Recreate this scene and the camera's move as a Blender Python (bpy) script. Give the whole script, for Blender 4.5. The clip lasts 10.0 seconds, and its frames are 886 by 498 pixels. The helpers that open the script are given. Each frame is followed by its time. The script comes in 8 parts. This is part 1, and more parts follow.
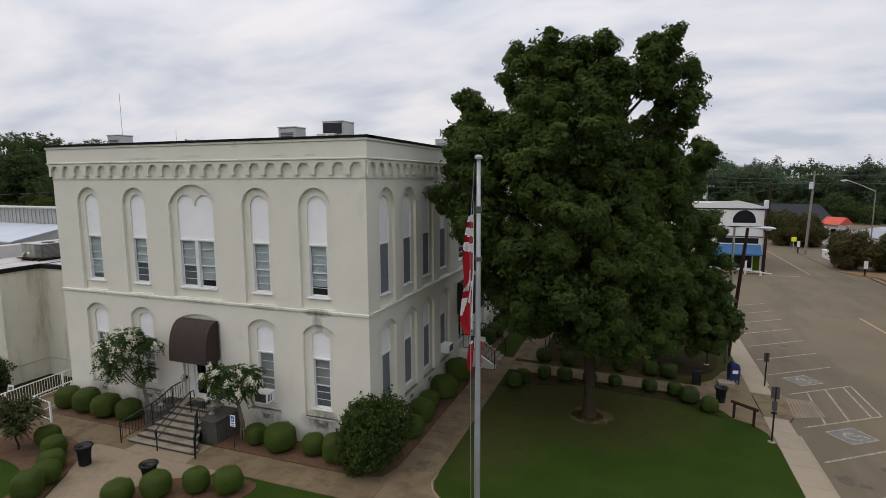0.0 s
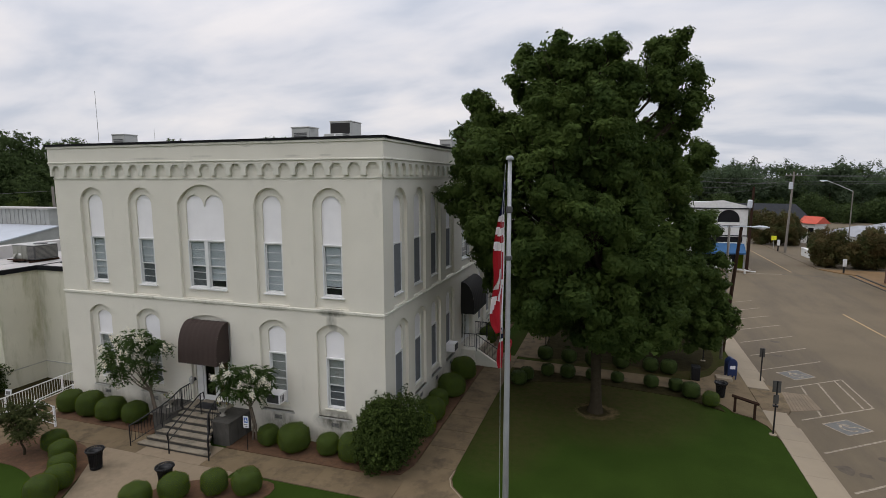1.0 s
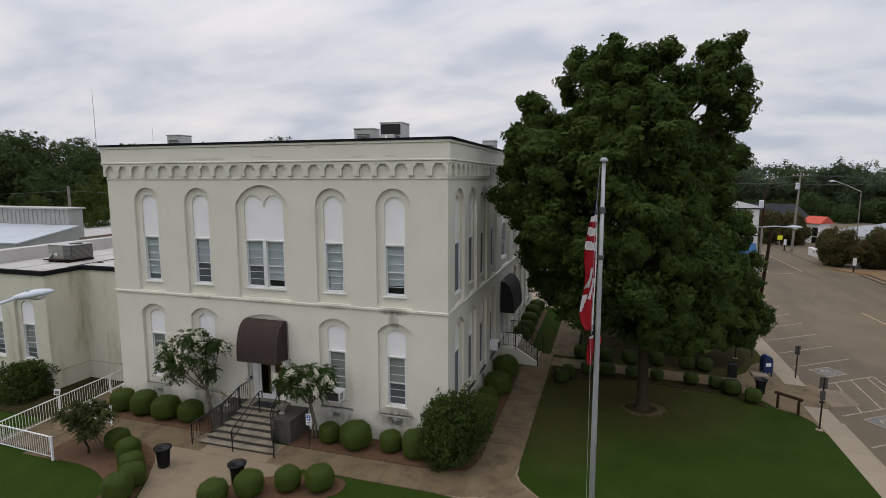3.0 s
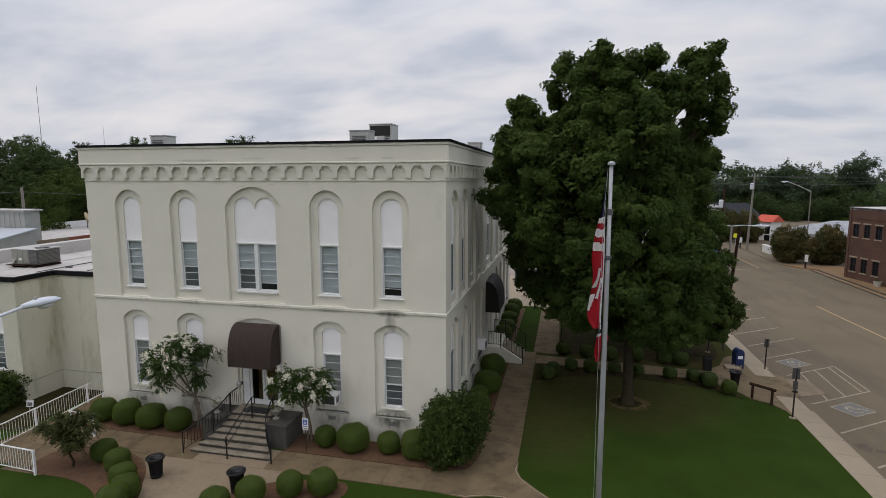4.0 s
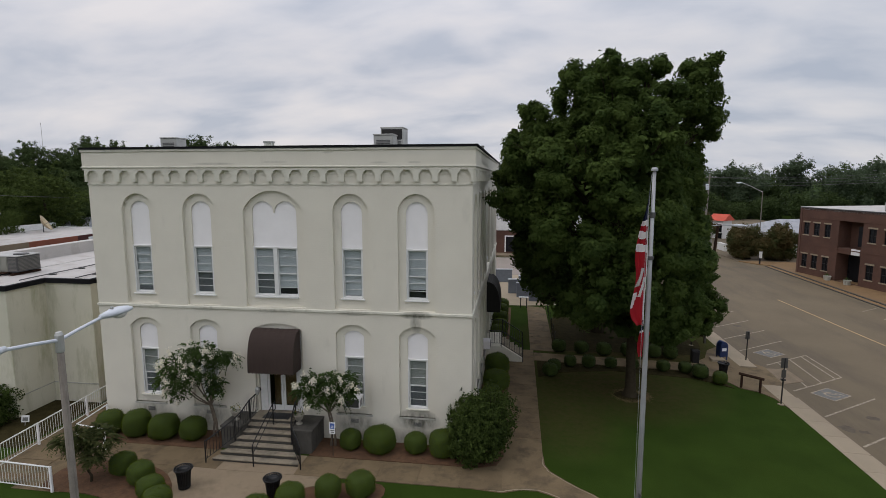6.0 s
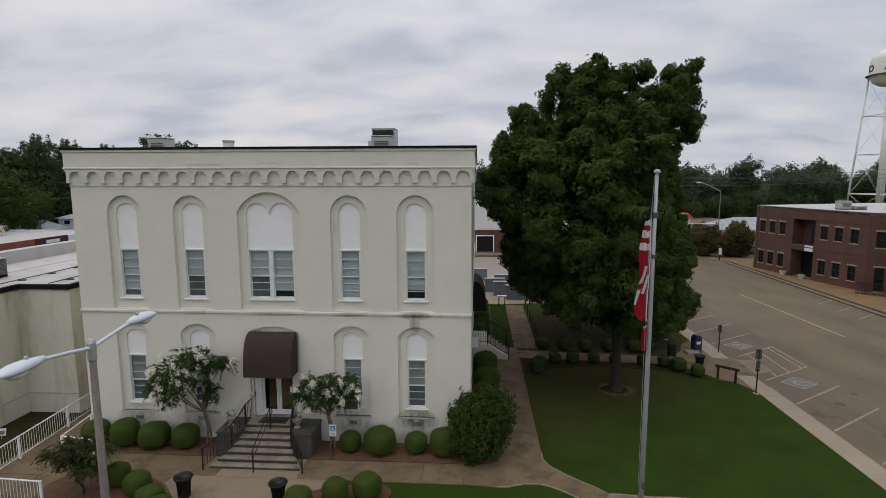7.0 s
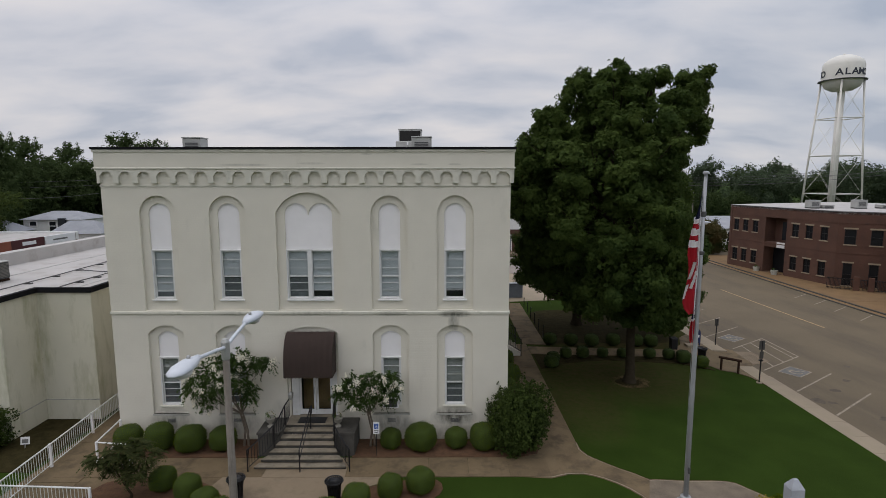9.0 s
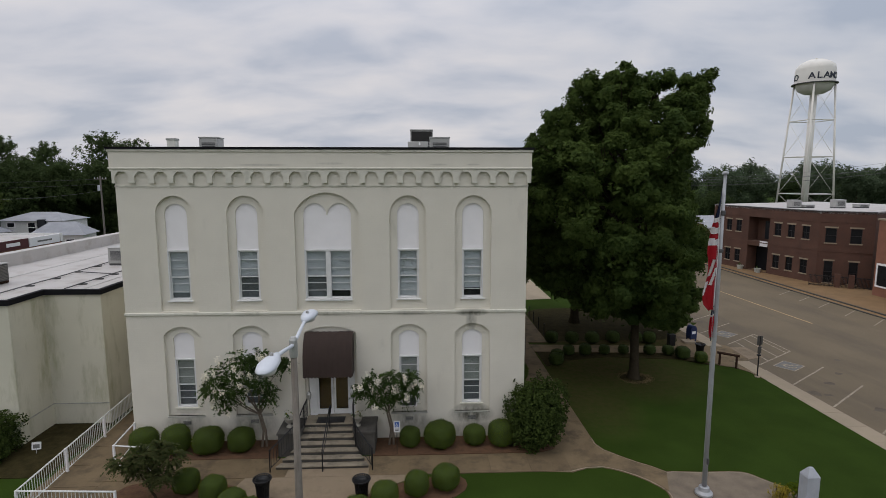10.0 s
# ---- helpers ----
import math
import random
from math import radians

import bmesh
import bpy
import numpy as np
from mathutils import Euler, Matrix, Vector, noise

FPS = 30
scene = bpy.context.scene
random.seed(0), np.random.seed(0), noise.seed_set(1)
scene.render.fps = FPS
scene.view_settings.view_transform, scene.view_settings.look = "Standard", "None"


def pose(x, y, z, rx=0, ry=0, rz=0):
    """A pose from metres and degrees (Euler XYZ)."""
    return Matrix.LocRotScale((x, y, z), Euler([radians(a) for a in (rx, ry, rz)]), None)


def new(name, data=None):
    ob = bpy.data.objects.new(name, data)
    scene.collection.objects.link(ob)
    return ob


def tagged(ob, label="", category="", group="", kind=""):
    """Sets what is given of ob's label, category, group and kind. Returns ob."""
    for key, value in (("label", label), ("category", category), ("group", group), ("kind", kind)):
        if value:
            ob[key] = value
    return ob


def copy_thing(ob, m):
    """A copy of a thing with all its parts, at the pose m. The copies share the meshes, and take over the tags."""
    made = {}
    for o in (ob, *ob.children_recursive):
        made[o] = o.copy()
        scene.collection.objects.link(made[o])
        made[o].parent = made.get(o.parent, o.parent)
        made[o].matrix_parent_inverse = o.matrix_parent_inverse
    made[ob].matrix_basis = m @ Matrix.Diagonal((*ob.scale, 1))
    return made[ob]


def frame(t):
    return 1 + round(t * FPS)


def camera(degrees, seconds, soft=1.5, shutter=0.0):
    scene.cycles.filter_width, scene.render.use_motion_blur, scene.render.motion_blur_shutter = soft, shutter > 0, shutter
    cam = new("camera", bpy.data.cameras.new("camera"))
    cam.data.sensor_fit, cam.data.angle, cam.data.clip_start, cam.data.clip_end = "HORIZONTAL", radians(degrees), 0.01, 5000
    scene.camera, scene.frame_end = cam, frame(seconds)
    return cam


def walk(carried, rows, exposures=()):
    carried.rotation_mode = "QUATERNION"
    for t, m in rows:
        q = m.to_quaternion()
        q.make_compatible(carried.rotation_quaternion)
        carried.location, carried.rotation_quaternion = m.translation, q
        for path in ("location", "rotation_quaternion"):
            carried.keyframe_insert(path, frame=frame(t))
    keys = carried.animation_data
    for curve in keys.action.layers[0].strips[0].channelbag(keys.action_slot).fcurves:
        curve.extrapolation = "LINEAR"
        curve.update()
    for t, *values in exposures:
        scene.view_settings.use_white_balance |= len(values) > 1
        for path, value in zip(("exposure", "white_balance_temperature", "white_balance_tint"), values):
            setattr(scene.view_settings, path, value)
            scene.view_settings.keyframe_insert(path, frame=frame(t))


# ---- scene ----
cam = camera(79.3, 10.0, 0.8)
METRES, EYE, TILT, LEAN, TURN = 14.5, 10.7, 0.0, 0.0, 19.9
ROWS = [
    (0.0, 0.0, 0.0, 0.0, -0.03, -7.45, 0.21),
    (0.5, -0.0453, -0.0064, 0.0009, -1.04, -7.44, 0.16),
    (1.0, -0.0903, -0.0119, 0.0013, -2.13, -7.47, 0.16),
    (1.5, -0.1359, -0.0172, 0.0013, -2.71, -7.45, 0.21),
    (2.0, -0.1825, -0.0208, 0.0016, -2.36, -7.42, 0.21),
    (2.5, -0.2286, -0.0236, 0.0022, -2.07, -7.47, 0.13),
    (4.0, -0.3717, -0.0299, 0.0103, -6.99, -7.52, 0.08),
    (4.5, -0.4211, -0.0292, 0.0127, -8.94, -7.48, 0.12),
    (5.0, -0.4701, -0.0285, 0.0147, -9.86, -7.5, 0.09),
    (6.5, -0.6196, -0.0203, 0.0223, -13.91, -7.51, 0.1),
    (7.0, -0.6718, -0.0135, 0.0239, -16.2, -7.53, 0.12),
    (7.5, -0.7242, -0.0051, 0.0244, -17.47, -7.5, 0.08),
    (8.0, -0.7754, 0.003, 0.0249, -17.65, -7.53, 0.04),
    (8.5, -0.8275, 0.0116, 0.0259, -18.88, -7.59, 0.01),
    (9.0, -0.8818, 0.0221, 0.0264, -20.09, -7.57, 0.04),
    (9.5, -0.9361, 0.0341, 0.0258, -21.35, -7.54, -0.03),
    (10.0, -0.9915, 0.0465, 0.0257, -22.36, -7.53, 0.02),
]
walk(cam, [(t, pose(0, 0, EYE, TILT, LEAN, TURN) @ pose(METRES * x, METRES * y, METRES * z, 90 + pitch, roll, yaw)) for t, x, y, z, yaw, pitch, roll in ROWS],
     exposures=[(0.0, 0.20, 6720, 13), (2.5, 0.13, 6710, 13), (5.0, 0.05, 6690, 13), (7.5, -0.05, 6670, 13), (10.0, -0.09, 6660, 13)])

# ---- world, sun ----
world = bpy.data.worlds.new("sky")
scene.world = world
world.use_nodes = True
SUN_EL, SUN_AZ = radians(60), radians(240)


def sky_nodes():
    nt = world.node_tree
    nt.nodes.clear()
    n, l = nt.nodes.new, nt.links.new
    out, bg = n("ShaderNodeOutputWorld"), n("ShaderNodeBackground")
    sky = n("ShaderNodeTexSky")
    sky.sky_type = "NISHITA"
    sky.sun_disc = False
    sky.sun_elevation, sky.sun_rotation = SUN_EL, SUN_AZ
    sky.air_density, sky.dust_density = 1.2, 2.0
    dim = n("ShaderNodeVectorMath")
    dim.operation = "SCALE"
    dim.inputs["Scale"].default_value = 0.09
    l(sky.outputs[0], dim.inputs[0])
    tc, sep = n("ShaderNodeTexCoord"), n("ShaderNodeSeparateXYZ")
    l(tc.outputs["Generated"], sep.inputs[0])
    zz = n("ShaderNodeMath")
    zz.operation = "MAXIMUM"
    zz.inputs[1].default_value = 0.0
    l(sep.outputs[2], zz.inputs[0])
    za = n("ShaderNodeMath")
    za.operation = "ADD"
    za.inputs[1].default_value = 0.30
    l(zz.outputs[0], za.inputs[0])
    comb = n("ShaderNodeCombineXYZ")
    for k in (0, 1):
        d = n("ShaderNodeMath")
        d.operation = "DIVIDE"
        l(sep.outputs[k], d.inputs[0])
        l(za.outputs[0], d.inputs[1])
        l(d.outputs[0], comb.inputs[k])
    mp = n("ShaderNodeMapping")
    mp.inputs["Rotation"].default_value = (0, 0, 0.5)
    mp.inputs["Scale"].default_value = (1.15, 1.9, 1)
    l(comb.outputs[0], mp.inputs[0])
    no = n("ShaderNodeTexNoise")
    no.inputs["Scale"].default_value = 1.9
    no.inputs["Detail"].default_value = 5
    no.inputs["Roughness"].default_value = 0.47
    no.inputs["Distortion"].default_value = 0.2
    l(mp.outputs[0], no.inputs[0])
    ramp = n("ShaderNodeValToRGB")
    e = ramp.color_ramp.elements
    e[0].position, e[0].color = 0.34, (0.505, 0.56, 0.655, 1)
    e[1].position, e[1].color = 0.68, (0.79, 0.79, 0.815, 1)
    mid = e.new(0.50)
    mid.color = (0.66, 0.69, 0.755, 1)
    l(no.outputs[0], ramp.inputs[0])
    mix = n("ShaderNodeMix")
    mix.data_type = "RGBA"
    mix.inputs["Factor"].default_value = 0.92
    l(dim.outputs[0], mix.inputs["A"])
    l(ramp.outputs[0], mix.inputs["B"])
    # thicker, bluer cloud towards the east
    east, tone = n("ShaderNodeMath"), n("ShaderNodeMix")
    east.operation, east.use_clamp = "MULTIPLY", True
    east.inputs[1].default_value = 1.0
    l(sep.outputs[0], east.inputs[0])
    tone.data_type, tone.blend_type = "RGBA", "MULTIPLY"
    tone.inputs["B"].default_value = (0.80, 0.855, 0.90, 1)
    l(east.outputs[0], tone.inputs["Factor"])
    l(mix.outputs["Result"], tone.inputs["A"])
    # an overcast dome: brighter overhead than near the horizon
    rise = n("ShaderNodeMapRange")
    rise.interpolation_type = "SMOOTHSTEP"
    rise.inputs["From Min"].default_value, rise.inputs["From Max"].default_value = 0.15, 0.95
    rise.inputs["To Min"].default_value, rise.inputs["To Max"].default_value = 0.94, 1.9
    l(sep.outputs[2], rise.inputs["Value"])
    l(rise.outputs[0], bg.inputs["Strength"])
    l(tone.outputs["Result"], bg.inputs["Color"])
    l(bg.outputs[0], out.inputs[0])


sky_nodes()
sun = new("sun", bpy.data.lights.new("sun", "SUN"))
sun.data.energy, sun.data.angle, sun.data.color = 0.4, radians(40), (1.0, 0.95, 0.87)
sun.matrix_world = pose(0, 0, 60, 30, 0, -60)

# ---- materials ----
MATS = {}


def mat(name, col, rough=0.7, var=0.12, scale=3.0, fine=60.0, bump=0.15, metal=0.0, spec=0.4, stain=None, island=0.0, obj=0.0, spots=(), courses=0.0, spot_axis=2, spot_colour=(0.075, 0.075, 0.055)):
    """A procedural surface: large mottling, fine grain with bump, optional stain colour and per-piece variation."""
    m = bpy.data.materials.new(name)
    m.use_nodes = True
    nt = m.node_tree
    n, l = nt.nodes.new, nt.links.new
    b = nt.nodes["Principled BSDF"]
    b.inputs["Roughness"].default_value = rough
    b.inputs["Metallic"].default_value = metal
    b.inputs["Specular IOR Level"].default_value = spec
    tc = n("ShaderNodeTexCoord")
    big, small = n("ShaderNodeTexNoise"), n("ShaderNodeTexNoise")
    geo = n("ShaderNodeNewGeometry")
    for t, s, d in ((big, scale, 5), (small, fine, 3)):
        t.inputs["Scale"].default_value = s
        t.inputs["Detail"].default_value = d
        l(geo.outputs["Position"], t.inputs["Vector"])
    add = n("ShaderNodeMath")
    add.operation = "ADD"
    l(big.outputs[0], add.inputs[0])
    sm = n("ShaderNodeMath")
    sm.operation = "MULTIPLY"
    sm.inputs[1].default_value = 0.6
    l(small.outputs[0], sm.inputs[0])
    l(sm.outputs[0], add.inputs[1])
    val = add.outputs[0]
    base = 0.8
    for w, src in ((island, geo.outputs["Random Per Island"]), (obj, None)):
        if w:
            if src is None:
                src = n("ShaderNodeObjectInfo").outputs["Random"]
            mu, ad = n("ShaderNodeMath"), n("ShaderNodeMath")
            mu.operation, ad.operation = "MULTIPLY", "ADD"
            mu.inputs[1].default_value = w
            l(src, mu.inputs[0])
            l(mu.outputs[0], ad.inputs[0])
            l(val, ad.inputs[1])
            val = ad.outputs[0]
            base += w / 2
    mr = n("ShaderNodeMapRange")
    mr.inputs["From Min"].default_value = base - 0.45
    mr.inputs["From Max"].default_value = base + 0.45
    mr.inputs["To Min"].default_value = 1 - var * 2
    mr.inputs["To Max"].default_value = 1 + var * 2
    l(val, mr.inputs["Value"])
    sc = n("ShaderNodeVectorMath")
    sc.operation = "SCALE"
    sc.inputs[0].default_value = col
    l(mr.outputs[0], sc.inputs["Scale"])
    colour = sc.outputs[0]
    if stain:
        st = n("ShaderNodeTexNoise")
        st.inputs["Scale"].default_value = stain[1]
        st.inputs["Detail"].default_value = 6
        st.inputs["Roughness"].default_value = 0.65
        mpn = n("ShaderNodeMapping")
        mpn.inputs["Scale"].default_value = stain[2]
        l(geo.outputs["Position"], mpn.inputs[0])
        l(mpn.outputs[0], st.inputs["Vector"])
        r = n("ShaderNodeMapRange")
        r.inputs["From Min"].default_value, r.inputs["From Max"].default_value = stain[3], stain[3] + 0.22
        r.inputs["To Max"].default_value = stain[4]
        l(st.outputs[0], r.inputs["Value"])
        mx = n("ShaderNodeMix")
        mx.data_type = "RGBA"
        mx.inputs["B"].default_value = (*stain[0], 1)
        l(r.outputs[0], mx.inputs["Factor"])
        l(colour, mx.inputs["A"])
        colour = mx.outputs["Result"]
    if spots:
        sep, grime, top = n("ShaderNodeSeparateXYZ"), n("ShaderNodeTexNoise"), None
        l(geo.outputs["Position"], sep.inputs[0])
        grime.inputs["Scale"].default_value, grime.inputs["Detail"].default_value, grime.inputs["Roughness"].default_value = 3.2, 6, 0.7
        streak = n("ShaderNodeMapping")
        streak.inputs["Scale"].default_value = (1.0, 1.0, 0.4 if spot_axis == 2 else 1.0)
        l(geo.outputs["Position"], streak.inputs[0])
        l(streak.outputs[0], grime.inputs["Vector"])

        def op(kind, a, c, clamp=False):
            q = n("ShaderNodeMath")
            q.operation, q.use_clamp = kind, clamp
            for i, s in enumerate((a, c)):
                if isinstance(s, (int, float)):
                    q.inputs[i].default_value = s
                else:
                    l(s, q.inputs[i])
            return q.outputs[0]

        for cx, cz, rx, rz, amount in spots:
            dx = op("DIVIDE", op("SUBTRACT", sep.outputs[0], cx), rx)
            dz = op("DIVIDE", op("SUBTRACT", sep.outputs[spot_axis], cz), rz)
            d = op("ADD", op("MULTIPLY", dx, dx), op("MULTIPLY", dz, dz))
            f = op("MULTIPLY", op("SUBTRACT", 1.0, d, True), amount)
            top = f if top is None else op("MAXIMUM", top, f)
        rough_edge = op("MULTIPLY", op("SUBTRACT", grime.outputs[0], 0.20, True), 1.9, True)
        mx = n("ShaderNodeMix")
        mx.data_type = "RGBA"
        mx.inputs["B"].default_value = (*spot_colour, 1)
        l(op("MULTIPLY", top, rough_edge, True), mx.inputs["Factor"])
        l(colour, mx.inputs["A"])
        colour = mx.outputs["Result"]
    l(colour, b.inputs["Base Color"])
    if bump:
        bp = n("ShaderNodeBump")
        bp.inputs["Strength"].default_value = bump
        bp.inputs["Distance"].default_value = 0.02
        l(small.outputs[0], bp.inputs["Height"])
        l(bp.outputs[0], b.inputs["Normal"])
        if courses:
            # painted-over brick coursing
            sp, along, cb, br, b2 = n("ShaderNodeSeparateXYZ"), n("ShaderNodeMath"), n("ShaderNodeCombineXYZ"), n("ShaderNodeTexBrick"), n("ShaderNodeBump")
            l(geo.outputs["Position"], sp.inputs[0])
            along.operation = "ADD"
            l(sp.outputs[0], along.inputs[0])
            l(sp.outputs[1], along.inputs[1])
            l(along.outputs[0], cb.inputs[0])
            l(sp.outputs[2], cb.inputs[1])
            l(cb.outputs[0], br.inputs["Vector"])
            br.inputs["Scale"].default_value = 1.0
            br.inputs["Brick Width"].default_value, br.inputs["Row Height"].default_value = 0.215, 0.0755
            br.inputs["Mortar Size"].default_value, br.inputs["Mortar Smooth"].default_value = 0.007, 0.6
            b2.invert = True
            b2.inputs["Strength"].default_value, b2.inputs["Distance"].default_value = courses, 0.006
            l(br.outputs["Fac"], b2.inputs["Height"])
            l(bp.outputs[0], b2.inputs["Normal"])
            l(b2.outputs[0], b.inputs["Normal"])
    MATS[name] = m
    return m


def leaf_mat(name, col, var=0.35, back=0.35, tint=None, clump=1.0):
    m = bpy.data.materials.new(name)
    m.use_nodes = True
    nt = m.node_tree
    n, l = nt.nodes.new, nt.links.new
    b, out = nt.nodes["Principled BSDF"], nt.nodes["Material Output"]
    b.inputs["Roughness"].default_value = 0.7
    b.inputs["Specular IOR Level"].default_value = 0.05
    geo, no = n("ShaderNodeNewGeometry"), n("ShaderNodeTexNoise")
    no.inputs["Scale"].default_value = 0.6
    no.inputs["Detail"].default_value = 3
    l(geo.outputs["Position"], no.inputs["Vector"])
    ad = n("ShaderNodeMath")
    ad.operation = "ADD"
    soft, wide = n("ShaderNodeMath"), n("ShaderNodeMath")
    soft.operation, wide.operation = "MULTIPLY_ADD", "MULTIPLY_ADD"
    soft.inputs[1].default_value, soft.inputs[2].default_value = 1.0 / clump, 0.5 - 0.5 / clump
    wide.inputs[1].default_value, wide.inputs[2].default_value = clump, 0.5 - 0.5 * clump
    l(geo.outputs["Random Per Island"], soft.inputs[0])
    l(no.outputs[0], wide.inputs[0])
    l(soft.outputs[0], ad.inputs[0])
    l(wide.outputs[0], ad.inputs[1])
    r = n("ShaderNodeValToRGB")
    e = r.color_ramp.elements
    lo = [c * (1 - var) for c in col]
    hi = [col[0] * (1 + var * 1.5), col[1] * (1 + var * 1.2), col[2] * (1 + var * 0.5)] if tint is None else tint
    e[0].position, e[0].color = 0.2, (*lo, 1)
    e[1].position, e[1].color = 0.95, (*hi, 1)
    mu = n("ShaderNodeMath")
    mu.operation = "MULTIPLY"
    mu.inputs[1].default_value = 0.66
    l(ad.outputs[0], mu.inputs[0])
    l(mu.outputs[0], r.inputs[0])
    l(r.outputs[0], b.inputs["Base Color"])
    tr, mx = n("ShaderNodeBsdfTranslucent"), n("ShaderNodeMixShader")
    l(r.outputs[0], tr.inputs["Color"])
    mx.inputs[0].default_value = back
    l(b.outputs[0], mx.inputs[1])
    l(tr.outputs[0], mx.inputs[2])
    l(mx.outputs[0], out.inputs["Surface"])
    MATS[name] = m
    return m


def glass_mat(name, col, rough=0.05):
    """Window glass: a thin clear pane with a faint tint."""
    m = bpy.data.materials.new(name)
    m.use_nodes = True
    nt = m.node_tree
    n, l = nt.nodes.new, nt.links.new
    out = nt.nodes["Material Output"]
    gl, tr, mx, fr = n("ShaderNodeBsdfGlossy"), n("ShaderNodeBsdfTransparent"), n("ShaderNodeMixShader"), n("ShaderNodeLayerWeight")
    gl.inputs["Roughness"].default_value = rough
    tr.inputs["Color"].default_value = (*col, 1)
    fr.inputs["Blend"].default_value = 0.5
    pw, ml = n("ShaderNodeMath"), n("ShaderNodeMath")
    pw.operation, ml.operation = "POWER", "MULTIPLY_ADD"
    pw.inputs[1].default_value = 5
    ml.inputs[1].default_value, ml.inputs[2].default_value = 0.9, 0.035
    l(fr.outputs["Facing"], pw.inputs[0])
    l(pw.outputs[0], ml.inputs[0])
    l(ml.outputs[0], mx.inputs[0])
    l(tr.outputs[0], mx.inputs[1])
    l(gl.outputs[0], mx.inputs[2])
    l(mx.outputs[0], out.inputs["Surface"])
    MATS[name] = m
    return m


# mildew patches on the front wall: x, z, half-width, half-height, strength
MILDEW_BASE = [(-11.6, 1.0, 1.05, 0.5, 1.25), (-11.6, 0.25, 1.15, 0.7, 0.85), (-14.25, 0.75, 1.1, 0.65, 0.95), (-23.6, 0.8, 1.1, 0.6, 0.85), (-20.8, 0.75, 1.2, 0.6, 0.9), (-22.2, 0.3, 0.9, 0.5, 0.5), (-18.9, 1.2, 0.5, 0.7, 0.35), (-16.1, 1.2, 0.5, 0.7, 0.35), (-10, 0.4, 0.8, 0.4, 0.4), (-13, 0.3, 0.8, 0.35, 0.4), (-9.6, 0.9, 0.5, 0.6, 0.4)]
MILDEW_HIGH = [(-11.6, 5.5, 0.75, 0.18, 1.3), (-11.62, 5.15, 0.26, 0.55, 0.9), (-14.25, 5.52, 0.8, 0.13, 0.75), (-17.5, 5.52, 1.3, 0.12, 0.5), (-20.8, 5.52, 0.7, 0.12, 0.45), (-13, 11.62, 0.4, 0.05, 0.45), (-11.6, 11.62, 0.3, 0.05, 0.5), (-20, 11.6, 1.2, 0.06, 0.5), (-17.3, 11.66, 0.6, 0.06, 0.4), (-15.1, 12.02, 0.3, 0.05, 0.5)]
MILDEW = MILDEW_BASE + MILDEW_HIGH
PAINT = mat("painted_brick", (0.685, 0.65, 0.555), 0.8, 0.035, 0.8, 45, 0.25, stain=((0.33, 0.33, 0.27), 1.1, (1, 1, 0.35), 0.62, 0.35), spots=MILDEW, courses=0.25)
PAINT_TRIM = mat("painted_trim", (0.635, 0.615, 0.525), 0.75, 0.05, 1.5, 50, 0.15, stain=((0.24, 0.24, 0.19), 2.2, (1, 1, 0.5), 0.56, 0.6), spots=MILDEW)
STAINED = mat("stained_plaster", (0.40, 0.40, 0.35), 0.85, 0.10, 2.0, 45, 0.25, stain=((0.15, 0.15, 0.12), 3.0, (1, 1, 1), 0.50, 0.7))
WING = mat("wing_plaster", (0.58, 0.555, 0.445), 0.85, 0.05, 0.6, 40, 0.25, stain=((0.26, 0.26, 0.13), 1.1, (1, 1, 0.25), 0.50, 0.75))
WHITE = mat("white_paint", (0.84, 0.82, 0.815), 0.5, 0.03, 2, 40, 0.04)
WHITE_OLD = mat("weathered_white_paint", (0.68, 0.68, 0.66), 0.6, 0.07, 4, 50, 0.08, stain=((0.38, 0.36, 0.3), 5, (1, 1, 1), 0.6, 0.5))
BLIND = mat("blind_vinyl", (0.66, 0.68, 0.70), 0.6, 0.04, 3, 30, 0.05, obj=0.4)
BLIND_DK = mat("darker_blind_vinyl", (0.43, 0.435, 0.41), 0.6, 0.06, 3, 30, 0.05, obj=0.5)
TEAK = mat("lobby_panelling", (0.24, 0.155, 0.05), 0.6, 0.15, 2, 30, 0.0)
RAILWOOD = mat("dark_stained_timber", (0.038, 0.021, 0.014), 0.9, 0.2, 4, 40, 0.3, spec=0.1)
SCREEN = mat("insect_screen", (0.16, 0.17, 0.18), 0.8, 0.1, 4, 80, 0.1, obj=0.3)
# near-black that paints the darkness of unlit rooms
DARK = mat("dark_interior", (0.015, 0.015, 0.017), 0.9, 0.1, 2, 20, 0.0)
TARCAP = mat("black_roof_cap", (0.012, 0.012, 0.013), 0.9, 0.1, 3, 40, 0.1, spec=0.1)
ROOFGREY = mat("grey_roofing", (0.35, 0.35, 0.34), 0.9, 0.12, 0.7, 40, 0.2)
ROOFWHITE = mat("white_membrane", (0.44, 0.42, 0.40), 0.7, 0.07, 0.5, 20, 0.1, stain=((0.24, 0.195, 0.155), 0.7, (1, 1, 1), 0.52, 0.6))
METAL = mat("galvanised_sheet", (0.42, 0.42, 0.40), 0.5, 0.08, 2, 60, 0.05, metal=0.5)
METAL_MID = mat("weathered_grey_casing", (0.17, 0.165, 0.15), 0.6, 0.12, 2, 50, 0.1, metal=0.3)
METAL_DK = mat("dark_grille", (0.09, 0.09, 0.09), 0.6, 0.1, 3, 60, 0.1, metal=0.3)
CONCRETE = mat("concrete", (0.212, 0.162, 0.108), 0.9, 0.13, 1.1, 40, 0.3, obj=0.22, stain=((0.095, 0.076, 0.054), 1.3, (1, 1, 1), 0.50, 0.8))
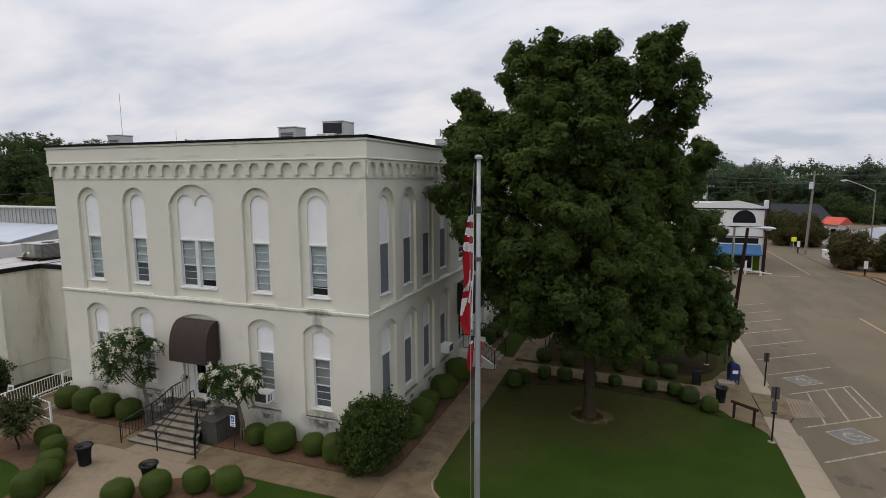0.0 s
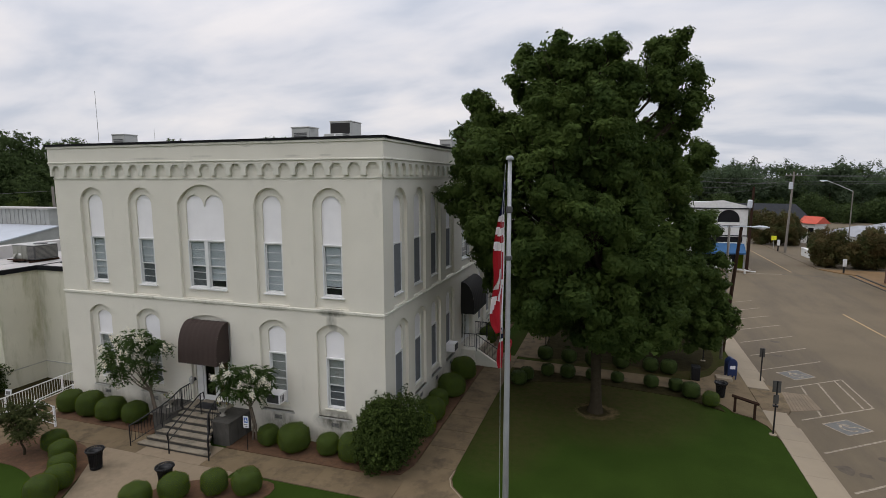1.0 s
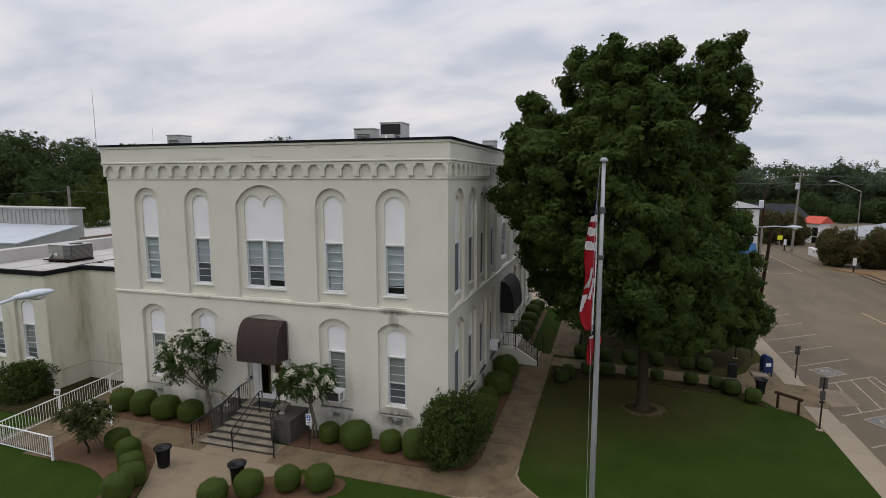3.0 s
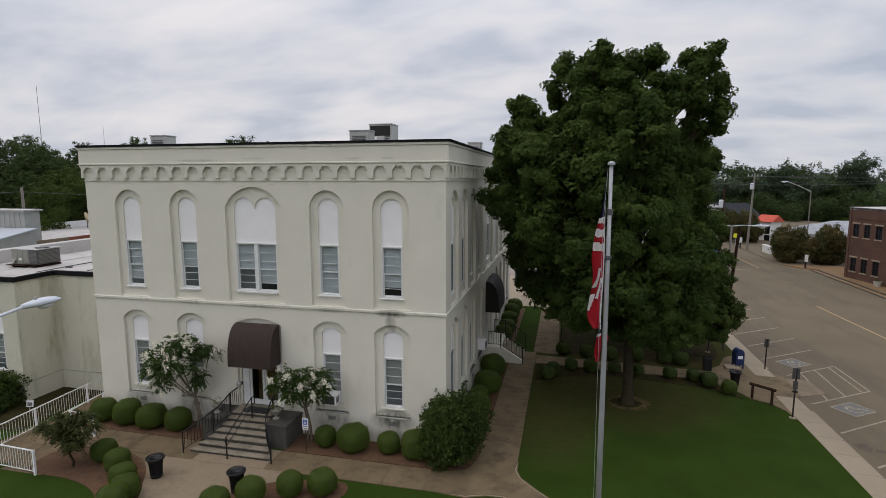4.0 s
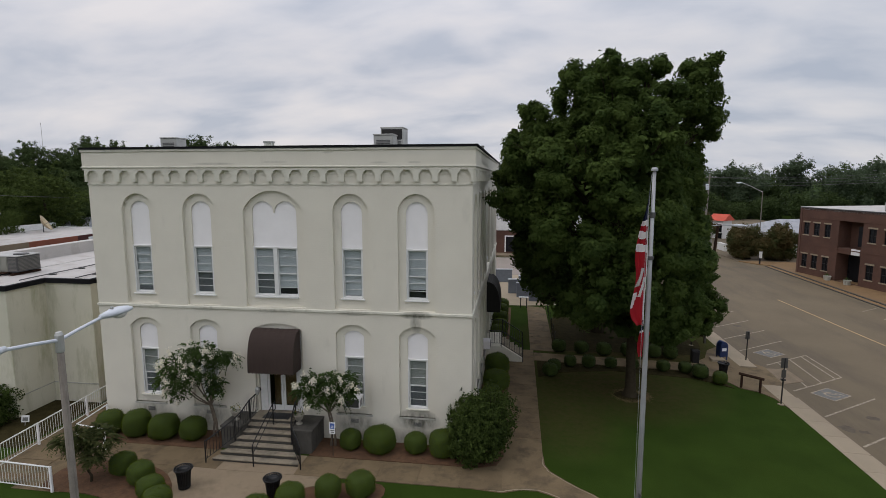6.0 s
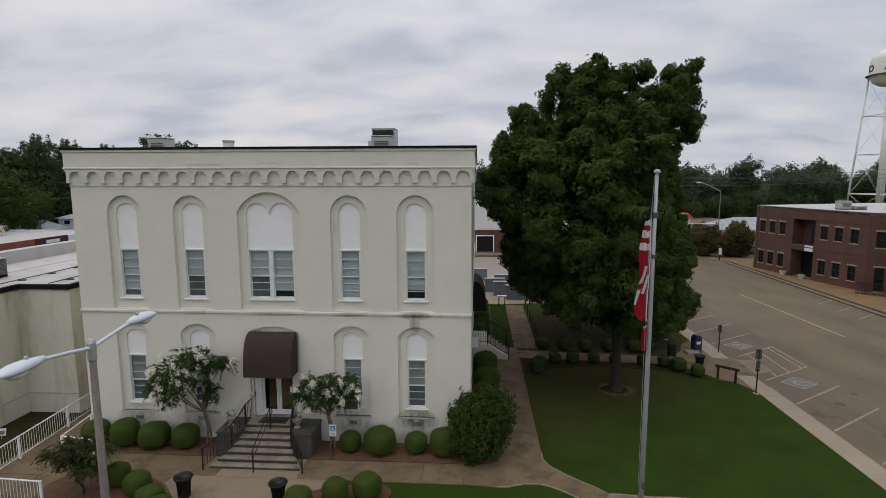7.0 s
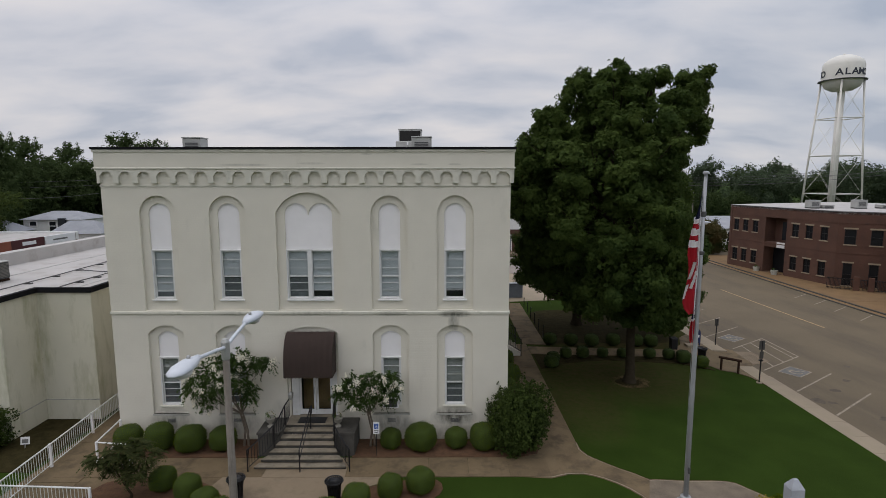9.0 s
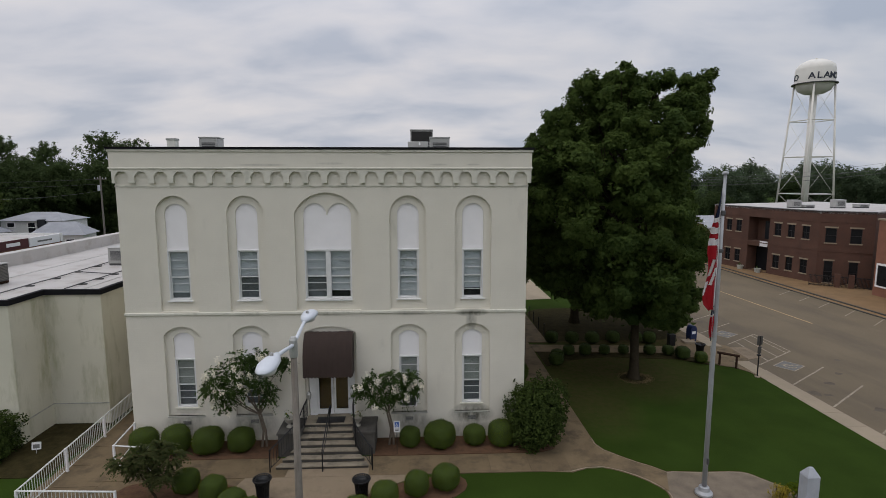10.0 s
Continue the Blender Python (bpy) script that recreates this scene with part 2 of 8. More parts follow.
CONCRETE_LT = mat("light_concrete", (0.295, 0.24, 0.168), 0.9, 0.08, 0.7, 50, 0.25, obj=0.2, stain=((0.22, 0.19, 0.16), 0.8, (1, 1, 1), 0.56, 0.5))
FORECOURT = mat("worn_forecourt_concrete", (0.240, 0.184, 0.122), 0.9, 0.12, 0.9, 40, 0.3, stain=((0.118, 0.090, 0.058), 0.9, (1, 1, 1), 0.50, 0.75))
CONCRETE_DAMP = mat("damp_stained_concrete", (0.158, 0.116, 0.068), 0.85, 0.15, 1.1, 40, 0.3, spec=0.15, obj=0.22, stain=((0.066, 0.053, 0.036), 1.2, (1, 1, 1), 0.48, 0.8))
PALEROAD = mat("pale_worn_asphalt", (0.25, 0.215, 0.185), 0.92, 0.08, 0.4, 30, 0.2)
AGGREGATE = mat("exposed_aggregate", (0.172, 0.138, 0.100), 0.95, 0.22, 2.0, 28, 0.5)
STEPSTONE = mat("worn_step_concrete", (0.24, 0.205, 0.15), 0.9, 0.12, 2.5, 45, 0.3, stain=((0.07, 0.064, 0.05), 2.2, (1, 1, 1), 0.48, 0.75))
# grime of the step piers; also the shadow lines of the far kerb
PIER = mat("grimy_concrete_and_kerb_shadow", (0.075, 0.070, 0.060), 0.9, 0.18, 2.5, 40, 0.3, stain=((0.035, 0.034, 0.03), 2, (2, 2, 0.5), 0.48, 0.7))
ASPHALT = mat("worn_asphalt", (0.138, 0.107, 0.067), 0.92, 0.10, 0.25, 35, 0.3, stain=((0.080, 0.064, 0.046), 0.4, (1, 0.2, 1), 0.48, 0.6))
ROADPAINT = mat("worn_white_line", (0.33, 0.28, 0.21), 0.85, 0.14, 3, 30, 0.1, stain=((0.14, 0.107, 0.076), 5, (1, 1, 1), 0.42, 0.85))
YELLOW = mat("worn_yellow_line", (0.36, 0.255, 0.125), 0.85, 0.14, 2, 30, 0.1, stain=((0.15, 0.112, 0.075), 3, (1, 1, 1), 0.54, 0.6))
ADABLUE = mat("worn_blue_paint", (0.140, 0.138, 0.128), 0.85, 0.16, 3, 30, 0.1, stain=((0.17, 0.15, 0.13), 5, (1, 1, 1), 0.54, 0.6))
OIL = mat("oil_stained_asphalt", (0.082, 0.064, 0.043), 0.8, 0.25, 3, 30, 0.2)
MULCH = mat("bark_mulch", (0.098, 0.050, 0.025), 0.95, 0.28, 3.5, 16, 0.9, stain=((0.125, 0.085, 0.045), 5.0, (1, 1, 1), 0.56, 0.6))
# mulch and soil of the beds, and the tree shade laid on the lawn
LITTER_SHADE = mat("leaf_litter_and_shade", (0.036, 0.030, 0.013), 0.95, 0.28, 3.0, 16, 0.9, spec=0.03, stain=((0.050, 0.046, 0.018), 3.0, (1, 1, 1), 0.55, 0.6))
SOIL = mat("bare_soil", (0.125, 0.085, 0.045), 0.95, 0.2, 2.5, 26, 0.6)
# thin worn grass under the oak and along the hedge: x, y, half-widths, strength
WORN = [(-2.6, 26.4, 6.8, 6.0, 1.25), (-5.4, 23.0, 3.0, 6.5, 1.0), (0.0, 34.0, 8.0, 6.5, 1.9)]
GRASS = mat("mown_grass", (0.0270, 0.0480, 0.0082), 0.95, 0.16, 0.5, 22, 0.5, spec=0.02, spots=WORN, spot_axis=1, spot_colour=(0.066, 0.052, 0.022), stain=((0.0275, 0.0445, 0.0070), 0.16, (1, 1, 1), 0.5, 0.5))
BLACK = mat("black_iron", (0.012, 0.012, 0.013), 0.45, 0.2, 8, 60, 0.1, metal=0.2)
BROWNFAB = mat("brown_awning_canvas", (0.038, 0.024, 0.019), 0.85, 0.12, 1.5, 70, 0.2)
BARK = mat("bark", (0.042, 0.034, 0.022), 0.95, 0.22, 5, 30, 0.7, spec=0.05)
PALEBARK = mat("pale_bark", (0.145, 0.115, 0.085), 0.9, 0.16, 5, 30, 0.3)
BRICK = mat("red_brown_brick", (0.098, 0.049, 0.034), 0.9, 0.18, 0.7, 9, 0.3, courses=0.5, stain=((0.055, 0.033, 0.025), 1.4, (1, 1, 1), 0.5, 0.6))
BRICK2 = mat("orange_brick", (0.24, 0.11, 0.07), 0.9, 0.12, 1.5, 14, 0.3)
GLASSDARK = mat("far_window_glass", (0.010, 0.011, 0.013), 0.25, 0.1, 1, 5, 0.0, spec=0.25)
GLASS = glass_mat("window_glass", (0.86, 0.88, 0.88))
GALV = mat("pale_galvanised_pole", (0.36, 0.37, 0.38), 0.5, 0.09, 2, 50, 0.05, metal=0.35, stain=((0.24, 0.19, 0.14), 3, (3, 3, 0.6), 0.60, 0.5))
LAMPPOLE = mat("weathered_lamp_pole", (0.175, 0.155, 0.13), 0.85, 0.14, 5, 50, 0.3, stain=((0.075, 0.055, 0.04), 7, (2.5, 2.5, 0.12), 0.50, 0.75))
LAMPSHELL = mat("pale_lamp_housing", (0.55, 0.58, 0.62), 0.4, 0.05, 3, 40, 0.03)
GREYPOLE = mat("pale_utility_pole", (0.20, 0.18, 0.155), 0.9, 0.14, 4, 40, 0.4)
RED = mat("red_flag_cloth", (0.46, 0.018, 0.03), 0.8, 0.08, 3, 60, 0.1)
FLAGWHITE = mat("white_flag_cloth", (0.70, 0.67, 0.66), 0.8, 0.05, 3, 60, 0.1)
NAVY = mat("navy_flag_cloth", (0.012, 0.018, 0.06), 0.8, 0.1, 3, 60, 0.1)
MAILBLUE = mat("blue_enamel", (0.010, 0.024, 0.085), 0.4, 0.08, 3, 40, 0.03)
SIGNGREY = mat("sign_back", (0.075, 0.072, 0.066), 0.6, 0.1, 4, 50, 0.05, metal=0.3)
SIGNWHITE = mat("sign_white", (0.75, 0.75, 0.75), 0.5, 0.03, 4, 50, 0.02)
SIGNBLUE = mat("sign_blue", (0.02, 0.09, 0.34), 0.5, 0.04, 4, 50, 0.02)
TANK = mat("cream_tank_paint", (0.72, 0.70, 0.64), 0.5, 0.04, 0.3, 10, 0.03, stain=((0.45, 0.42, 0.36), 0.4, (1, 1, 0.3), 0.6, 0.4))
LETTER = mat("black_lettering", (0.03, 0.035, 0.05), 0.6, 0.05, 2, 20, 0.0)
BLUEAWN = mat("blue_awning", (0.030, 0.105, 0.23), 0.7, 0.08, 1.5, 30, 0.05)
REDROOF = mat("red_roof", (0.50, 0.085, 0.05), 0.8, 0.1, 1, 20, 0.1)
MEMORIAL = mat("blue_grey_memorial_stone", (0.15, 0.17, 0.20), 0.6, 0.1, 3, 60, 0.05)
DARKROOF = mat("dark_shingles", (0.032, 0.034, 0.038), 0.95, 0.15, 1.2, 12, 0.3, spec=0.1)
GREYROOF = mat("grey_shingles", (0.30, 0.31, 0.33), 0.9, 0.12, 0.9, 12, 0.3)
STONE = mat("grey_granite", (0.36, 0.38, 0.41), 0.6, 0.08, 4, 80, 0.08)
TERRA = mat("pale_urn_stone", (0.34, 0.32, 0.27), 0.9, 0.14, 6, 40, 0.2)
YELLOWSIGN = mat("yellow_sign", (0.80, 0.80, 0.04), 0.5, 0.03, 4, 40, 0.0)
AWNDARK = mat("black_awning", (0.016, 0.015, 0.014), 0.8, 0.1, 2, 40, 0.1)
BRICKPAVE = mat("tan_paver", (0.200, 0.122, 0.056), 0.9, 0.14, 1.0, 18, 0.3)
OAK = leaf_mat("oak_leaves", (0.045, 0.081, 0.024), 0.22, 0.40, tint=(0.086, 0.124, 0.030), clump=2.0)
BOX = leaf_mat("boxwood_leaves", (0.072, 0.106, 0.004), 0.16, 0.25)
# boxwood green darkened to give the shade between the leaves
BOXCORE = mat("boxwood_inner_shade", (0.030, 0.050, 0.004), 0.9, 0.2, 6, 30, 0.6)
SHRUBLEAF = leaf_mat("dark_shrub_leaves", (0.039, 0.062, 0.019), 0.5, 0.3)
# darker copy of the boxwood green, with the oaks' shade put into it
BOX_SHADE = leaf_mat("boxwood_leaves_in_shade", (0.016, 0.028, 0.008), 0.35, 0.15)
MYRTLE = leaf_mat("crape_myrtle_leaves", (0.044, 0.078, 0.025), 0.45, 0.3, clump=1.5)
BLOSSOM = leaf_mat("white_blossom", (0.80, 0.78, 0.70), 0.15, 0.3)
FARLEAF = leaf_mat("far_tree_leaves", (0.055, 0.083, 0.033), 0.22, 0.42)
# distance haze mixed into the leaf colour: paler and bluer
HAZELEAF = leaf_mat("far_leaves_with_painted_haze", (0.076, 0.108, 0.064), 0.14, 0.45)
BRONZE = leaf_mat("bronze_tinged_leaves", (0.046, 0.076, 0.024), 0.35, 0.28, tint=(0.078, 0.082, 0.030))
FARLEAF2 = leaf_mat("light_far_tree_leaves", (0.060, 0.088, 0.026), 0.3, 0.35)
REDLEAF = leaf_mat("reddish_tree_leaves", (0.062, 0.104, 0.036), 0.25, 0.40, tint=(0.130, 0.096, 0.042), clump=2.2)
YELLOWLEAF = leaf_mat("golden_shrub_leaves", (0.24, 0.20, 0.03), 0.4, 0.25)


# ---- mesh helpers ----
def part(name, bm, material, parent=None, label="", smooth=False):
    if isinstance(bm, bmesh.types.BMesh):
        bmesh.ops.recalc_face_normals(bm, faces=bm.faces[:])
        me = bpy.data.meshes.new(name)
        bm.to_mesh(me)
        bm.free()
    else:
        me = bm
    if material and not me.materials:
        me.materials.append(material)
    if smooth:
        for p in me.polygons:
            p.use_smooth = True
    ob = new(name, me)
    if parent:
        ob.parent = parent
    if label:
        ob["label"] = label
    return ob


def thing(name, at, label, category, group="", kind=""):
    ob = new(name)
    ob.empty_display_size = 0.2
    ob.matrix_world = at if isinstance(at, Matrix) else Matrix.Translation(at)
    return tagged(ob, label, category, group, kind)


def box(bm, x0, x1, y0, y1, z0, z1, mp=None):
    f = mp or (lambda x, y, z: (x, y, z))
    v = [bm.verts.new(f(x, y, z)) for x in (x0, x1) for y in (y0, y1) for z in (z0, z1)]
    for q in ((0, 1, 3, 2), (4, 6, 7, 5), (0, 4, 5, 1), (2, 3, 7, 6), (0, 2, 6, 4), (1, 5, 7, 3)):
        bm.faces.new([v[i] for i in q])
    return bm


def boxes(*rows, mp=None):
    bm = bmesh.new()
    for r in rows:
        box(bm, *r, mp=mp)
    return bm


def bevel(bm, w=0.02, seg=2):
    bmesh.ops.recalc_face_normals(bm, faces=bm.faces[:])
    bmesh.ops.bevel(bm, geom=bm.edges[:], offset=w, segments=seg, affect="EDGES", profile=0.6)
    return bm


def prism(bm, outline, mp, d0, d1, holes=(), back=True, front=True):
    """A plate with an outline and holes in the (u, z) plane, from depth d0 (front) to d1, laid out by mp(u, d, z)."""
    from mathutils.geometry import tessellate_polygon
    loops = [list(outline)] + [list(h) for h in holes]
    flat = [p for lp in loops for p in lp]
    tris = tessellate_polygon([[Vector((u, z, 0)) for u, z in lp] for lp in loops])
    a = [bm.verts.new(mp(u, d0, z)) for u, z in flat]
    b = [bm.verts.new(mp(u, d1, z)) for u, z in flat]
    for t in tris:
        if len(set(t)) < 3:
            continue
        if front:
            bm.faces.new([a[i] for i in t])
        if back:
            bm.faces.new([b[i] for i in reversed(t)])
    k = 0
    for lp in loops:
        m = len(lp)
        for i in range(m):
            j = (i + 1) % m
            bm.faces.new((a[k + i], a[k + j], b[k + j], b[k + i]))
        k += m
    return bm


def tube(bm, pts, r, n=8, caps=True):
    """A round bar along points; r is one radius or one a point."""
    pts = [Vector(p) for p in pts]
    rs = r if isinstance(r, (list, tuple)) else [r] * len(pts)
    rings = []
    for i, p in enumerate(pts):
        d = (pts[min(i + 1, len(pts) - 1)] - pts[max(i - 1, 0)]).normalized()
        up = Vector((0, 0, 1)) if abs(d.z) < 0.9 else Vector((1, 0, 0))
        s = d.cross(up).normalized()
        t = d.cross(s)
        rings.append([bm.verts.new(p + (s * math.cos(2 * math.pi * k / n) + t * math.sin(2 * math.pi * k / n)) * rs[i]) for k in range(n)])
    for a, b in zip(rings, rings[1:]):
        for k in range(n):
            bm.faces.new((a[k], a[(k + 1) % n], b[(k + 1) % n], b[k]))
    if caps:
        bm.faces.new(rings[0][::-1])
        bm.faces.new(rings[-1])
    return bm


def lathe(bm, profile, n=16, at=(0, 0, 0)):
    """A turned body from (radius, z) pairs."""
    x, y, z = at
    rings = []
    for r, h in profile:
        rings.append([bm.verts.new((x + r * math.cos(2 * math.pi * k / n), y + r * math.sin(2 * math.pi * k / n), z + h)) for k in range(n)])
    for a, b in zip(rings, rings[1:]):
        for k in range(n):
            bm.faces.new((a[k], a[(k + 1) % n], b[(k + 1) % n], b[k]))
    bm.faces.new(rings[0][::-1])
    bm.faces.new(rings[-1])
    return bm


def arch(u, hw, z0, spring, top, n=14):
    """The outline of an arched opening."""
    pts = [(u - hw, z0), (u + hw, z0), (u + hw, spring)]
    rise = top - spring
    if rise >= hw * 0.9:
        pts += [(u + hw * math.cos(a), spring + rise * math.sin(a)) for a in (math.pi * k / n for k in range(1, n))]
    else:
        rad = (hw * hw + rise * rise) / (2 * rise)
        h = math.asin(min(1, hw / rad))
        pts += [(u + rad * math.sin(h - 2 * h * k / n), top - rad + rad * math.cos(h - 2 * h * k / n)) for k in range(1, n)]
    return pts + [(u - hw, spring)]


def leaves(name, clumps, per, size, spread, material, seed, parent=None, flat=0.3, label="", spray=0.0, tri=False, tufted=False):
    """A mass of small pointed leaves round the given clump centres (x, y, z, outward)."""
    rng = np.random.default_rng(seed)
    c = np.repeat(np.asarray([k[:3] for k in clumps], float), per, axis=0)
    o = np.repeat(np.asarray([k[3:6] for k in clumps], float), per, axis=0)
    m = len(c)
    along = rng.uniform(-0.6, 0.6, (m, 1))
    p = c + np.clip(rng.normal(0, 1, (m, 3)), -1.7, 1.7) * np.asarray(spread) * (1.15 - along * (spray > 0)) + (o + np.array((0, 0, 0.45))) * along * spray
    nrm = o * 0.7 + rng.normal(0, 0.7, (m, 3)) + np.array((0, 0, flat))
    if tufted:
        # leaves lie like scales on each small rounded tuft
        off = p - c
        nrm = off / (np.linalg.norm(off, axis=1)[:, None] + 1e-6) + o * 0.35 + rng.normal(0, 0.3, (m, 3)) + np.array((0, 0, flat))
    nrm /= np.linalg.norm(nrm, axis=1)[:, None]
    t = np.cross(nrm, rng.normal(0, 1, (m, 3)))
    t /= np.linalg.norm(t, axis=1)[:, None] + 1e-9
    s = np.cross(nrm, t)
    ln = size * rng.uniform(0.6, 1.25, m)[:, None]
    if tri:
        v = np.stack([p - t * ln * 0.5 - s * ln * 0.3, p + s * ln * 0.45 - t * ln * 0.1, p + t * ln * 0.7], axis=1).reshape(-1, 3)
        me = bpy.data.meshes.new(name)
        me.from_pydata(v.tolist(), [], np.arange(m * 3).reshape(-1, 3).tolist())
        return part(name, me, material, parent, label)
    v = np.stack([p - t * ln * 0.5, p + s * ln * 0.34 + nrm * ln * 0.08, p + t * ln * 0.6, p - s * ln * 0.34 + nrm * ln * 0.08], axis=1).reshape(-1, 3)
    me = bpy.data.meshes.new(name)
    me.from_pydata(v.tolist(), [], np.arange(m * 4).reshape(-1, 4).tolist())
    return part(name, me, material, parent, label)


def lobe_clumps(lobes, density, seed, inner=0.25):
    """Clump centres spread over the outside of ellipsoid lobes, with some inside."""
    rng = np.random.default_rng(seed)
    out = []
    for x, y, z, rx, ry, rz in lobes:
        k = max(6, int(density * (rx * ry * rz) ** (2 / 3)))
        d = rng.normal(0, 1, (k, 3))
        d /= np.linalg.norm(d, axis=1)[:, None]
        r = np.where(rng.random(k) < inner, rng.uniform(0.3, 0.8, k), rng.uniform(0.78, 1.12, k))
        for dd, rr in zip(d, r):
            out.append((x + dd[0] * rx * rr, y + dd[1] * ry * rr, z + dd[2] * rz * rr, *dd))
    return out


def bumpy(lobes, n, f, seed):
    """Each lobe broken into its core and several smaller tufts on its surface."""
    rng = np.random.default_rng(seed)
    out = []
    for x, y, z, rx, ry, rz in lobes:
        out.append((x, y, z, rx * 0.78, ry * 0.78, rz * 0.78))
        for k in range(n):
            d = rng.normal(0, 1, 3)
            d /= np.linalg.norm(d)
            q = f * rng.uniform(0.7, 1.25)
            out.append((x + d[0] * rx * 0.86, y + d[1] * ry * 0.86, z + d[2] * rz * 0.88, rx * q, ry * q, rz * q * 1.3))
    return out


# ---- ground ----
def lawn_z(x, y):
    return 0.0 if x < -7 else -0.38 * min(1.0, (x + 7) / 13.2)


def ground_z(x, y):
    """Terrain under everything: the courthouse lawn, the street cut, and flat land beyond."""
    if x > 5.96:
        return -0.85
    return lawn_z(x, y)


def build_ground():
    xs = [-1500, -600, -250, -120, -70] + [-50 + 2.0 * k for k in range(22)] + [-6.5 + 0.65 * k for k in range(20)] + [5.955, 5.965, 40, 90, 250, 600, 1500]
    ys = [-1500, -500, -150, -60, -25] + [-10 + 2.0 * k for k in range(42)] + [90, 130, 250, 600, 1800]
    v = [(x, y, ground_z(x, y)) for y in ys for x in xs]
    nx = len(xs)
    f = [(j * nx + i, j * nx + i + 1, (j + 1) * nx + i + 1, (j + 1) * nx + i) for j in range(len(ys) - 1) for i in range(nx - 1)]
    me = bpy.data.meshes.new("ground")
    me.from_pydata(v, [], f)
    return tagged(part("ground", me, GRASS), "mown green lawn and level land around the courthouse", "ground", kind="structure")


ground = build_ground()


def sheet(name, outline, material, lift, label, category, thick=0.12, cell=0.6, rough=0.0, level=lawn_z, parent=None):
    """A thin paved or planted area that follows the lawn, from its outline in plan."""
    bm = bmesh.new()
    from mathutils.geometry import tessellate_polygon
    dense = []
    for a, b in zip(outline, outline[1:] + outline[:1]):
        k = max(1, int(math.dist(a, b) / cell))
        dense += [(a[0] + (b[0] - a[0]) * i / k, a[1] + (b[1] - a[1]) * i / k) for i in range(k)]
    tris = tessellate_polygon([[Vector((x, y, 0)) for x, y in dense]])
    vs = [bm.verts.new((x, y, level(x, y) + lift)) for x, y in dense]
    for t in tris:
        if len(set(t)) == 3:
            try:
                bm.faces.new([vs[i] for i in t])
            except ValueError:
                pass
    lo = [bm.verts.new((x, y, level(x, y) + lift - thick)) for x, y in dense]
    m = len(vs)
    for i in range(m):
        bm.faces.new((vs[i], vs[(i + 1) % m], lo[(i + 1) % m], lo[i]))
    ob = part(name, bm, material, parent)
    if not parent:
        tagged(ob, label, category, kind="structure")
    return ob


def smooth_line(pts, k=4):
    """A rounded closed outline through the given corners."""
    out = []
    m = len(pts)
    for i in range(m):
        p0, p1, p2, p3 = (Vector((*pts[(i + j - 1) % m], 0)) for j in range(4))
        for s in range(k):
            t = s / k
            q = 0.5 * ((2 * p1) + (p2 - p0) * t + (2 * p0 - 5 * p1 + 4 * p2 - p3) * t * t + (3 * p1 - p0 - 3 * p2 + p3) * t ** 3)
            out.append((q.x, q.y))
    return out


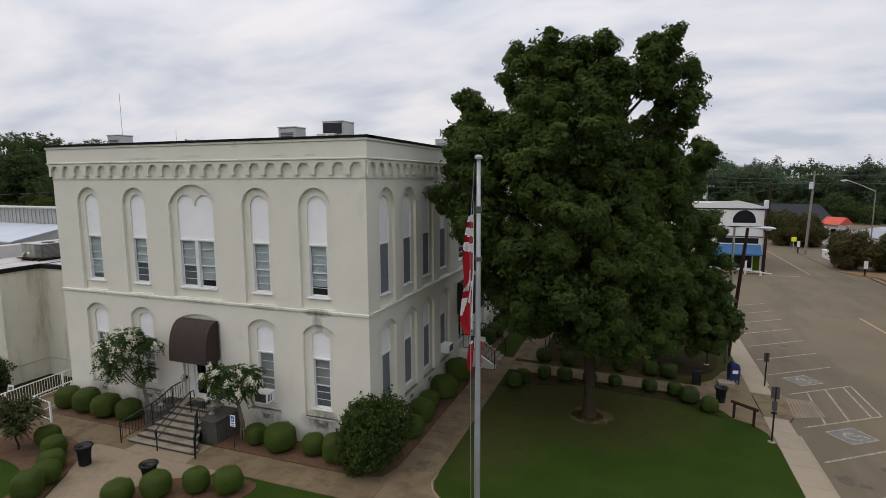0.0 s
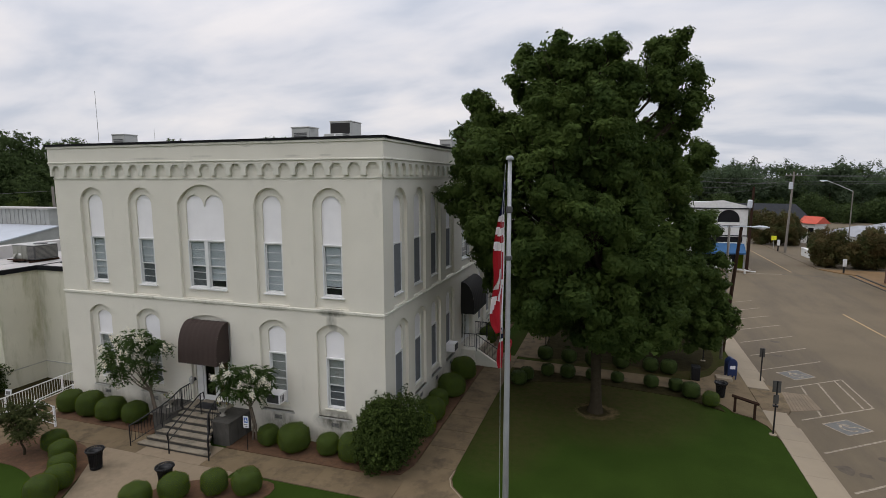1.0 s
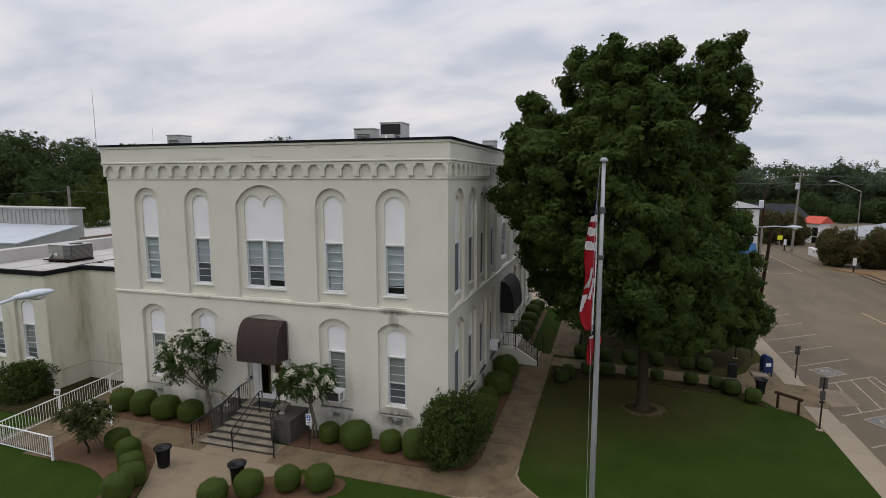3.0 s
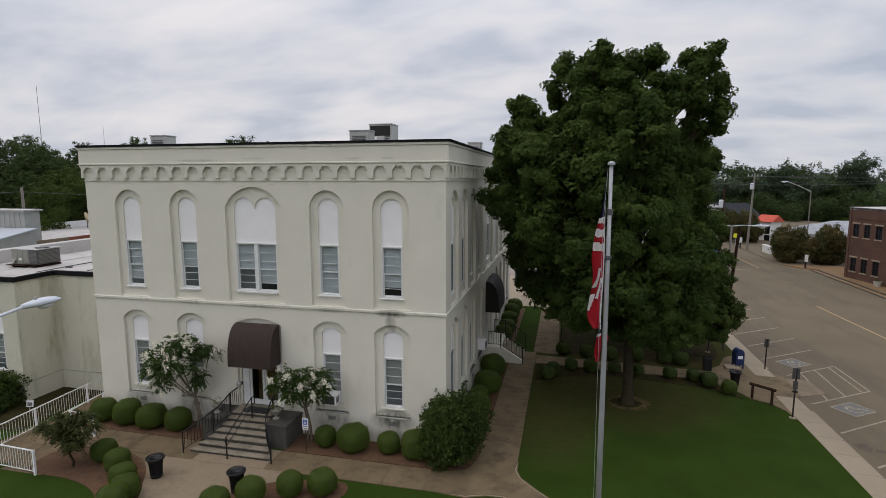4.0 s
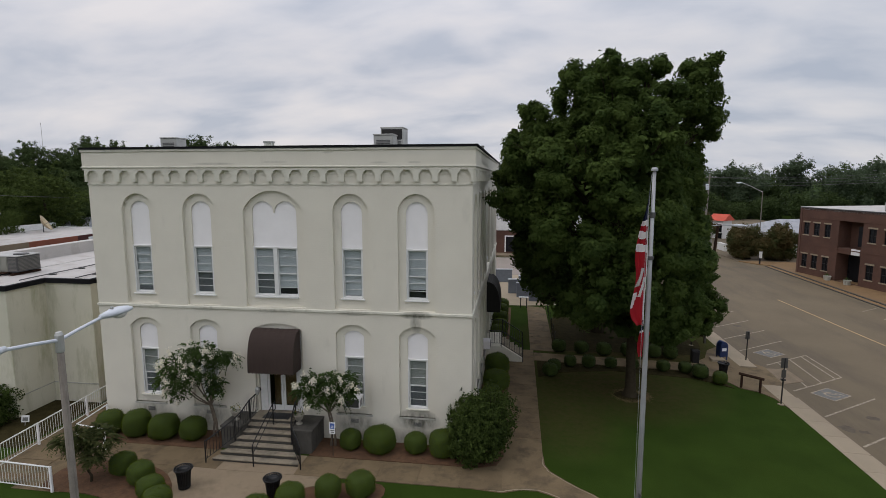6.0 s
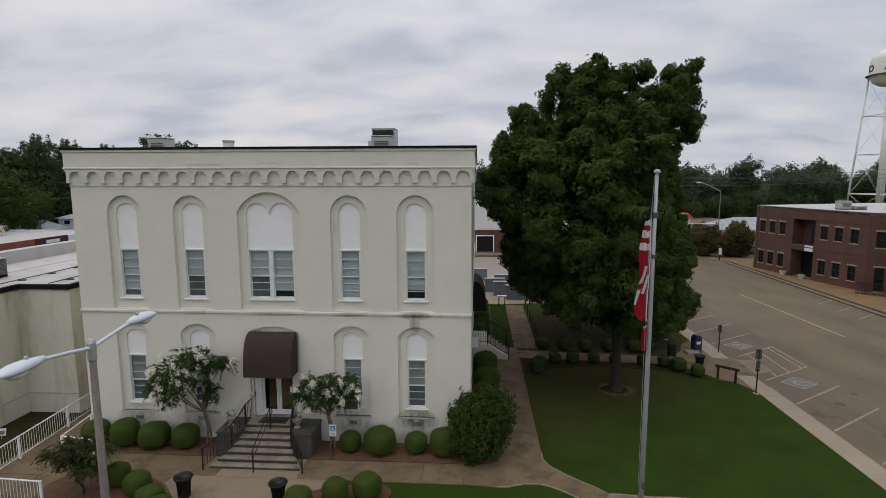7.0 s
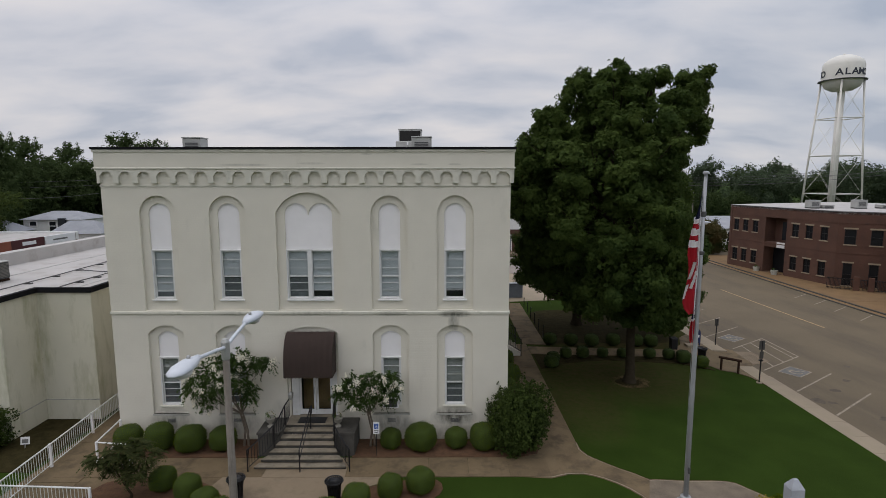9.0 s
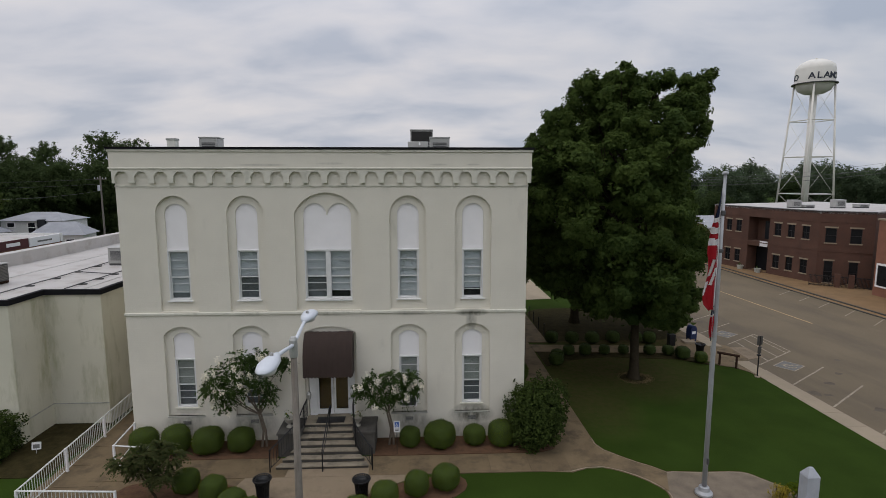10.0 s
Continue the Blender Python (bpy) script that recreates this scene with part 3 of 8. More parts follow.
# ---- street ----
def build_street():
    me = bpy.data.meshes.new("road")
    me.from_pydata([(7.05, -120, -0.62), (26.3, -120, -0.62), (26.3, 320, -0.62), (7.05, 320, -0.62)], [], [(0, 1, 2, 3)])
    road = tagged(part("road", me, ASPHALT), "worn brown-grey asphalt main street with angled parking", "road", kind="structure")
    def stripe(name, a, b, w, material, z=-0.612):
        d = (Vector(b) - Vector(a)).normalized()
        s = Vector((-d.y, d.x)) * w / 2
        me = bpy.data.meshes.new(name)
        me.from_pydata([(*(Vector(a) - s), z), (*(Vector(b) - s), z), (*(Vector(b) + s), z), (*(Vector(a) + s), z)], [], [(0, 1, 2, 3)])
        return part(name, me, material, road)

    for y in (12.2, 15.15, 18.15, 21.1, 24.1, 34.35, 37.1, 40.0, 43.1, 46.1, 49.0, 52.0):
        stripe("parking_line", (7.5, y), (11.35, y + 2.7), 0.10, ROADPAINT)
    # hatched aisle between the two accessible bays
    stripe("parking_line", (7.6, 27.35), (11.4, 29.9), 0.10, ROADPAINT)
    stripe("parking_line", (8.0, 31.55), (11.4, 33.9), 0.10, ROADPAINT)
    stripe("parking_line", (11.4, 29.9), (11.4, 33.9), 0.10, ROADPAINT)
    for k in (0.27, 0.57, 0.87):
        stripe("hatch_line", (7.6 + 3.8 * k, 27.35 + 2.55 * k), (8.0 + 3.4 * k, 31.55 + 2.35 * k), 0.10, ROADPAINT)
    for x, y in ((9.35, 27.1), (9.2, 34.0)):
        d = Vector((0.83, 0.56))
        s = Vector((-0.56, 0.83))
        c = Vector((x, y))
        me = bpy.data.meshes.new("accessible_symbol")
        q = [c + d * a + s * b for a, b in ((-0.75, -0.6), (0.75, -0.6), (0.75, 0.6), (-0.75, 0.6))]
        me.from_pydata([(*p, -0.611) for p in q], [], [(0, 1, 2, 3)])
        part("accessible_symbol", me, ADABLUE, road, "faded blue accessible parking square")
        bm = bmesh.new()
        for k in range(14):
            a0, a1 = 0.6 + 4.6 * k / 14, 0.6 + 4.6 * (k + 1) / 14
            ps = [c + d * (r * math.cos(a)) + s * (r * math.sin(a) - 0.05) for r, a in ((0.26, a0), (0.26, a1), (0.38, a1), (0.38, a0))]
            bm.faces.new([bm.verts.new((*p, -0.608)) for p in ps])
        for a, b, w in (((-0.05, 0.45), (0.1, -0.05), 0.13), ((0.1, -0.05), (0.42, -0.1), 0.11), ((0.4, -0.1), (0.5, -0.4), 0.1)):
            pa, pb = c + d * a[0] + s * a[1], c + d * b[0] + s * b[1]
            dd = (pb - pa).normalized()
            ss = Vector((-dd.y, dd.x)) * w / 2
            bm.faces.new([bm.verts.new((*p, -0.607)) for p in (pa - ss, pb - ss, pb + ss, pa + ss)])
        for a, b in (((-0.75, -0.6), (0.75, -0.6)), ((0.75, -0.6), (0.75, 0.6)), ((0.75, 0.6), (-0.75, 0.6)), ((-0.75, 0.6), (-0.75, -0.6))):
            pa, pb = c + d * a[0] + s * a[1], c + d * b[0] + s * b[1]
            dd = (pb - pa).normalized()
            ss = Vector((-dd.y, dd.x)) * 0.04
            bm.faces.new([bm.verts.new((*p, -0.606)) for p in (pa - ss, pb - ss, pb + ss, pa + ss)])
        part("symbol_figure", bm, ROADPAINT, road, "faded white wheelchair symbol")
    stripe("yellow_line", (17.98, 36.6), (17.38, 51.2), 0.17, YELLOW)
    stripe("yellow_line", (19.5, 73), (19.5, 95), 0.16, YELLOW)
    stripe("yellow_line", (15.2, 73), (15.2, 110), 0.16, ROADPAINT)
    stripe("crosswalk_line", (12.5, 70.5), (18.0, 71.1), 0.25, ROADPAINT)
    stripe("tar_seam", (18.0, 71.1), (26.2, 70.0), 0.3, OIL)
    rng = random.Random(12)
    for x, y, r in ((9.73, 24.23, 0.34), (7.85, 22.9, 0.5), (8.4, 22.6, 0.3), (11.4, 25.7, 0.25), (13.2, 28.0, 0.28), (9.6, 20.6, 0.4), (9.2, 37.6, 0.4), (9.4, 17.2, 0.35), (9.9, 40.9, 0.35)):
        blob = smooth_line([(x + r * rng.uniform(0.5, 1.2) * math.cos(a), y + 0.8 * r * rng.uniform(0.5, 1.2) * math.sin(a)) for a in (k * math.pi / 4 for k in range(8))], 3)
        me = bpy.data.meshes.new("oil_stain")
        me.from_pydata([(*p, -0.615) for p in blob], [], [tuple(range(len(blob)))])
        part("oil_stain", me, OIL, road, "dark oil stain on the asphalt")
    for y in (29.2, 32.0, 35.0, 38.0, 41.0, 44.0, 46.6, 49.4):
        stripe("parking_line", (22.5, y - 2.2), (24.9, y - 0.4), 0.09, ROADPAINT)
    return road


road = build_street()


def grooved_ramp():
    """The scored concrete panel where the kerb ramp meets the hatched aisle."""
    ramp = thing("ramp_panel", (0, 0, 0), "pale scored concrete panel at the foot of the kerb ramp", "pavement", kind="structure")
    near, far = (Vector((7.4, 28.25)), Vector((8.9, 28.9))), (Vector((7.62, 30.9)), Vector((8.86, 30.85)))
    for k in range(9):
        a, b = k / 9 + 0.006, (k + 1) / 9 - 0.006
        q = [near[0].lerp(near[1], a), near[0].lerp(near[1], b), far[0].lerp(far[1], b), far[0].lerp(far[1], a)]
        bm = bmesh.new()
        top, low = [bm.verts.new((*p, -0.600)) for p in q], [bm.verts.new((*p, -0.66)) for p in q]
        bm.faces.new(top)
        for i in range(4):
            bm.faces.new((top[i], top[(i + 1) % 4], low[(i + 1) % 4], low[i]))
        part("rib", bm, CONCRETE, ramp)


grooved_ramp()


def slab_walk(name, label, slabs, material, level, lift=0.03, thick=0.14, gap=0.012):
    """A pavement of separate slabs, each with its own edges; slabs are rows of (x0, x1, y0, y1)."""
    top = thing(name, (0, 0, 0), label, "pavement", kind="structure")
    for x0, x1, y0, y1 in slabs:
        bm = bmesh.new()
        vs = []
        for x, y in ((x0 + gap, y0 + gap), (x1 - gap, y0 + gap), (x1 - gap, y1 - gap), (x0 + gap, y1 - gap)):
            vs.append((x, y, level(x, y) + lift))
        t = [bm.verts.new(v) for v in vs]
        b = [bm.verts.new((v[0], v[1], v[2] - thick)) for v in vs]
        bm.faces.new(t)
        for i in range(4):
            bm.faces.new((t[i], t[(i + 1) % 4], b[(i + 1) % 4], b[i]))
        part("slab", bm, material, top)
    return top


def street_level(x, y):
    return -0.40 - 0.03 * (x - 6.0)


# ---- paving and beds ----
for x0, x1 in ((-90, -7), (-7, 5.94), (5.94, 7.0)):
    sheet("side_road", [(x0, 58), (x1, 58), (x1, 71.5), (x0, 71.5)], PALEROAD, 0.03, "pale worn side street behind the lawn", "road", cell=30, level=lawn_z if x1 < 6 else street_level)
sheet("step_plaza", smooth_line([(-20.3, 14.64), (-19.2, 12.5), (-18.2, 10.4), (-17.9, 6.0), (-16.6, 6.0), (-16.6, 11.0), (-15.9, 13.2), (-14.2, 14.64)], 3), FORECOURT, 0.022, "tan worn concrete forecourt before the steps", "pavement")
PLAZA = [(-4.55, 14.42), (-3.1, 14.44), (-1.5, 14.47), (-1.0, 14.05), (-0.35, 13.2), (0.4, 11.8), (0.2, 9.2), (-5.5, 9.2), (-4.9, 12.95), (-5.0, 13.5)]
FLAG_PATH = [(-9.2, 16.1), (-7.98, 17.2), (-6.46, 17.2), (-6.5, 16.65), (-6.3, 16.15), (-5.7, 15.55), (-5.3, 15.2), (-4.85, 14.88), (-4.4, 14.48), (-4.9, 13.2), (-5.0, 13.5), (-5.3, 13.95), (-5.65, 14.3), (-6.05, 14.6), (-6.4, 14.78), (-6.75, 14.9), (-7.4, 14.86), (-8.03, 14.62), (-9.2, 14.7)]


def grown(outline, by):
    """The outline pushed outwards."""
    turn = sum(a[0] * b[1] - b[0] * a[1] for a, b in zip(outline, outline[1:] + outline[:1]))
    out = []
    for a, b, c in zip(outline[-1:] + outline[:-1], outline, outline[1:] + outline[:1]):
        d = Vector((c[0] - a[0], c[1] - a[1])).normalized()
        o = Vector((d.y, -d.x)) * (by if turn > 0 else -by)
        out.append((b[0] + o.x, b[1] + o.y))
    return out


for outline in (smooth_line(PLAZA, 3), FLAG_PATH):
    sheet("path_edge", grown(outline, 0.10), SOIL, 0.008, "thin bare soil edge where turf meets paving", "soil")
    sheet("path_rim", grown(outline, 0.045), CONCRETE_LT, 0.015, "pale worn concrete rim of the path", "pavement")
sheet("step_apron", [(-18.84, 14.6), (-15.76, 14.6), (-15.76, 16.0), (-18.84, 16.0)], FORECOURT, 0.03, "pale concrete slab at the foot of the steps", "pavement")
sheet("flag_plaza", smooth_line(PLAZA, 3), AGGREGATE, 0.02, "exposed-aggregate paving round the flagpole", "pavement")
sheet("flag_path", FLAG_PATH, CONCRETE_DAMP, 0.028, "curved concrete path towards the flagpole", "pavement")
sheet("ramp_apron", [(-25.45, 12.45), (-23.6, 12.45), (-20.4, 13.9), (-19.9, 14.72), (-25.45, 14.72)], CONCRETE_DAMP, 0.016, "tan concrete apron at the foot of the ramp", "pavement")
sheet("shrub_bed", smooth_line([(-24.4, 14.3), (-22.0, 14.6), (-20.3, 13.9), (-19.2, 12.4), (-18.3, 10.6), (-18.1, 9.0), (-19.4, 9.0), (-19.9, 11.1), (-21.0, 12.1), (-22.6, 12.5), (-24.4, 12.6)], 3), MULCH, 0.03, "red-brown bark mulch bed with clipped shrubs", "planting bed")
sheet("shrub_bed", smooth_line([(-16.9, 10.6), (-16.3, 12.4), (-15.4, 13.6), (-13.6, 14.35), (-12.3, 14.4), (-12.2, 13.5), (-13.5, 12.5), (-14.8, 11.6), (-15.6, 10.2)], 3), MULCH, 0.03, "red-brown bark mulch bed with clipped shrubs", "planting bed")
sheet("wall_bed", [(-25.4, 16.0), (-19.5, 16.0), (-19.5, 17.5), (-25.4, 17.5)], MULCH, 0.05, "red-brown bark mulch bed along the wall", "planting bed")
sheet("wall_bed", [(-15.7, 16.02), (-8.9, 16.02), (-8.25, 16.3), (-8.0, 17.0), (-8.0, 41.9), (-9.3, 41.9), (-9.3, 17.5), (-15.7, 17.5)], MULCH, 0.05, "red-brown bark mulch bed along the wall", "planting bed")
sheet("wing_bed", [(-34, 15.0), (-27.8, 15.0), (-27.8, 19.5), (-30.4, 19.5), (-30.4, 17.45), (-34, 17.45)], LITTER_SHADE, 0.035, "dark mulch bed in the corner of the wing", "planting bed")
STRAW = mat("dry_straw_litter", (0.170, 0.126, 0.062), 0.95, 0.25, 3, 30, 0.4, spec=0.05, stain=((0.070, 0.055, 0.026), 2.5, (1, 1, 1), 0.50, 0.7))
sheet("tree_ring", smooth_line([(-1.7 + r * math.cos(a), 24.35 + 0.85 * r * math.sin(a)) for r, a in zip((0.85, 0.72, 0.76, 0.7, 0.8, 0.74, 0.86, 0.76), (k * math.pi / 4 for k in range(8)))], 3), LITTER_SHADE, 0.012, "ring of bare dark soil round the oak", "soil")
rng = np.random.default_rng(17)
ring = [(-1.7 + r * math.cos(a), 24.35 + 0.85 * r * math.sin(a), lawn_z(-1.7, 24) + 0.016, 0, 0, 0.5) for r, a in zip(np.clip(rng.normal(0.86, 0.085, 700), 0.4, 1.3) * (1 + 0.1 * np.sin(3 * np.arange(700))), rng.uniform(0, 6.28, 700))]
tagged(leaves("straw_litter", ring, 9, 0.034, (0.05, 0.05, 0.006), STRAW, 18, None, 1.5, "", 0.0, True), "loose dry tan straw in a ring round the oak", "litter", kind="stuff")
sheet("cross_walk", [(-6.43, 28.75), (3.0, 28.8), (3.9, 27.7), (4.3, 27.2), (4.55, 26.6), (5.3, 26.25), (5.75, 25.5), (5.94, 24.2), (5.94, 34.2), (5.0, 33.2), (4.3, 31.5), (3.2, 30.3), (-6.43, 30.2)], CONCRETE_DAMP, 0.03, "concrete walk across the lawn to the street", "pavement")
# dark sheet that paints the rear oak's shade onto the lawn
sheet("bare_ground", smooth_line([(-5.2, 31.4), (-1.0, 31.5), (3.4, 31.9), (4.8, 34.0), (4.9, 37.5), (3.0, 40.0), (-1.0, 40.8), (-4.6, 39.6), (-5.0, 35.5)], 4), LITTER_SHADE, 0.006, "ground under the rear oak, darkened with its canopy shade", "soil")
# hedge strip, its soil coloured darker for the oak's shade
sheet("hedge_bed", [(-6.3, 26.0), (-5.0, 27.0), (-2.0, 27.9), (2.5, 27.6), (4.2, 26.5), (4.0, 27.6), (2.9, 28.7), (-6.3, 28.65)], LITTER_SHADE, 0.026, "bare mulch strip under small clipped shrubs, darkened for tree shade", "planting bed")
slab_walk("front_walk", "tan concrete front walk in jointed slabs", [(-26.6 + 1.55 * k, -26.6 + 1.55 * (k + 1), 14.62, 16.0) for k in range(12) if k not in (5, 6)], CONCRETE_DAMP, lawn_z, gap=0.004)
slab_walk("ramp_walk", "tan concrete walk beside the white railing", [(-27.6, -25.45, 12.8 + 1.5 * k, 12.8 + 1.5 * (k + 1)) for k in range(6)] + [(-25.45, -23.9, 14.73, 15.85)], CONCRETE_DAMP, lawn_z, lift=0.026)
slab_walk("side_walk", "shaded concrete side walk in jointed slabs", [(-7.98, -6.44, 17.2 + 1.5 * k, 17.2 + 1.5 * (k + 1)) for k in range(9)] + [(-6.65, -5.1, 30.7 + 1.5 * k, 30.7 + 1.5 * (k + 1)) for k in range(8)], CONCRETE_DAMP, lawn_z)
slab_walk("street_walk", "pale concrete pavement along the lawn", [(5.97, 7.01, 2.0 + 1.5 * k, 2.0 + 1.5 * (k + 1)) for k in range(38) if k not in (17, 18)], CONCRETE_LT, street_level, lift=0.02, thick=0.4, gap=0.005)
sheet("kerb_ramp", [(6.05, 27.3), (7.1, 27.6), (7.38, 28.2), (7.5, 29.6), (7.6, 30.9), (7.1, 31.5), (6.05, 31.3)], CONCRETE_DAMP, 0.0, "pale concrete access ramp to the parking bays", "pavement", thick=0.3, level=lambda x, y: -0.47 - 0.045 * max(0.0, x - 6.6), cell=3)
kerb = thing("kerb", (0, 0, 0), "worn concrete kerb stones along the parking bays", "kerb", kind="structure")
for k in range(20):
    part("kerb_stone", bevel(boxes((7.015, 7.16, 2 + 3 * k + 0.01, 2 + 3 * (k + 1) - 0.01, -0.8, -0.445 if not 8 <= k <= 9 else -0.62)), 0.025, 2), CONCRETE_LT, kerb)
far_walk = thing("far_walk", (0, 0, 0), "tan paved pavement in front of the brick office", "pavement", kind="structure")
for k in range(22):
    part("slab", boxes((25.91, 33.0, 6 + 3.0 * k, 6 + 3.0 * (k + 1) - 0.015, -0.9, -0.46)), BRICKPAVE, far_walk)
# kerb stones coloured dark so they draw the two kerb shadows
far_kerb = thing("far_kerb", (0, 0, 0), "double kerb step along the far pavement, shadow lines in its colour", "kerb", kind="structure")
for k in range(22):
    part("kerb_stone", boxes((25.72, 25.90, 6 + 3.0 * k, 6 + 3.0 * (k + 1) - 0.02, -0.8, -0.44)), PIER, far_kerb)
    part("lower_kerb_stone", boxes((25.03, 25.16, 6 + 3.0 * k, 6 + 3.0 * (k + 1) - 0.02, -0.8, -0.53)), PIER, far_kerb)
sheet("gutter_step", [(25.16, 6), (25.76, 6), (25.76, 72), (25.16, 72)], BRICKPAVE, 0.0, "tan gutter step below the far pavement", "kerb", level=lambda x, y: -0.54, cell=30)

# ---- courthouse ----
X0, X1, Y0, Y1 = -25.78, -9.34, 17.55, 42.0
courthouse = thing("courthouse", (0, 0, 0), "two-storey cream painted brick courthouse with arched windows", "building")


def front_map(u, w, z):
    return (u, Y0 - w, z)


def side_map(u, w, z):
    return (X1 + w, u, z)


def west_map(u, w, z):
    return (X0 - w, u, z)


def window(mp, u, z0, z1, hw, blind, parent=courthouse, screen=True, open_gap=0.0, lip=0.1, mesh=False):
    """A white two-sash window with stacked panes, a blind behind it and a sill."""
    hw -= 0.004
    win = part("window", prism(bmesh.new(), [(u - hw, z0), (u + hw, z0), (u + hw, z1), (u - hw, z1)], mp, -0.13, -0.30, [[(u - hw + 0.05, z0 + 0.05), (u + hw - 0.05, z0 + 0.05), (u + hw - 0.05, z1 - 0.05), (u - hw + 0.05, z1 - 0.05)]]), WHITE_OLD, parent, "white painted sash window")
    zm = z0 + (z1 - z0) * 0.46
    a, b = u - hw + 0.052, u + hw - 0.052
    for nm, lo, hi, w in (("upper_sash", zm - 0.02, z1 - 0.05, -0.20), ("lower_sash", z0 + 0.05 + open_gap, zm + 0.03, -0.235)):
        rows = [(a, b, w - 0.03, w, lo, lo + 0.045), (a, b, w - 0.03, w, hi - 0.045, hi), (a, a + 0.035, w - 0.03, w, lo + 0.045, hi - 0.045), (b - 0.035, b, w - 0.03, w, lo + 0.045, hi - 0.045)]
        for k in (1, 2):
            zz = lo + (hi - lo) * k / 3
            rows.append((a + 0.035, b - 0.035, w - 0.028, w - 0.004, zz - 0.011, zz + 0.011))
        part(nm, boxes(*rows, mp=mp), WHITE_OLD, win)
        pane = part("pane", boxes((a + 0.03, b - 0.03, w - 0.018, w - 0.012, lo + 0.04, hi - 0.04), mp=mp), GLASS, win)
        pane.visible_shadow = False
    zb = z0 + 0.06 + (z1 - z0) * blind
    rows = []
    k = zb
    while k < z1 - 0.06:
        rows.append((a + 0.01, b - 0.01, -0.292, -0.285 + 0.004 * (len(rows) % 2), k, k + 0.052))
        k += 0.05
    # lower-storey blinds are a darker grey than the upper ones
    part("blind", boxes(*rows, mp=mp), BLIND if z0 > 4 else BLIND_DK, win, "pale grey slatted blind" if z0 > 4 else "darker grey slatted blind")
    if blind > 0.03:
        # where there is no screen, this panel is painted as room darkness
        part("insect_screen", boxes((a + 0.005, b - 0.005, -0.262, -0.258, z0 + 0.07, zb + 0.02), mp=mp), SCREEN if screen else DARK, win)
    # added grey sheet that keeps sky reflections off the side panes
    if mesh:
        part("outer_screen", boxes((a, b, -0.172, -0.168, z0 + 0.05, z0 + (z1 - z0) * 0.985), mp=mp), SCREEN, win, "grey screen added outside to dull the sky reflection")
    # black panel in place of an unlit room behind the glass
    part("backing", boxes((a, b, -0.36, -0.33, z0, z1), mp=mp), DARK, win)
    part("sill", bevel(boxes((u - hw - lip * 0.7, u + hw + lip * 0.7, -0.3, -0.05, z0 - 0.055, z0 - 0.003), mp=mp), 0.008 if lip > 0.05 else 0.0001, 1), WHITE_OLD if z0 > 4 else PAINT_TRIM, win)
    return win


def arch_panel(mp, outline, parent=courthouse):
    return part("arch_panel", prism(bmesh.new(), outline, mp, -0.20, -0.27), WHITE, parent, "white painted panel closing the arch")


FRONT_U = (-23.58, -20.78, -14.25, -11.57)
MID_U = -17.54
SIDE_U = (19.25, 21.5, 23.75, 26.1, 33.0, 35.3, 37.5, 39.8)
DOOR_U = 29.6


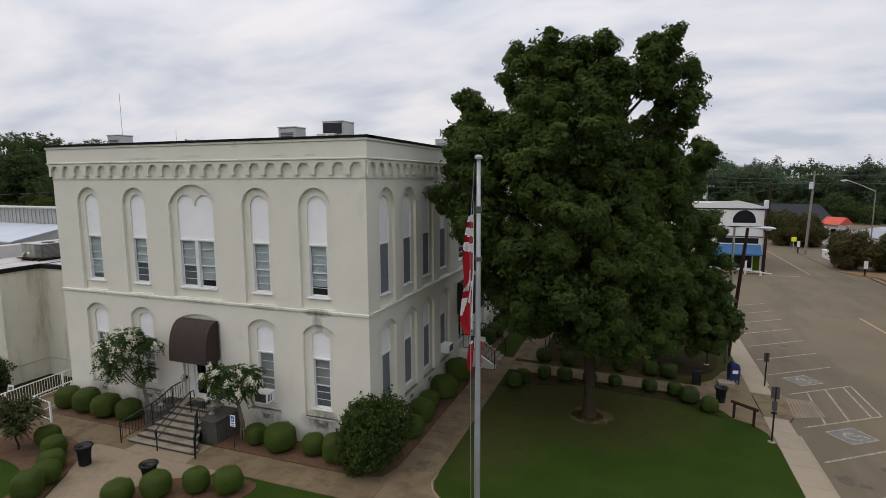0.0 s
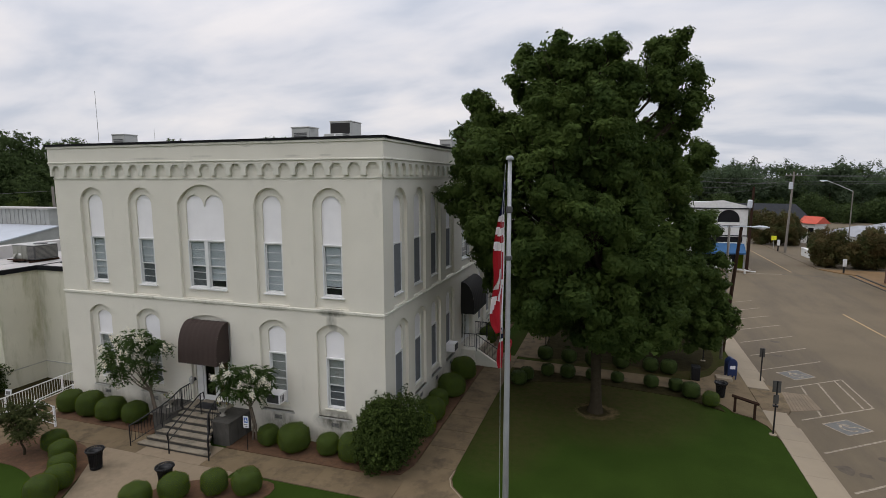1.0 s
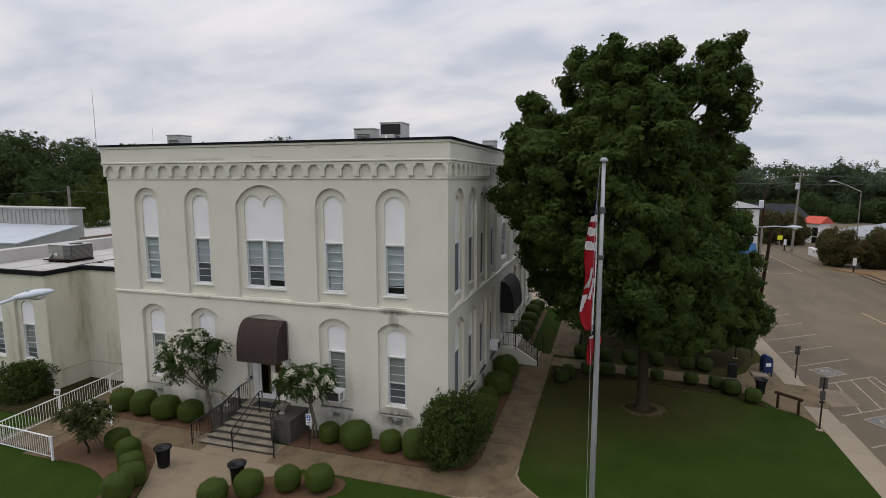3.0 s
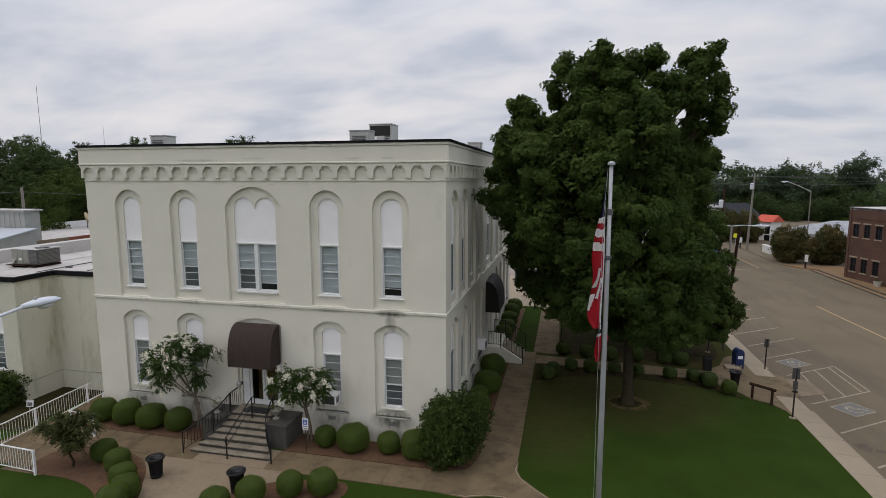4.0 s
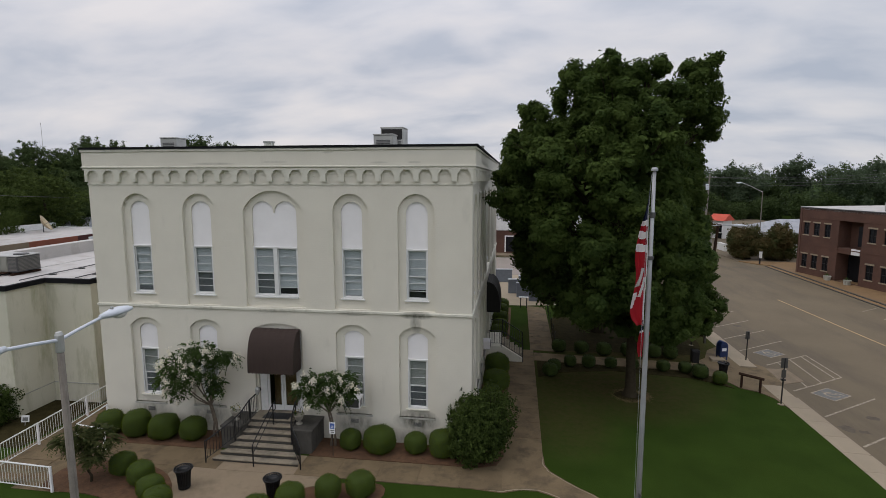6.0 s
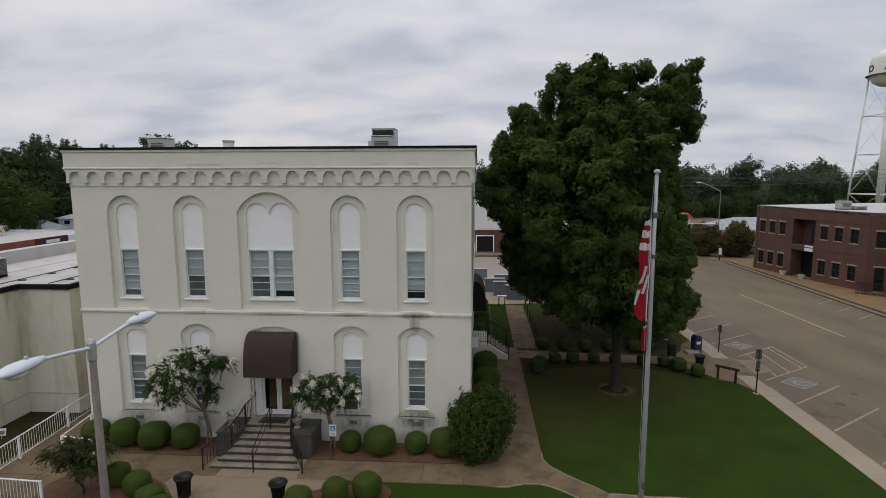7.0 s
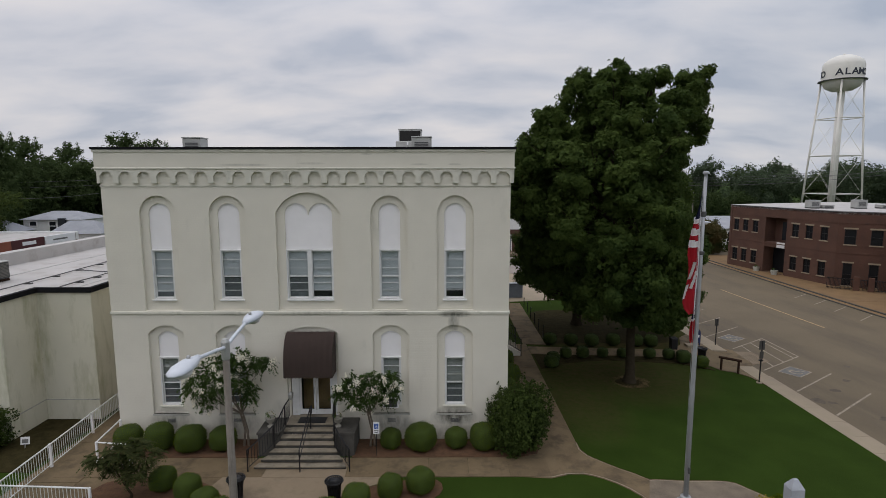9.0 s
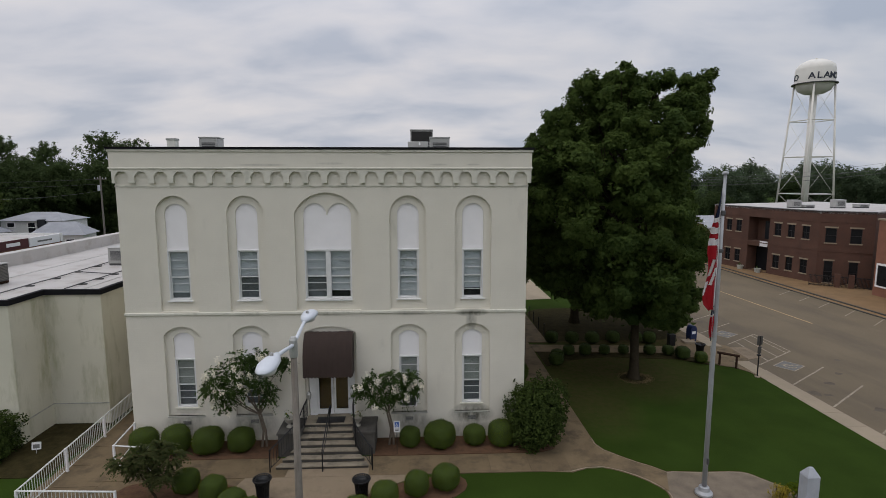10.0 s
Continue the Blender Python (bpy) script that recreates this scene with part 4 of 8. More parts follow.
def facade(name, mp, u0, u1, singles, mid, mid_kind):
    """One storeyed wall in two leaves: the outer with large arches, the inner with the window openings."""
    outer, inner, panels, wins = [], [], [], []
    for u in singles:
        outer += [arch(u, 0.75, 5.66, 9.62, 10.39), arch(u, 0.75, 1.17, 4.64, 5.03)]
        inner += [arch(u, 0.44, 6.10, 9.63, 10.07), arch(u, 0.42, 1.50, 4.50, 4.74)]
        panels += [arch(u, 0.44, 8.18, 9.63, 10.07), arch(u, 0.42, 3.62, 4.50, 4.74)]
    if mid_kind == "front":
        outer += [arch(mid, 1.30, 5.66, 9.68, 10.51, 20), arch(mid, 1.08, 0.98, 4.70, 4.97)]
        both = [(mid - 0.965, 6.10), (mid + 0.965, 6.10)] + arch(mid + 0.49, 0.475, 6.1, 9.60, 10.08)[2:] + arch(mid - 0.49, 0.475, 6.1, 9.60, 10.08)[2:]
        inner += [both, [(mid - 0.98, 0.985), (mid + 0.98, 0.985), (mid + 0.98, 4.6), (mid - 0.98, 4.6)]]
        panels.append([(mid - 0.965, 8.18), (mid + 0.965, 8.18)] + both[2:])
    else:
        outer += [arch(mid, 1.30, 5.66, 9.68, 10.51, 20), arch(mid, 1.30, 0.98, 3.9, 4.97)]
        inner += [arch(mid, 0.9, 6.10, 9.3, 10.08), arch(mid, 0.9, 0.985, 3.6, 4.4)]
        panels.append(arch(mid, 0.9, 8.18, 9.3, 10.08))
    rect = [(u0, -0.3), (u1, -0.3), (u1, 11.6), (u0, 11.6)]
    bm = bmesh.new()
    prism(bm, rect, mp, 0.0, -0.13, outer, back=False)
    prism(bm, [(u0 + 0.14, -0.3), (u1 - 0.14, -0.3), (u1 - 0.14, 11.6), (u0 + 0.14, 11.6)], mp, -0.131, -0.45, inner, back=False)
    part(name, bm, PAINT, courthouse)
    for p in panels:
        arch_panel(mp, p)
    # belt course, string course and parapet ledges
    part("belt_course", bevel(boxes((u0 - 0.035, u1 + 0.035, -0.02, 0.055, 5.50, 5.62), mp=mp), 0.018, 1), PAINT_TRIM, courthouse, "weathered painted belt course")
    part("string_course", boxes((u0 - 0.02, u1 + 0.02, -0.01, 0.03, 10.75, 10.80), mp=mp), PAINT_TRIM, courthouse)
    part("parapet", boxes((u0 - 0.12, u1 + 0.12, -0.33, 0.125, 11.36, 12.17), mp=mp), PAINT, courthouse, "plain plastered parapet band")
    part("parapet_ledge", bevel(boxes((u0 - 0.16, u1 + 0.16, 0.10, 0.165, 11.44, 11.51), mp=mp), 0.015, 1), PAINT_TRIM, courthouse)
    part("parapet_moulding", bevel(boxes((u0 - 0.17, u1 + 0.17, -0.02, 0.165, 12.10, 12.21), mp=mp), 0.02, 1), PAINT_TRIM, courthouse)
    part("roof_cap", boxes((u0 - 0.2, u1 + 0.2, -0.4, 0.20, 12.215, 12.30), mp=mp), TARCAP, courthouse, "black metal coping")
    # stained ledges and plinth under the lower recesses
    for u in singles:
        part("recess_ledge", bevel(boxes((u - 0.78, u + 0.78, -0.1, 0.035, 1.10, 1.17), mp=mp), 0.012, 1), STAINED, courthouse, "mildew-stained ledge")
        part("vent", boxes((u - 0.20, u + 0.20, -0.02, 0.012, 0.76, 0.98), mp=mp), PAINT_TRIM, courthouse)
        part("vent_grille", boxes(*[(u - 0.165, u + 0.165, 0.012, 0.022, 0.80 + 0.035 * k, 0.818 + 0.035 * k) for k in range(5)], mp=mp), METAL_DK, courthouse, "dark foundation vent grille")


facade("wall_front", front_map, X0, X1, FRONT_U, MID_U, "front")
facade("wall_side", side_map, Y0 + 0.132, Y1, SIDE_U, DOOR_U, "side")
part("wall_west", boxes((Y0 + 0.135, Y1, -0.45, 0.0, -0.3, 12.15), mp=west_map), PAINT, courthouse)
part("wall_back", boxes((X0 + 0.01, X1 - 0.14, Y1 - 0.45, Y1 - 0.01, -0.3, 12.15)), PAINT, courthouse)
part("flat_roof", boxes((X0 + 0.3, X1 - 0.3, Y0 + 0.3, Y1 - 0.3, 11.5, 11.65)), ROOFGREY, courthouse, "flat grey roof")

# stepped corbel arches under the parapet
UNIT = [(-0.3725, 10.88), (-0.262, 10.88), (-0.262, 11.18), (-0.222, 11.18), (-0.222, 11.235), (-0.182, 11.235), (-0.182, 11.29), (-0.14, 11.29), (-0.14, 11.335),
        (0.14, 11.335), (0.14, 11.29), (0.182, 11.29), (0.182, 11.235), (0.222, 11.235), (0.222, 11.18), (0.262, 11.18), (0.262, 10.88), (0.3725, 10.88), (0.3725, 11.36), (-0.3725, 11.36)]


def corbels(mp, u0, u1, count):
    step = (u1 - u0) / count
    bm = prism(bmesh.new(), [(u * step / 0.745, z) for u, z in UNIT], lambda u, w, z: Vector(mp(u, w, z)) - Vector(mp(0, 0, 0)), 0.124, 0.0)
    first = part("corbel_arch", bm, PAINT_TRIM, courthouse)
    first.location = mp(u0 + step / 2, 0, 0)
    for k in range(1, count):
        o = part("corbel_arch", first.data, None, courthouse)
        o.location = mp(u0 + step * (k + 0.5), 0, 0)


corbels(front_map, X0 - 0.05, X1 + 0.05, 22)
corbels(side_map, Y0 - 0.05, Y1, 33)

for u, b in zip(FRONT_U, (0.10, 0.44, 0.02, 0.16)):
    window(front_map, u, 6.10, 8.18, 0.44, b, screen=b != 0.16)
for u, b in zip((MID_U - 0.49, MID_U + 0.49), (0.42, 0.13)):
    window(front_map, u, 6.10, 8.18, 0.475, b, screen=b != 0.13, lip=0.012)
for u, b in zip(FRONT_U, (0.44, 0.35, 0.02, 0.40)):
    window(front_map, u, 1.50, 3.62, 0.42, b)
for i, u in enumerate(SIDE_U):
    window(side_map, u, 6.10, 8.18, 0.44, (0.4, 0.1, 0.45, 0.02)[i % 4], mesh=True)
    window(side_map, u, 1.50, 3.62, 0.42, (0.44, 0.4, 0.02, 0.2)[i % 4], mesh=True)
window(side_map, DOOR_U, 6.10, 8.18, 0.86, 0.3)


part("mullion", boxes((MID_U - 0.085, MID_U + 0.085, -0.28, -0.115, 6.1, 8.18), mp=front_map), WHITE_OLD, courthouse, "white mullion between paired windows")


def entrance(mp, u, z0, hw, top):
    """Glazed double doors in a white frame."""
    door = part("door_frame", boxes((u - hw - 0.3, u - hw, -0.34, -0.16, z0, top + 0.1), (u + hw, u + hw + 0.3, -0.34, -0.16, z0, top + 0.1), (u - hw, u + hw, -0.34, -0.16, top, top + 0.1),
                                    (u - hw - 0.3, u + hw + 0.3, -0.30, -0.2, top + 0.1, 4.6), mp=mp), WHITE_OLD, courthouse, "white door surround")
    for s in (-1, 1):
        a, b = sorted((u + s * 0.01, u + s * hw))
        leaf = part("door", boxes((a, a + 0.09, -0.27, -0.22, z0 + 0.02, top), (b - 0.09, b, -0.27, -0.22, z0 + 0.02, top), (a + 0.09, b - 0.09, -0.27, -0.22, z0 + 0.02, z0 + 0.24),
                                  (a + 0.09, b - 0.09, -0.27, -0.22, top - 0.1, top), mp=mp), WHITE_OLD, door, "white glazed entrance door")
        pane = part("door_pane", boxes((a + 0.08, b - 0.08, -0.25, -0.243, z0 + 0.22, top - 0.09), mp=mp), GLASS, door)
        pane.visible_shadow = False
        part("door_handle", tube(bmesh.new(), [mp(u + s * 0.06, w, z) for w, z in ((-0.22, z0 + 1.2), (-0.16, z0 + 1.2), (-0.16, z0 + 0.95), (-0.22, z0 + 0.95))], 0.014, 6), METAL, door)
    part("door_backing", boxes((u - hw, u + hw, -0.9, -0.86, z0, top), mp=mp), TEAK, door)
    return door


entrance(front_map, MID_U + 0.06, 1.03, 0.70, 3.2)
entrance(side_map, DOOR_U, 1.03, 0.75, 3.2)


def awning(mp, u, hw, out, z_top, z_bot, name, label):
    """A quarter-barrel canvas canopy with closed ends, a scalloped valance and a white frame bar."""
    aw = thing(name, (0, 0, 0), label, "awning")
    n = 12
    prof = [(0.0, z_top)] + [(out * math.sin(math.pi / 2 * k / n) ** 0.8, z_bot + 0.16 + (z_top - z_bot - 0.16) * math.cos(math.pi / 2 * k / n) ** 0.9) for k in range(1, n + 1)]
    bm = bmesh.new()
    seams = 8
    cols = []
    for s in range(seams * 2 + 1):
        uu = u - hw + 2 * hw * s / (seams * 2)
        sag = 0.012 if s % 2 else 0.0
        cols.append([bm.verts.new(mp(uu, w - sag * (w > 0.02) + 0.003, z - sag)) for w, z in prof])
    for a, b in zip(cols, cols[1:]):
        for i in range(n):
            bm.faces.new((a[i], b[i], b[i + 1], a[i + 1]))
    for uu in (u - hw, u + hw):
        bm.faces.new([bm.verts.new(mp(uu, w + 0.002, z)) for w, z in prof] + [bm.verts.new(mp(uu, 0.002, z_bot + 0.16))])
    part("canvas", bm, BROWNFAB if "brown" in label else AWNDARK, aw)
    bm = bmesh.new()
    k = 14
    for s in range(k):
        a, b = u - hw + 2 * hw * s / k, u - hw + 2 * hw * (s + 1) / k
        pts = [(a, z_bot + 0.17), (b, z_bot + 0.17), (b, z_bot + 0.05), ((a * 3 + b) / 4 + (b - a) / 2, z_bot + 0.01), ((a + b) / 2, z_bot), ((a * 3 + b) / 4, z_bot + 0.01), (a, z_bot + 0.05)]
        prism(bm, pts, lambda q, w, z: mp(q, out + w, z), 0.006, 0.0)
    for uu in (u - hw, u + hw):
        box(bm, uu - 0.004, uu + 0.004, 0.01, out, z_bot + 0.02, z_bot + 0.17, mp=mp)
    part("valance", bm, BROWNFAB if "brown" in label else AWNDARK, aw, "scalloped valance")
    part("frame_bar", tube(bmesh.new(), [mp(u - hw + 0.02, 0.02, z_bot + 0.2), mp(u - hw + 0.02, out - 0.03, z_bot + 0.2), mp(u + hw - 0.02, out - 0.03, z_bot + 0.2), mp(u + hw - 0.02, 0.02, z_bot + 0.2)], 0.018, 6), WHITE, aw)
    return aw


awning(front_map, MID_U - 0.0, 0.99, 0.80, 4.76, 3.03, "awning", "dark brown canvas door awning with scalloped edge")
awning(side_map, DOOR_U, 1.45, 0.8, 4.9, 3.05, "awning", "black canvas awning over the side door")


# ---- the oak ----
def limb(bm, a, b, r0, r1, seed, n=7, wob=0.12):
    rng = random.Random(seed)
    a, b = Vector(a), Vector(b)
    k = 5
    pts = [a.lerp(b, i / k) + Vector((rng.uniform(-wob, wob), rng.uniform(-wob, wob), 0)) * (0 < i < k) * (b - a).length * 0.3 for i in range(k + 1)]
    tube(bm, pts, [r0 + (r1 - r0) * i / k for i in range(k + 1)], n)


# crown lobes: x, y, z, radius
OAK_TOP = [(-1.9, 22.9, 15.9, 0.75), (-3.1, 24.7, 15.3, 1.3), (-4.6, 24.1, 15.3, 1.3), (-3.7, 22.8, 15.9, 1.0), (0.4, 24.0, 15.1, 1.25), (0.8, 23.7, 15.9, 0.65), (-1.9, 26.0, 15.0, 1.5), (-3.7, 22.9, 14.7, 1.6), (-4.6, 25.4, 14.7, 1.5), (1.3, 26.0, 14.7, 1.35),
           (-1.5, 22.0, 14.0, 1.3), (-3.7, 27.0, 13.8, 1.35), (-3.7, 21.6, 13.5, 1.35), (1.5, 25.5, 13.5, 0.9), (-6.8, 22.5, 13.6, 0.75), (-5.5, 27.0, 13.5, 0.75), (-1.6, 27.2, 13.2, 1.35), (-1.4, 22.6, 12.9, 1.3), (-5.2, 23.5, 12.6, 1.35), (-6.6, 24.7, 12.6, 1.5)]
OAK_HIGH = [(0.6, 27.0, 12.2, 1.5), (-7.0, 23.7, 12.2, 1.5), (-2.2, 21.1, 12.3, 1.6), (-7.4, 22.5, 12.3, 1.0), (-6.2, 26.2, 12.0, 1.5), (-3.7, 27.2, 12.0, 1.6), (-5.5, 21.4, 11.7, 1.6), (-0.5, 24.4, 11.7, 1.6), (-3.7, 20.3, 11.4, 1.05), (-2.2, 28.0, 11.1, 1.35), (-8.2, 24.4, 11.1, 0.75),
            (-1.3, 22.7, 10.5, 1.35), (1.4, 27.4, 10.5, 0.8), (-3.7, 20.6, 10.5, 1.35), (-0.7, 27.6, 10.2, 1.6), (-7.5, 23.2, 9.9, 1.5), (-0.5, 25.0, 9.9, 1.6), (1.0, 26.3, 9.9, 0.8), (-3.7, 27.6, 9.6, 1.6), (-7.2, 25.4, 9.6, 1.5), (-5.8, 27.3, 9.6, 1.35), (-5.8, 21.1, 9.3, 1.6), (-2.5, 20.6, 9.0, 1.6)]
OAK_WAIST = [(0.2, 23.8, 8.7, 1.35), (1.2, 27.3, 8.4, 1.5), (-1.6, 28.0, 8.4, 1.35), (-6.4, 24.4, 7.8, 1.5), (-0.6, 22.0, 7.8, 1.35), (-6.0, 27.0, 7.5, 1.6), (-5.5, 22.3, 7.5, 1.35), (-4.0, 20.7, 7.5, 1.35), (0.6, 24.7, 7.2, 1.6), (-2.8, 27.6, 6.9, 1.6),
             (-4.9, 27.6, 6.9, 1.35), (-7.4, 25.8, 6.9, 0.7), (0.4, 23.0, 6.9, 1.05), (0.0, 27.6, 6.6, 1.6), (-2.5, 20.8, 6.3, 1.5), (1.7, 27.0, 6.0, 1.5)]
OAK_SKIRT = [(-4.0, 21.6, 5.7, 1.5), (-1.3, 22.2, 5.4, 1.5), (-4.9, 25.0, 5.4, 1.5), (-4.6, 23.2, 5.1, 1.5), (-2.8, 23.8, 5.1, 1.3), (-4.3, 27.0, 4.6, 1.4), (-2.8, 25.3, 4.6, 1.3), (0.2, 24.1, 4.5, 1.5), (-0.7, 24.2, 4.3, 1.4), (-1.6, 27.4, 4.2, 1.4), (1.1, 26.3, 3.8, 1.4), (0.2, 27.2, 3.8, 1.4), (-1.3, 23.4, 4.0, 1.05), (-2.4, 23.7, 4.0, 1.0), (-0.2, 23.4, 3.9, 1.05), (-4.3, 24.6, 4.3, 1.0), (-3.3, 24.2, 4.1, 0.95), (-6.3, 25.6, 5.6, 1.0), (-5.8, 24.3, 4.9, 0.85)]
REAR_HIGH = [(-1.6, 34.3, 11.9, 1.6), (0.2, 36.6, 11.7, 1.7), (2.2, 33.6, 11.2, 1.5), (3.2, 33.2, 12.0, 0.9), (-4.0, 36.0, 11.1, 1.65), (2.6, 36.4, 10.2, 1.7), (-2.8, 37.6, 10.2, 1.65), (0.5, 32.2, 9.6, 1.65), (-5.0, 34.6, 9.3, 1.6), (-0.1, 38.4, 8.4, 1.65), (-1.9, 31.9, 8.1, 1.65), (-4.8, 37.0, 8.1, 1.65), (3.0, 32.5, 7.6, 1.5), (3.5, 35.2, 7.5, 1.65)]
REAR_LOW = [(-5.1, 34.0, 6.3, 1.5), (0.5, 31.9, 6.2, 1.55), (-5.0, 36.0, 6.0, 1.65), (-1.0, 38.4, 6.0, 1.65), (-3.7, 37.9, 5.7, 1.65), (-2.8, 32.4, 6.0, 1.5), (3.2, 32.6, 5.0, 1.5), (4.3, 33.6, 5.2, 1.3), (4.4, 34.0, 3.6, 1.3), (3.3, 33.4, 3.2, 1.2), (2.6, 37.8, 4.6, 1.5), (3.7, 35.6, 3.9, 1.4), (0.6, 32.8, 4.0, 1.3), (4.9, 32.8, 2.9, 0.8), (-0.1, 37.6, 4.2, 1.4), (-5.3, 33.2, 4.6, 1.2), (-5.7, 35.4, 4.4, 1.3), (-3.9, 32.3, 4.6, 1.2)]
REAR_DROOP = [(2.2, 33.0, 2.1, 1.3), (3.5, 33.2, 1.75, 1.25), (1.0, 33.4, 2.3, 1.2), (4.5, 33.0, 1.8, 1.15), (5.2, 33.1, 2.4, 0.8), (3.0, 34.6, 1.9, 1.3), (3.9, 32.5, 2.6, 1.05), (0.0, 33.6, 3.0, 1.2)]


def bough_leaves(name, boughs, per, size, material, seed, parent):
    """Leaf masses at the bough ends: ragged tufts, thick above and thin beneath, with a few longer shoots."""
    rng = np.random.default_rng(seed)
    b = np.asarray(boughs, float)
    spikes = rng.normal(0, 1, (len(b), 6, 3)) + np.array((0, 0, 0.5))
    spikes /= np.linalg.norm(spikes, axis=2)[:, :, None]
    idx = np.repeat(np.arange(len(b)), per)
    m = len(idx)
    d = rng.normal(0, 1, (m, 3)) + b[idx, 3:6] * 0.5 + np.array((0, 0, 0.55))
    d /= np.linalg.norm(d, axis=1)[:, None]
    reach = 0.62 + 0.62 * np.clip((spikes[idx] * d[:, None, :]).sum(2).max(1), 0, 1) ** 7
    p = b[idx, :3] + d * (b[idx, 6] * reach * rng.random(m) ** 0.3)[:, None] * np.array((1, 1, 0.86))
    nrm = d + np.array((0, 0, 0.35)) + rng.normal(0, 0.38, (m, 3))
    nrm /= np.linalg.norm(nrm, axis=1)[:, None]
    t = np.cross(nrm, rng.normal(0, 1, (m, 3)))
    t /= np.linalg.norm(t, axis=1)[:, None] + 1e-9
    w = np.cross(nrm, t)
    ln = size * rng.uniform(0.6, 1.25, m)[:, None]
    v = np.stack([p - t * ln * 0.5 - w * ln * 0.3, p + w * ln * 0.45 - t * ln * 0.1, p + t * ln * 0.7], axis=1).reshape(-1, 3)
    me = bpy.data.meshes.new(name)
    me.from_pydata(v.tolist(), [], np.arange(m * 3).reshape(-1, 3).tolist())
    return part(name, me, material, parent)


def build_oak(at, lobes, label, seed, tall, girth):
    """A broad oak: a tapered trunk, limbs to every lobe of the crown, and leafy shoots in tufts over the lobes."""
    inv = Vector((*at, lawn_z(*at) - 0.05))
    tree = thing("oak_tree", inv, label, "tree", "oaks on the lawn")
    bm = bmesh.new()
    tube(bm, [(0, 0, -0.1), (0, 0, 0.12), (0.02, 0, 0.5), (0, 0.02, 1.5), (-0.05, 0, 3.0), (-0.1, 0.05, tall * 0.5), (-0.15, 0, tall * 0.75), (-0.2, 0, tall)], [q * girth for q in (0.54, 0.42, 0.31, 0.27, 0.25, 0.21, 0.15, 0.08)], 12)
    part("trunk", bm, BARK, tree, smooth=True)
    bm = bmesh.new()
    centres = [Vector(q[:3]) - inv for q in lobes]
    for i, (c, q) in enumerate(zip(centres, lobes)):
        root = Vector((-0.1, 0, max(4.3, min(tall - 1, c.z - 2.6 - 0.3 * math.hypot(c.x, c.y)))))
        limb(bm, root, c, 0.10, 0.03, seed + i, 6)
        twig = random.Random(seed + 100 + i)
        for k in range(4):
            tip = c + Vector((twig.uniform(-1, 1), twig.uniform(-1, 1), twig.uniform(-0.3, 1))) * q[3] * 0.7
            limb(bm, c.lerp(root, 0.25), tip, 0.045, 0.012, seed + i * 10 + k, 5)
    part("limb", bm, BARK, tree)
    # bough ends on the lobes, left out where another lobe covers them
    rng = np.random.default_rng(seed)
    cs, rs = np.array([tuple(c) for c in centres]), np.array([q[3] for q in lobes]) * 0.80
    boughs = []
    for c, r in zip(cs, rs):
        k = int(8.5 * r * r) + 5
        d = rng.normal(0, 1, (k, 3))
        d /= np.linalg.norm(d, axis=1)[:, None]
        for v, w in zip(d, rng.uniform(0.74, 1.04, k)):
            q = c + v * r * w
            if (np.linalg.norm(cs - q, axis=1) / rs).min() > 0.62:
                boughs.append((*q, *v, rng.uniform(0.36, 0.70) * (0.75 + 0.25 * r)))
    bough_leaves("crown", boughs, 560, 0.15, OAK, seed + 5, tree)
    core = [(*c, r * 0.74, r * 0.74, r * 0.74) for c, r in zip(cs, rs)]
    leaves("inner_crown", lobe_clumps(core, 46, seed + 8, 0.45), 12, 0.24, (0.2, 0.2, 0.18), OAK, seed + 9, tree, 0.3, "", 0.0, True)
    return tree


build_oak((-1.7, 24.4), OAK_TOP + OAK_HIGH + OAK_WAIST + OAK_SKIRT, "tall dense dark green oak on the lawn", 3, 12.0, 0.88)
build_oak((-1.7, 36.2), REAR_HIGH + REAR_LOW + REAR_DROOP, "broad dark green oak behind the lawn hedge", 400, 9.5, 1.1)


# ---- entrance steps ----
def bar(bm, a, b, r=0.018, n=6):
    tube(bm, [a, b], r, n)


STEP_X = -17.55
HALF = (1.78, 1.60, 1.34, 1.16, 1.06, 1.0, 0.98)


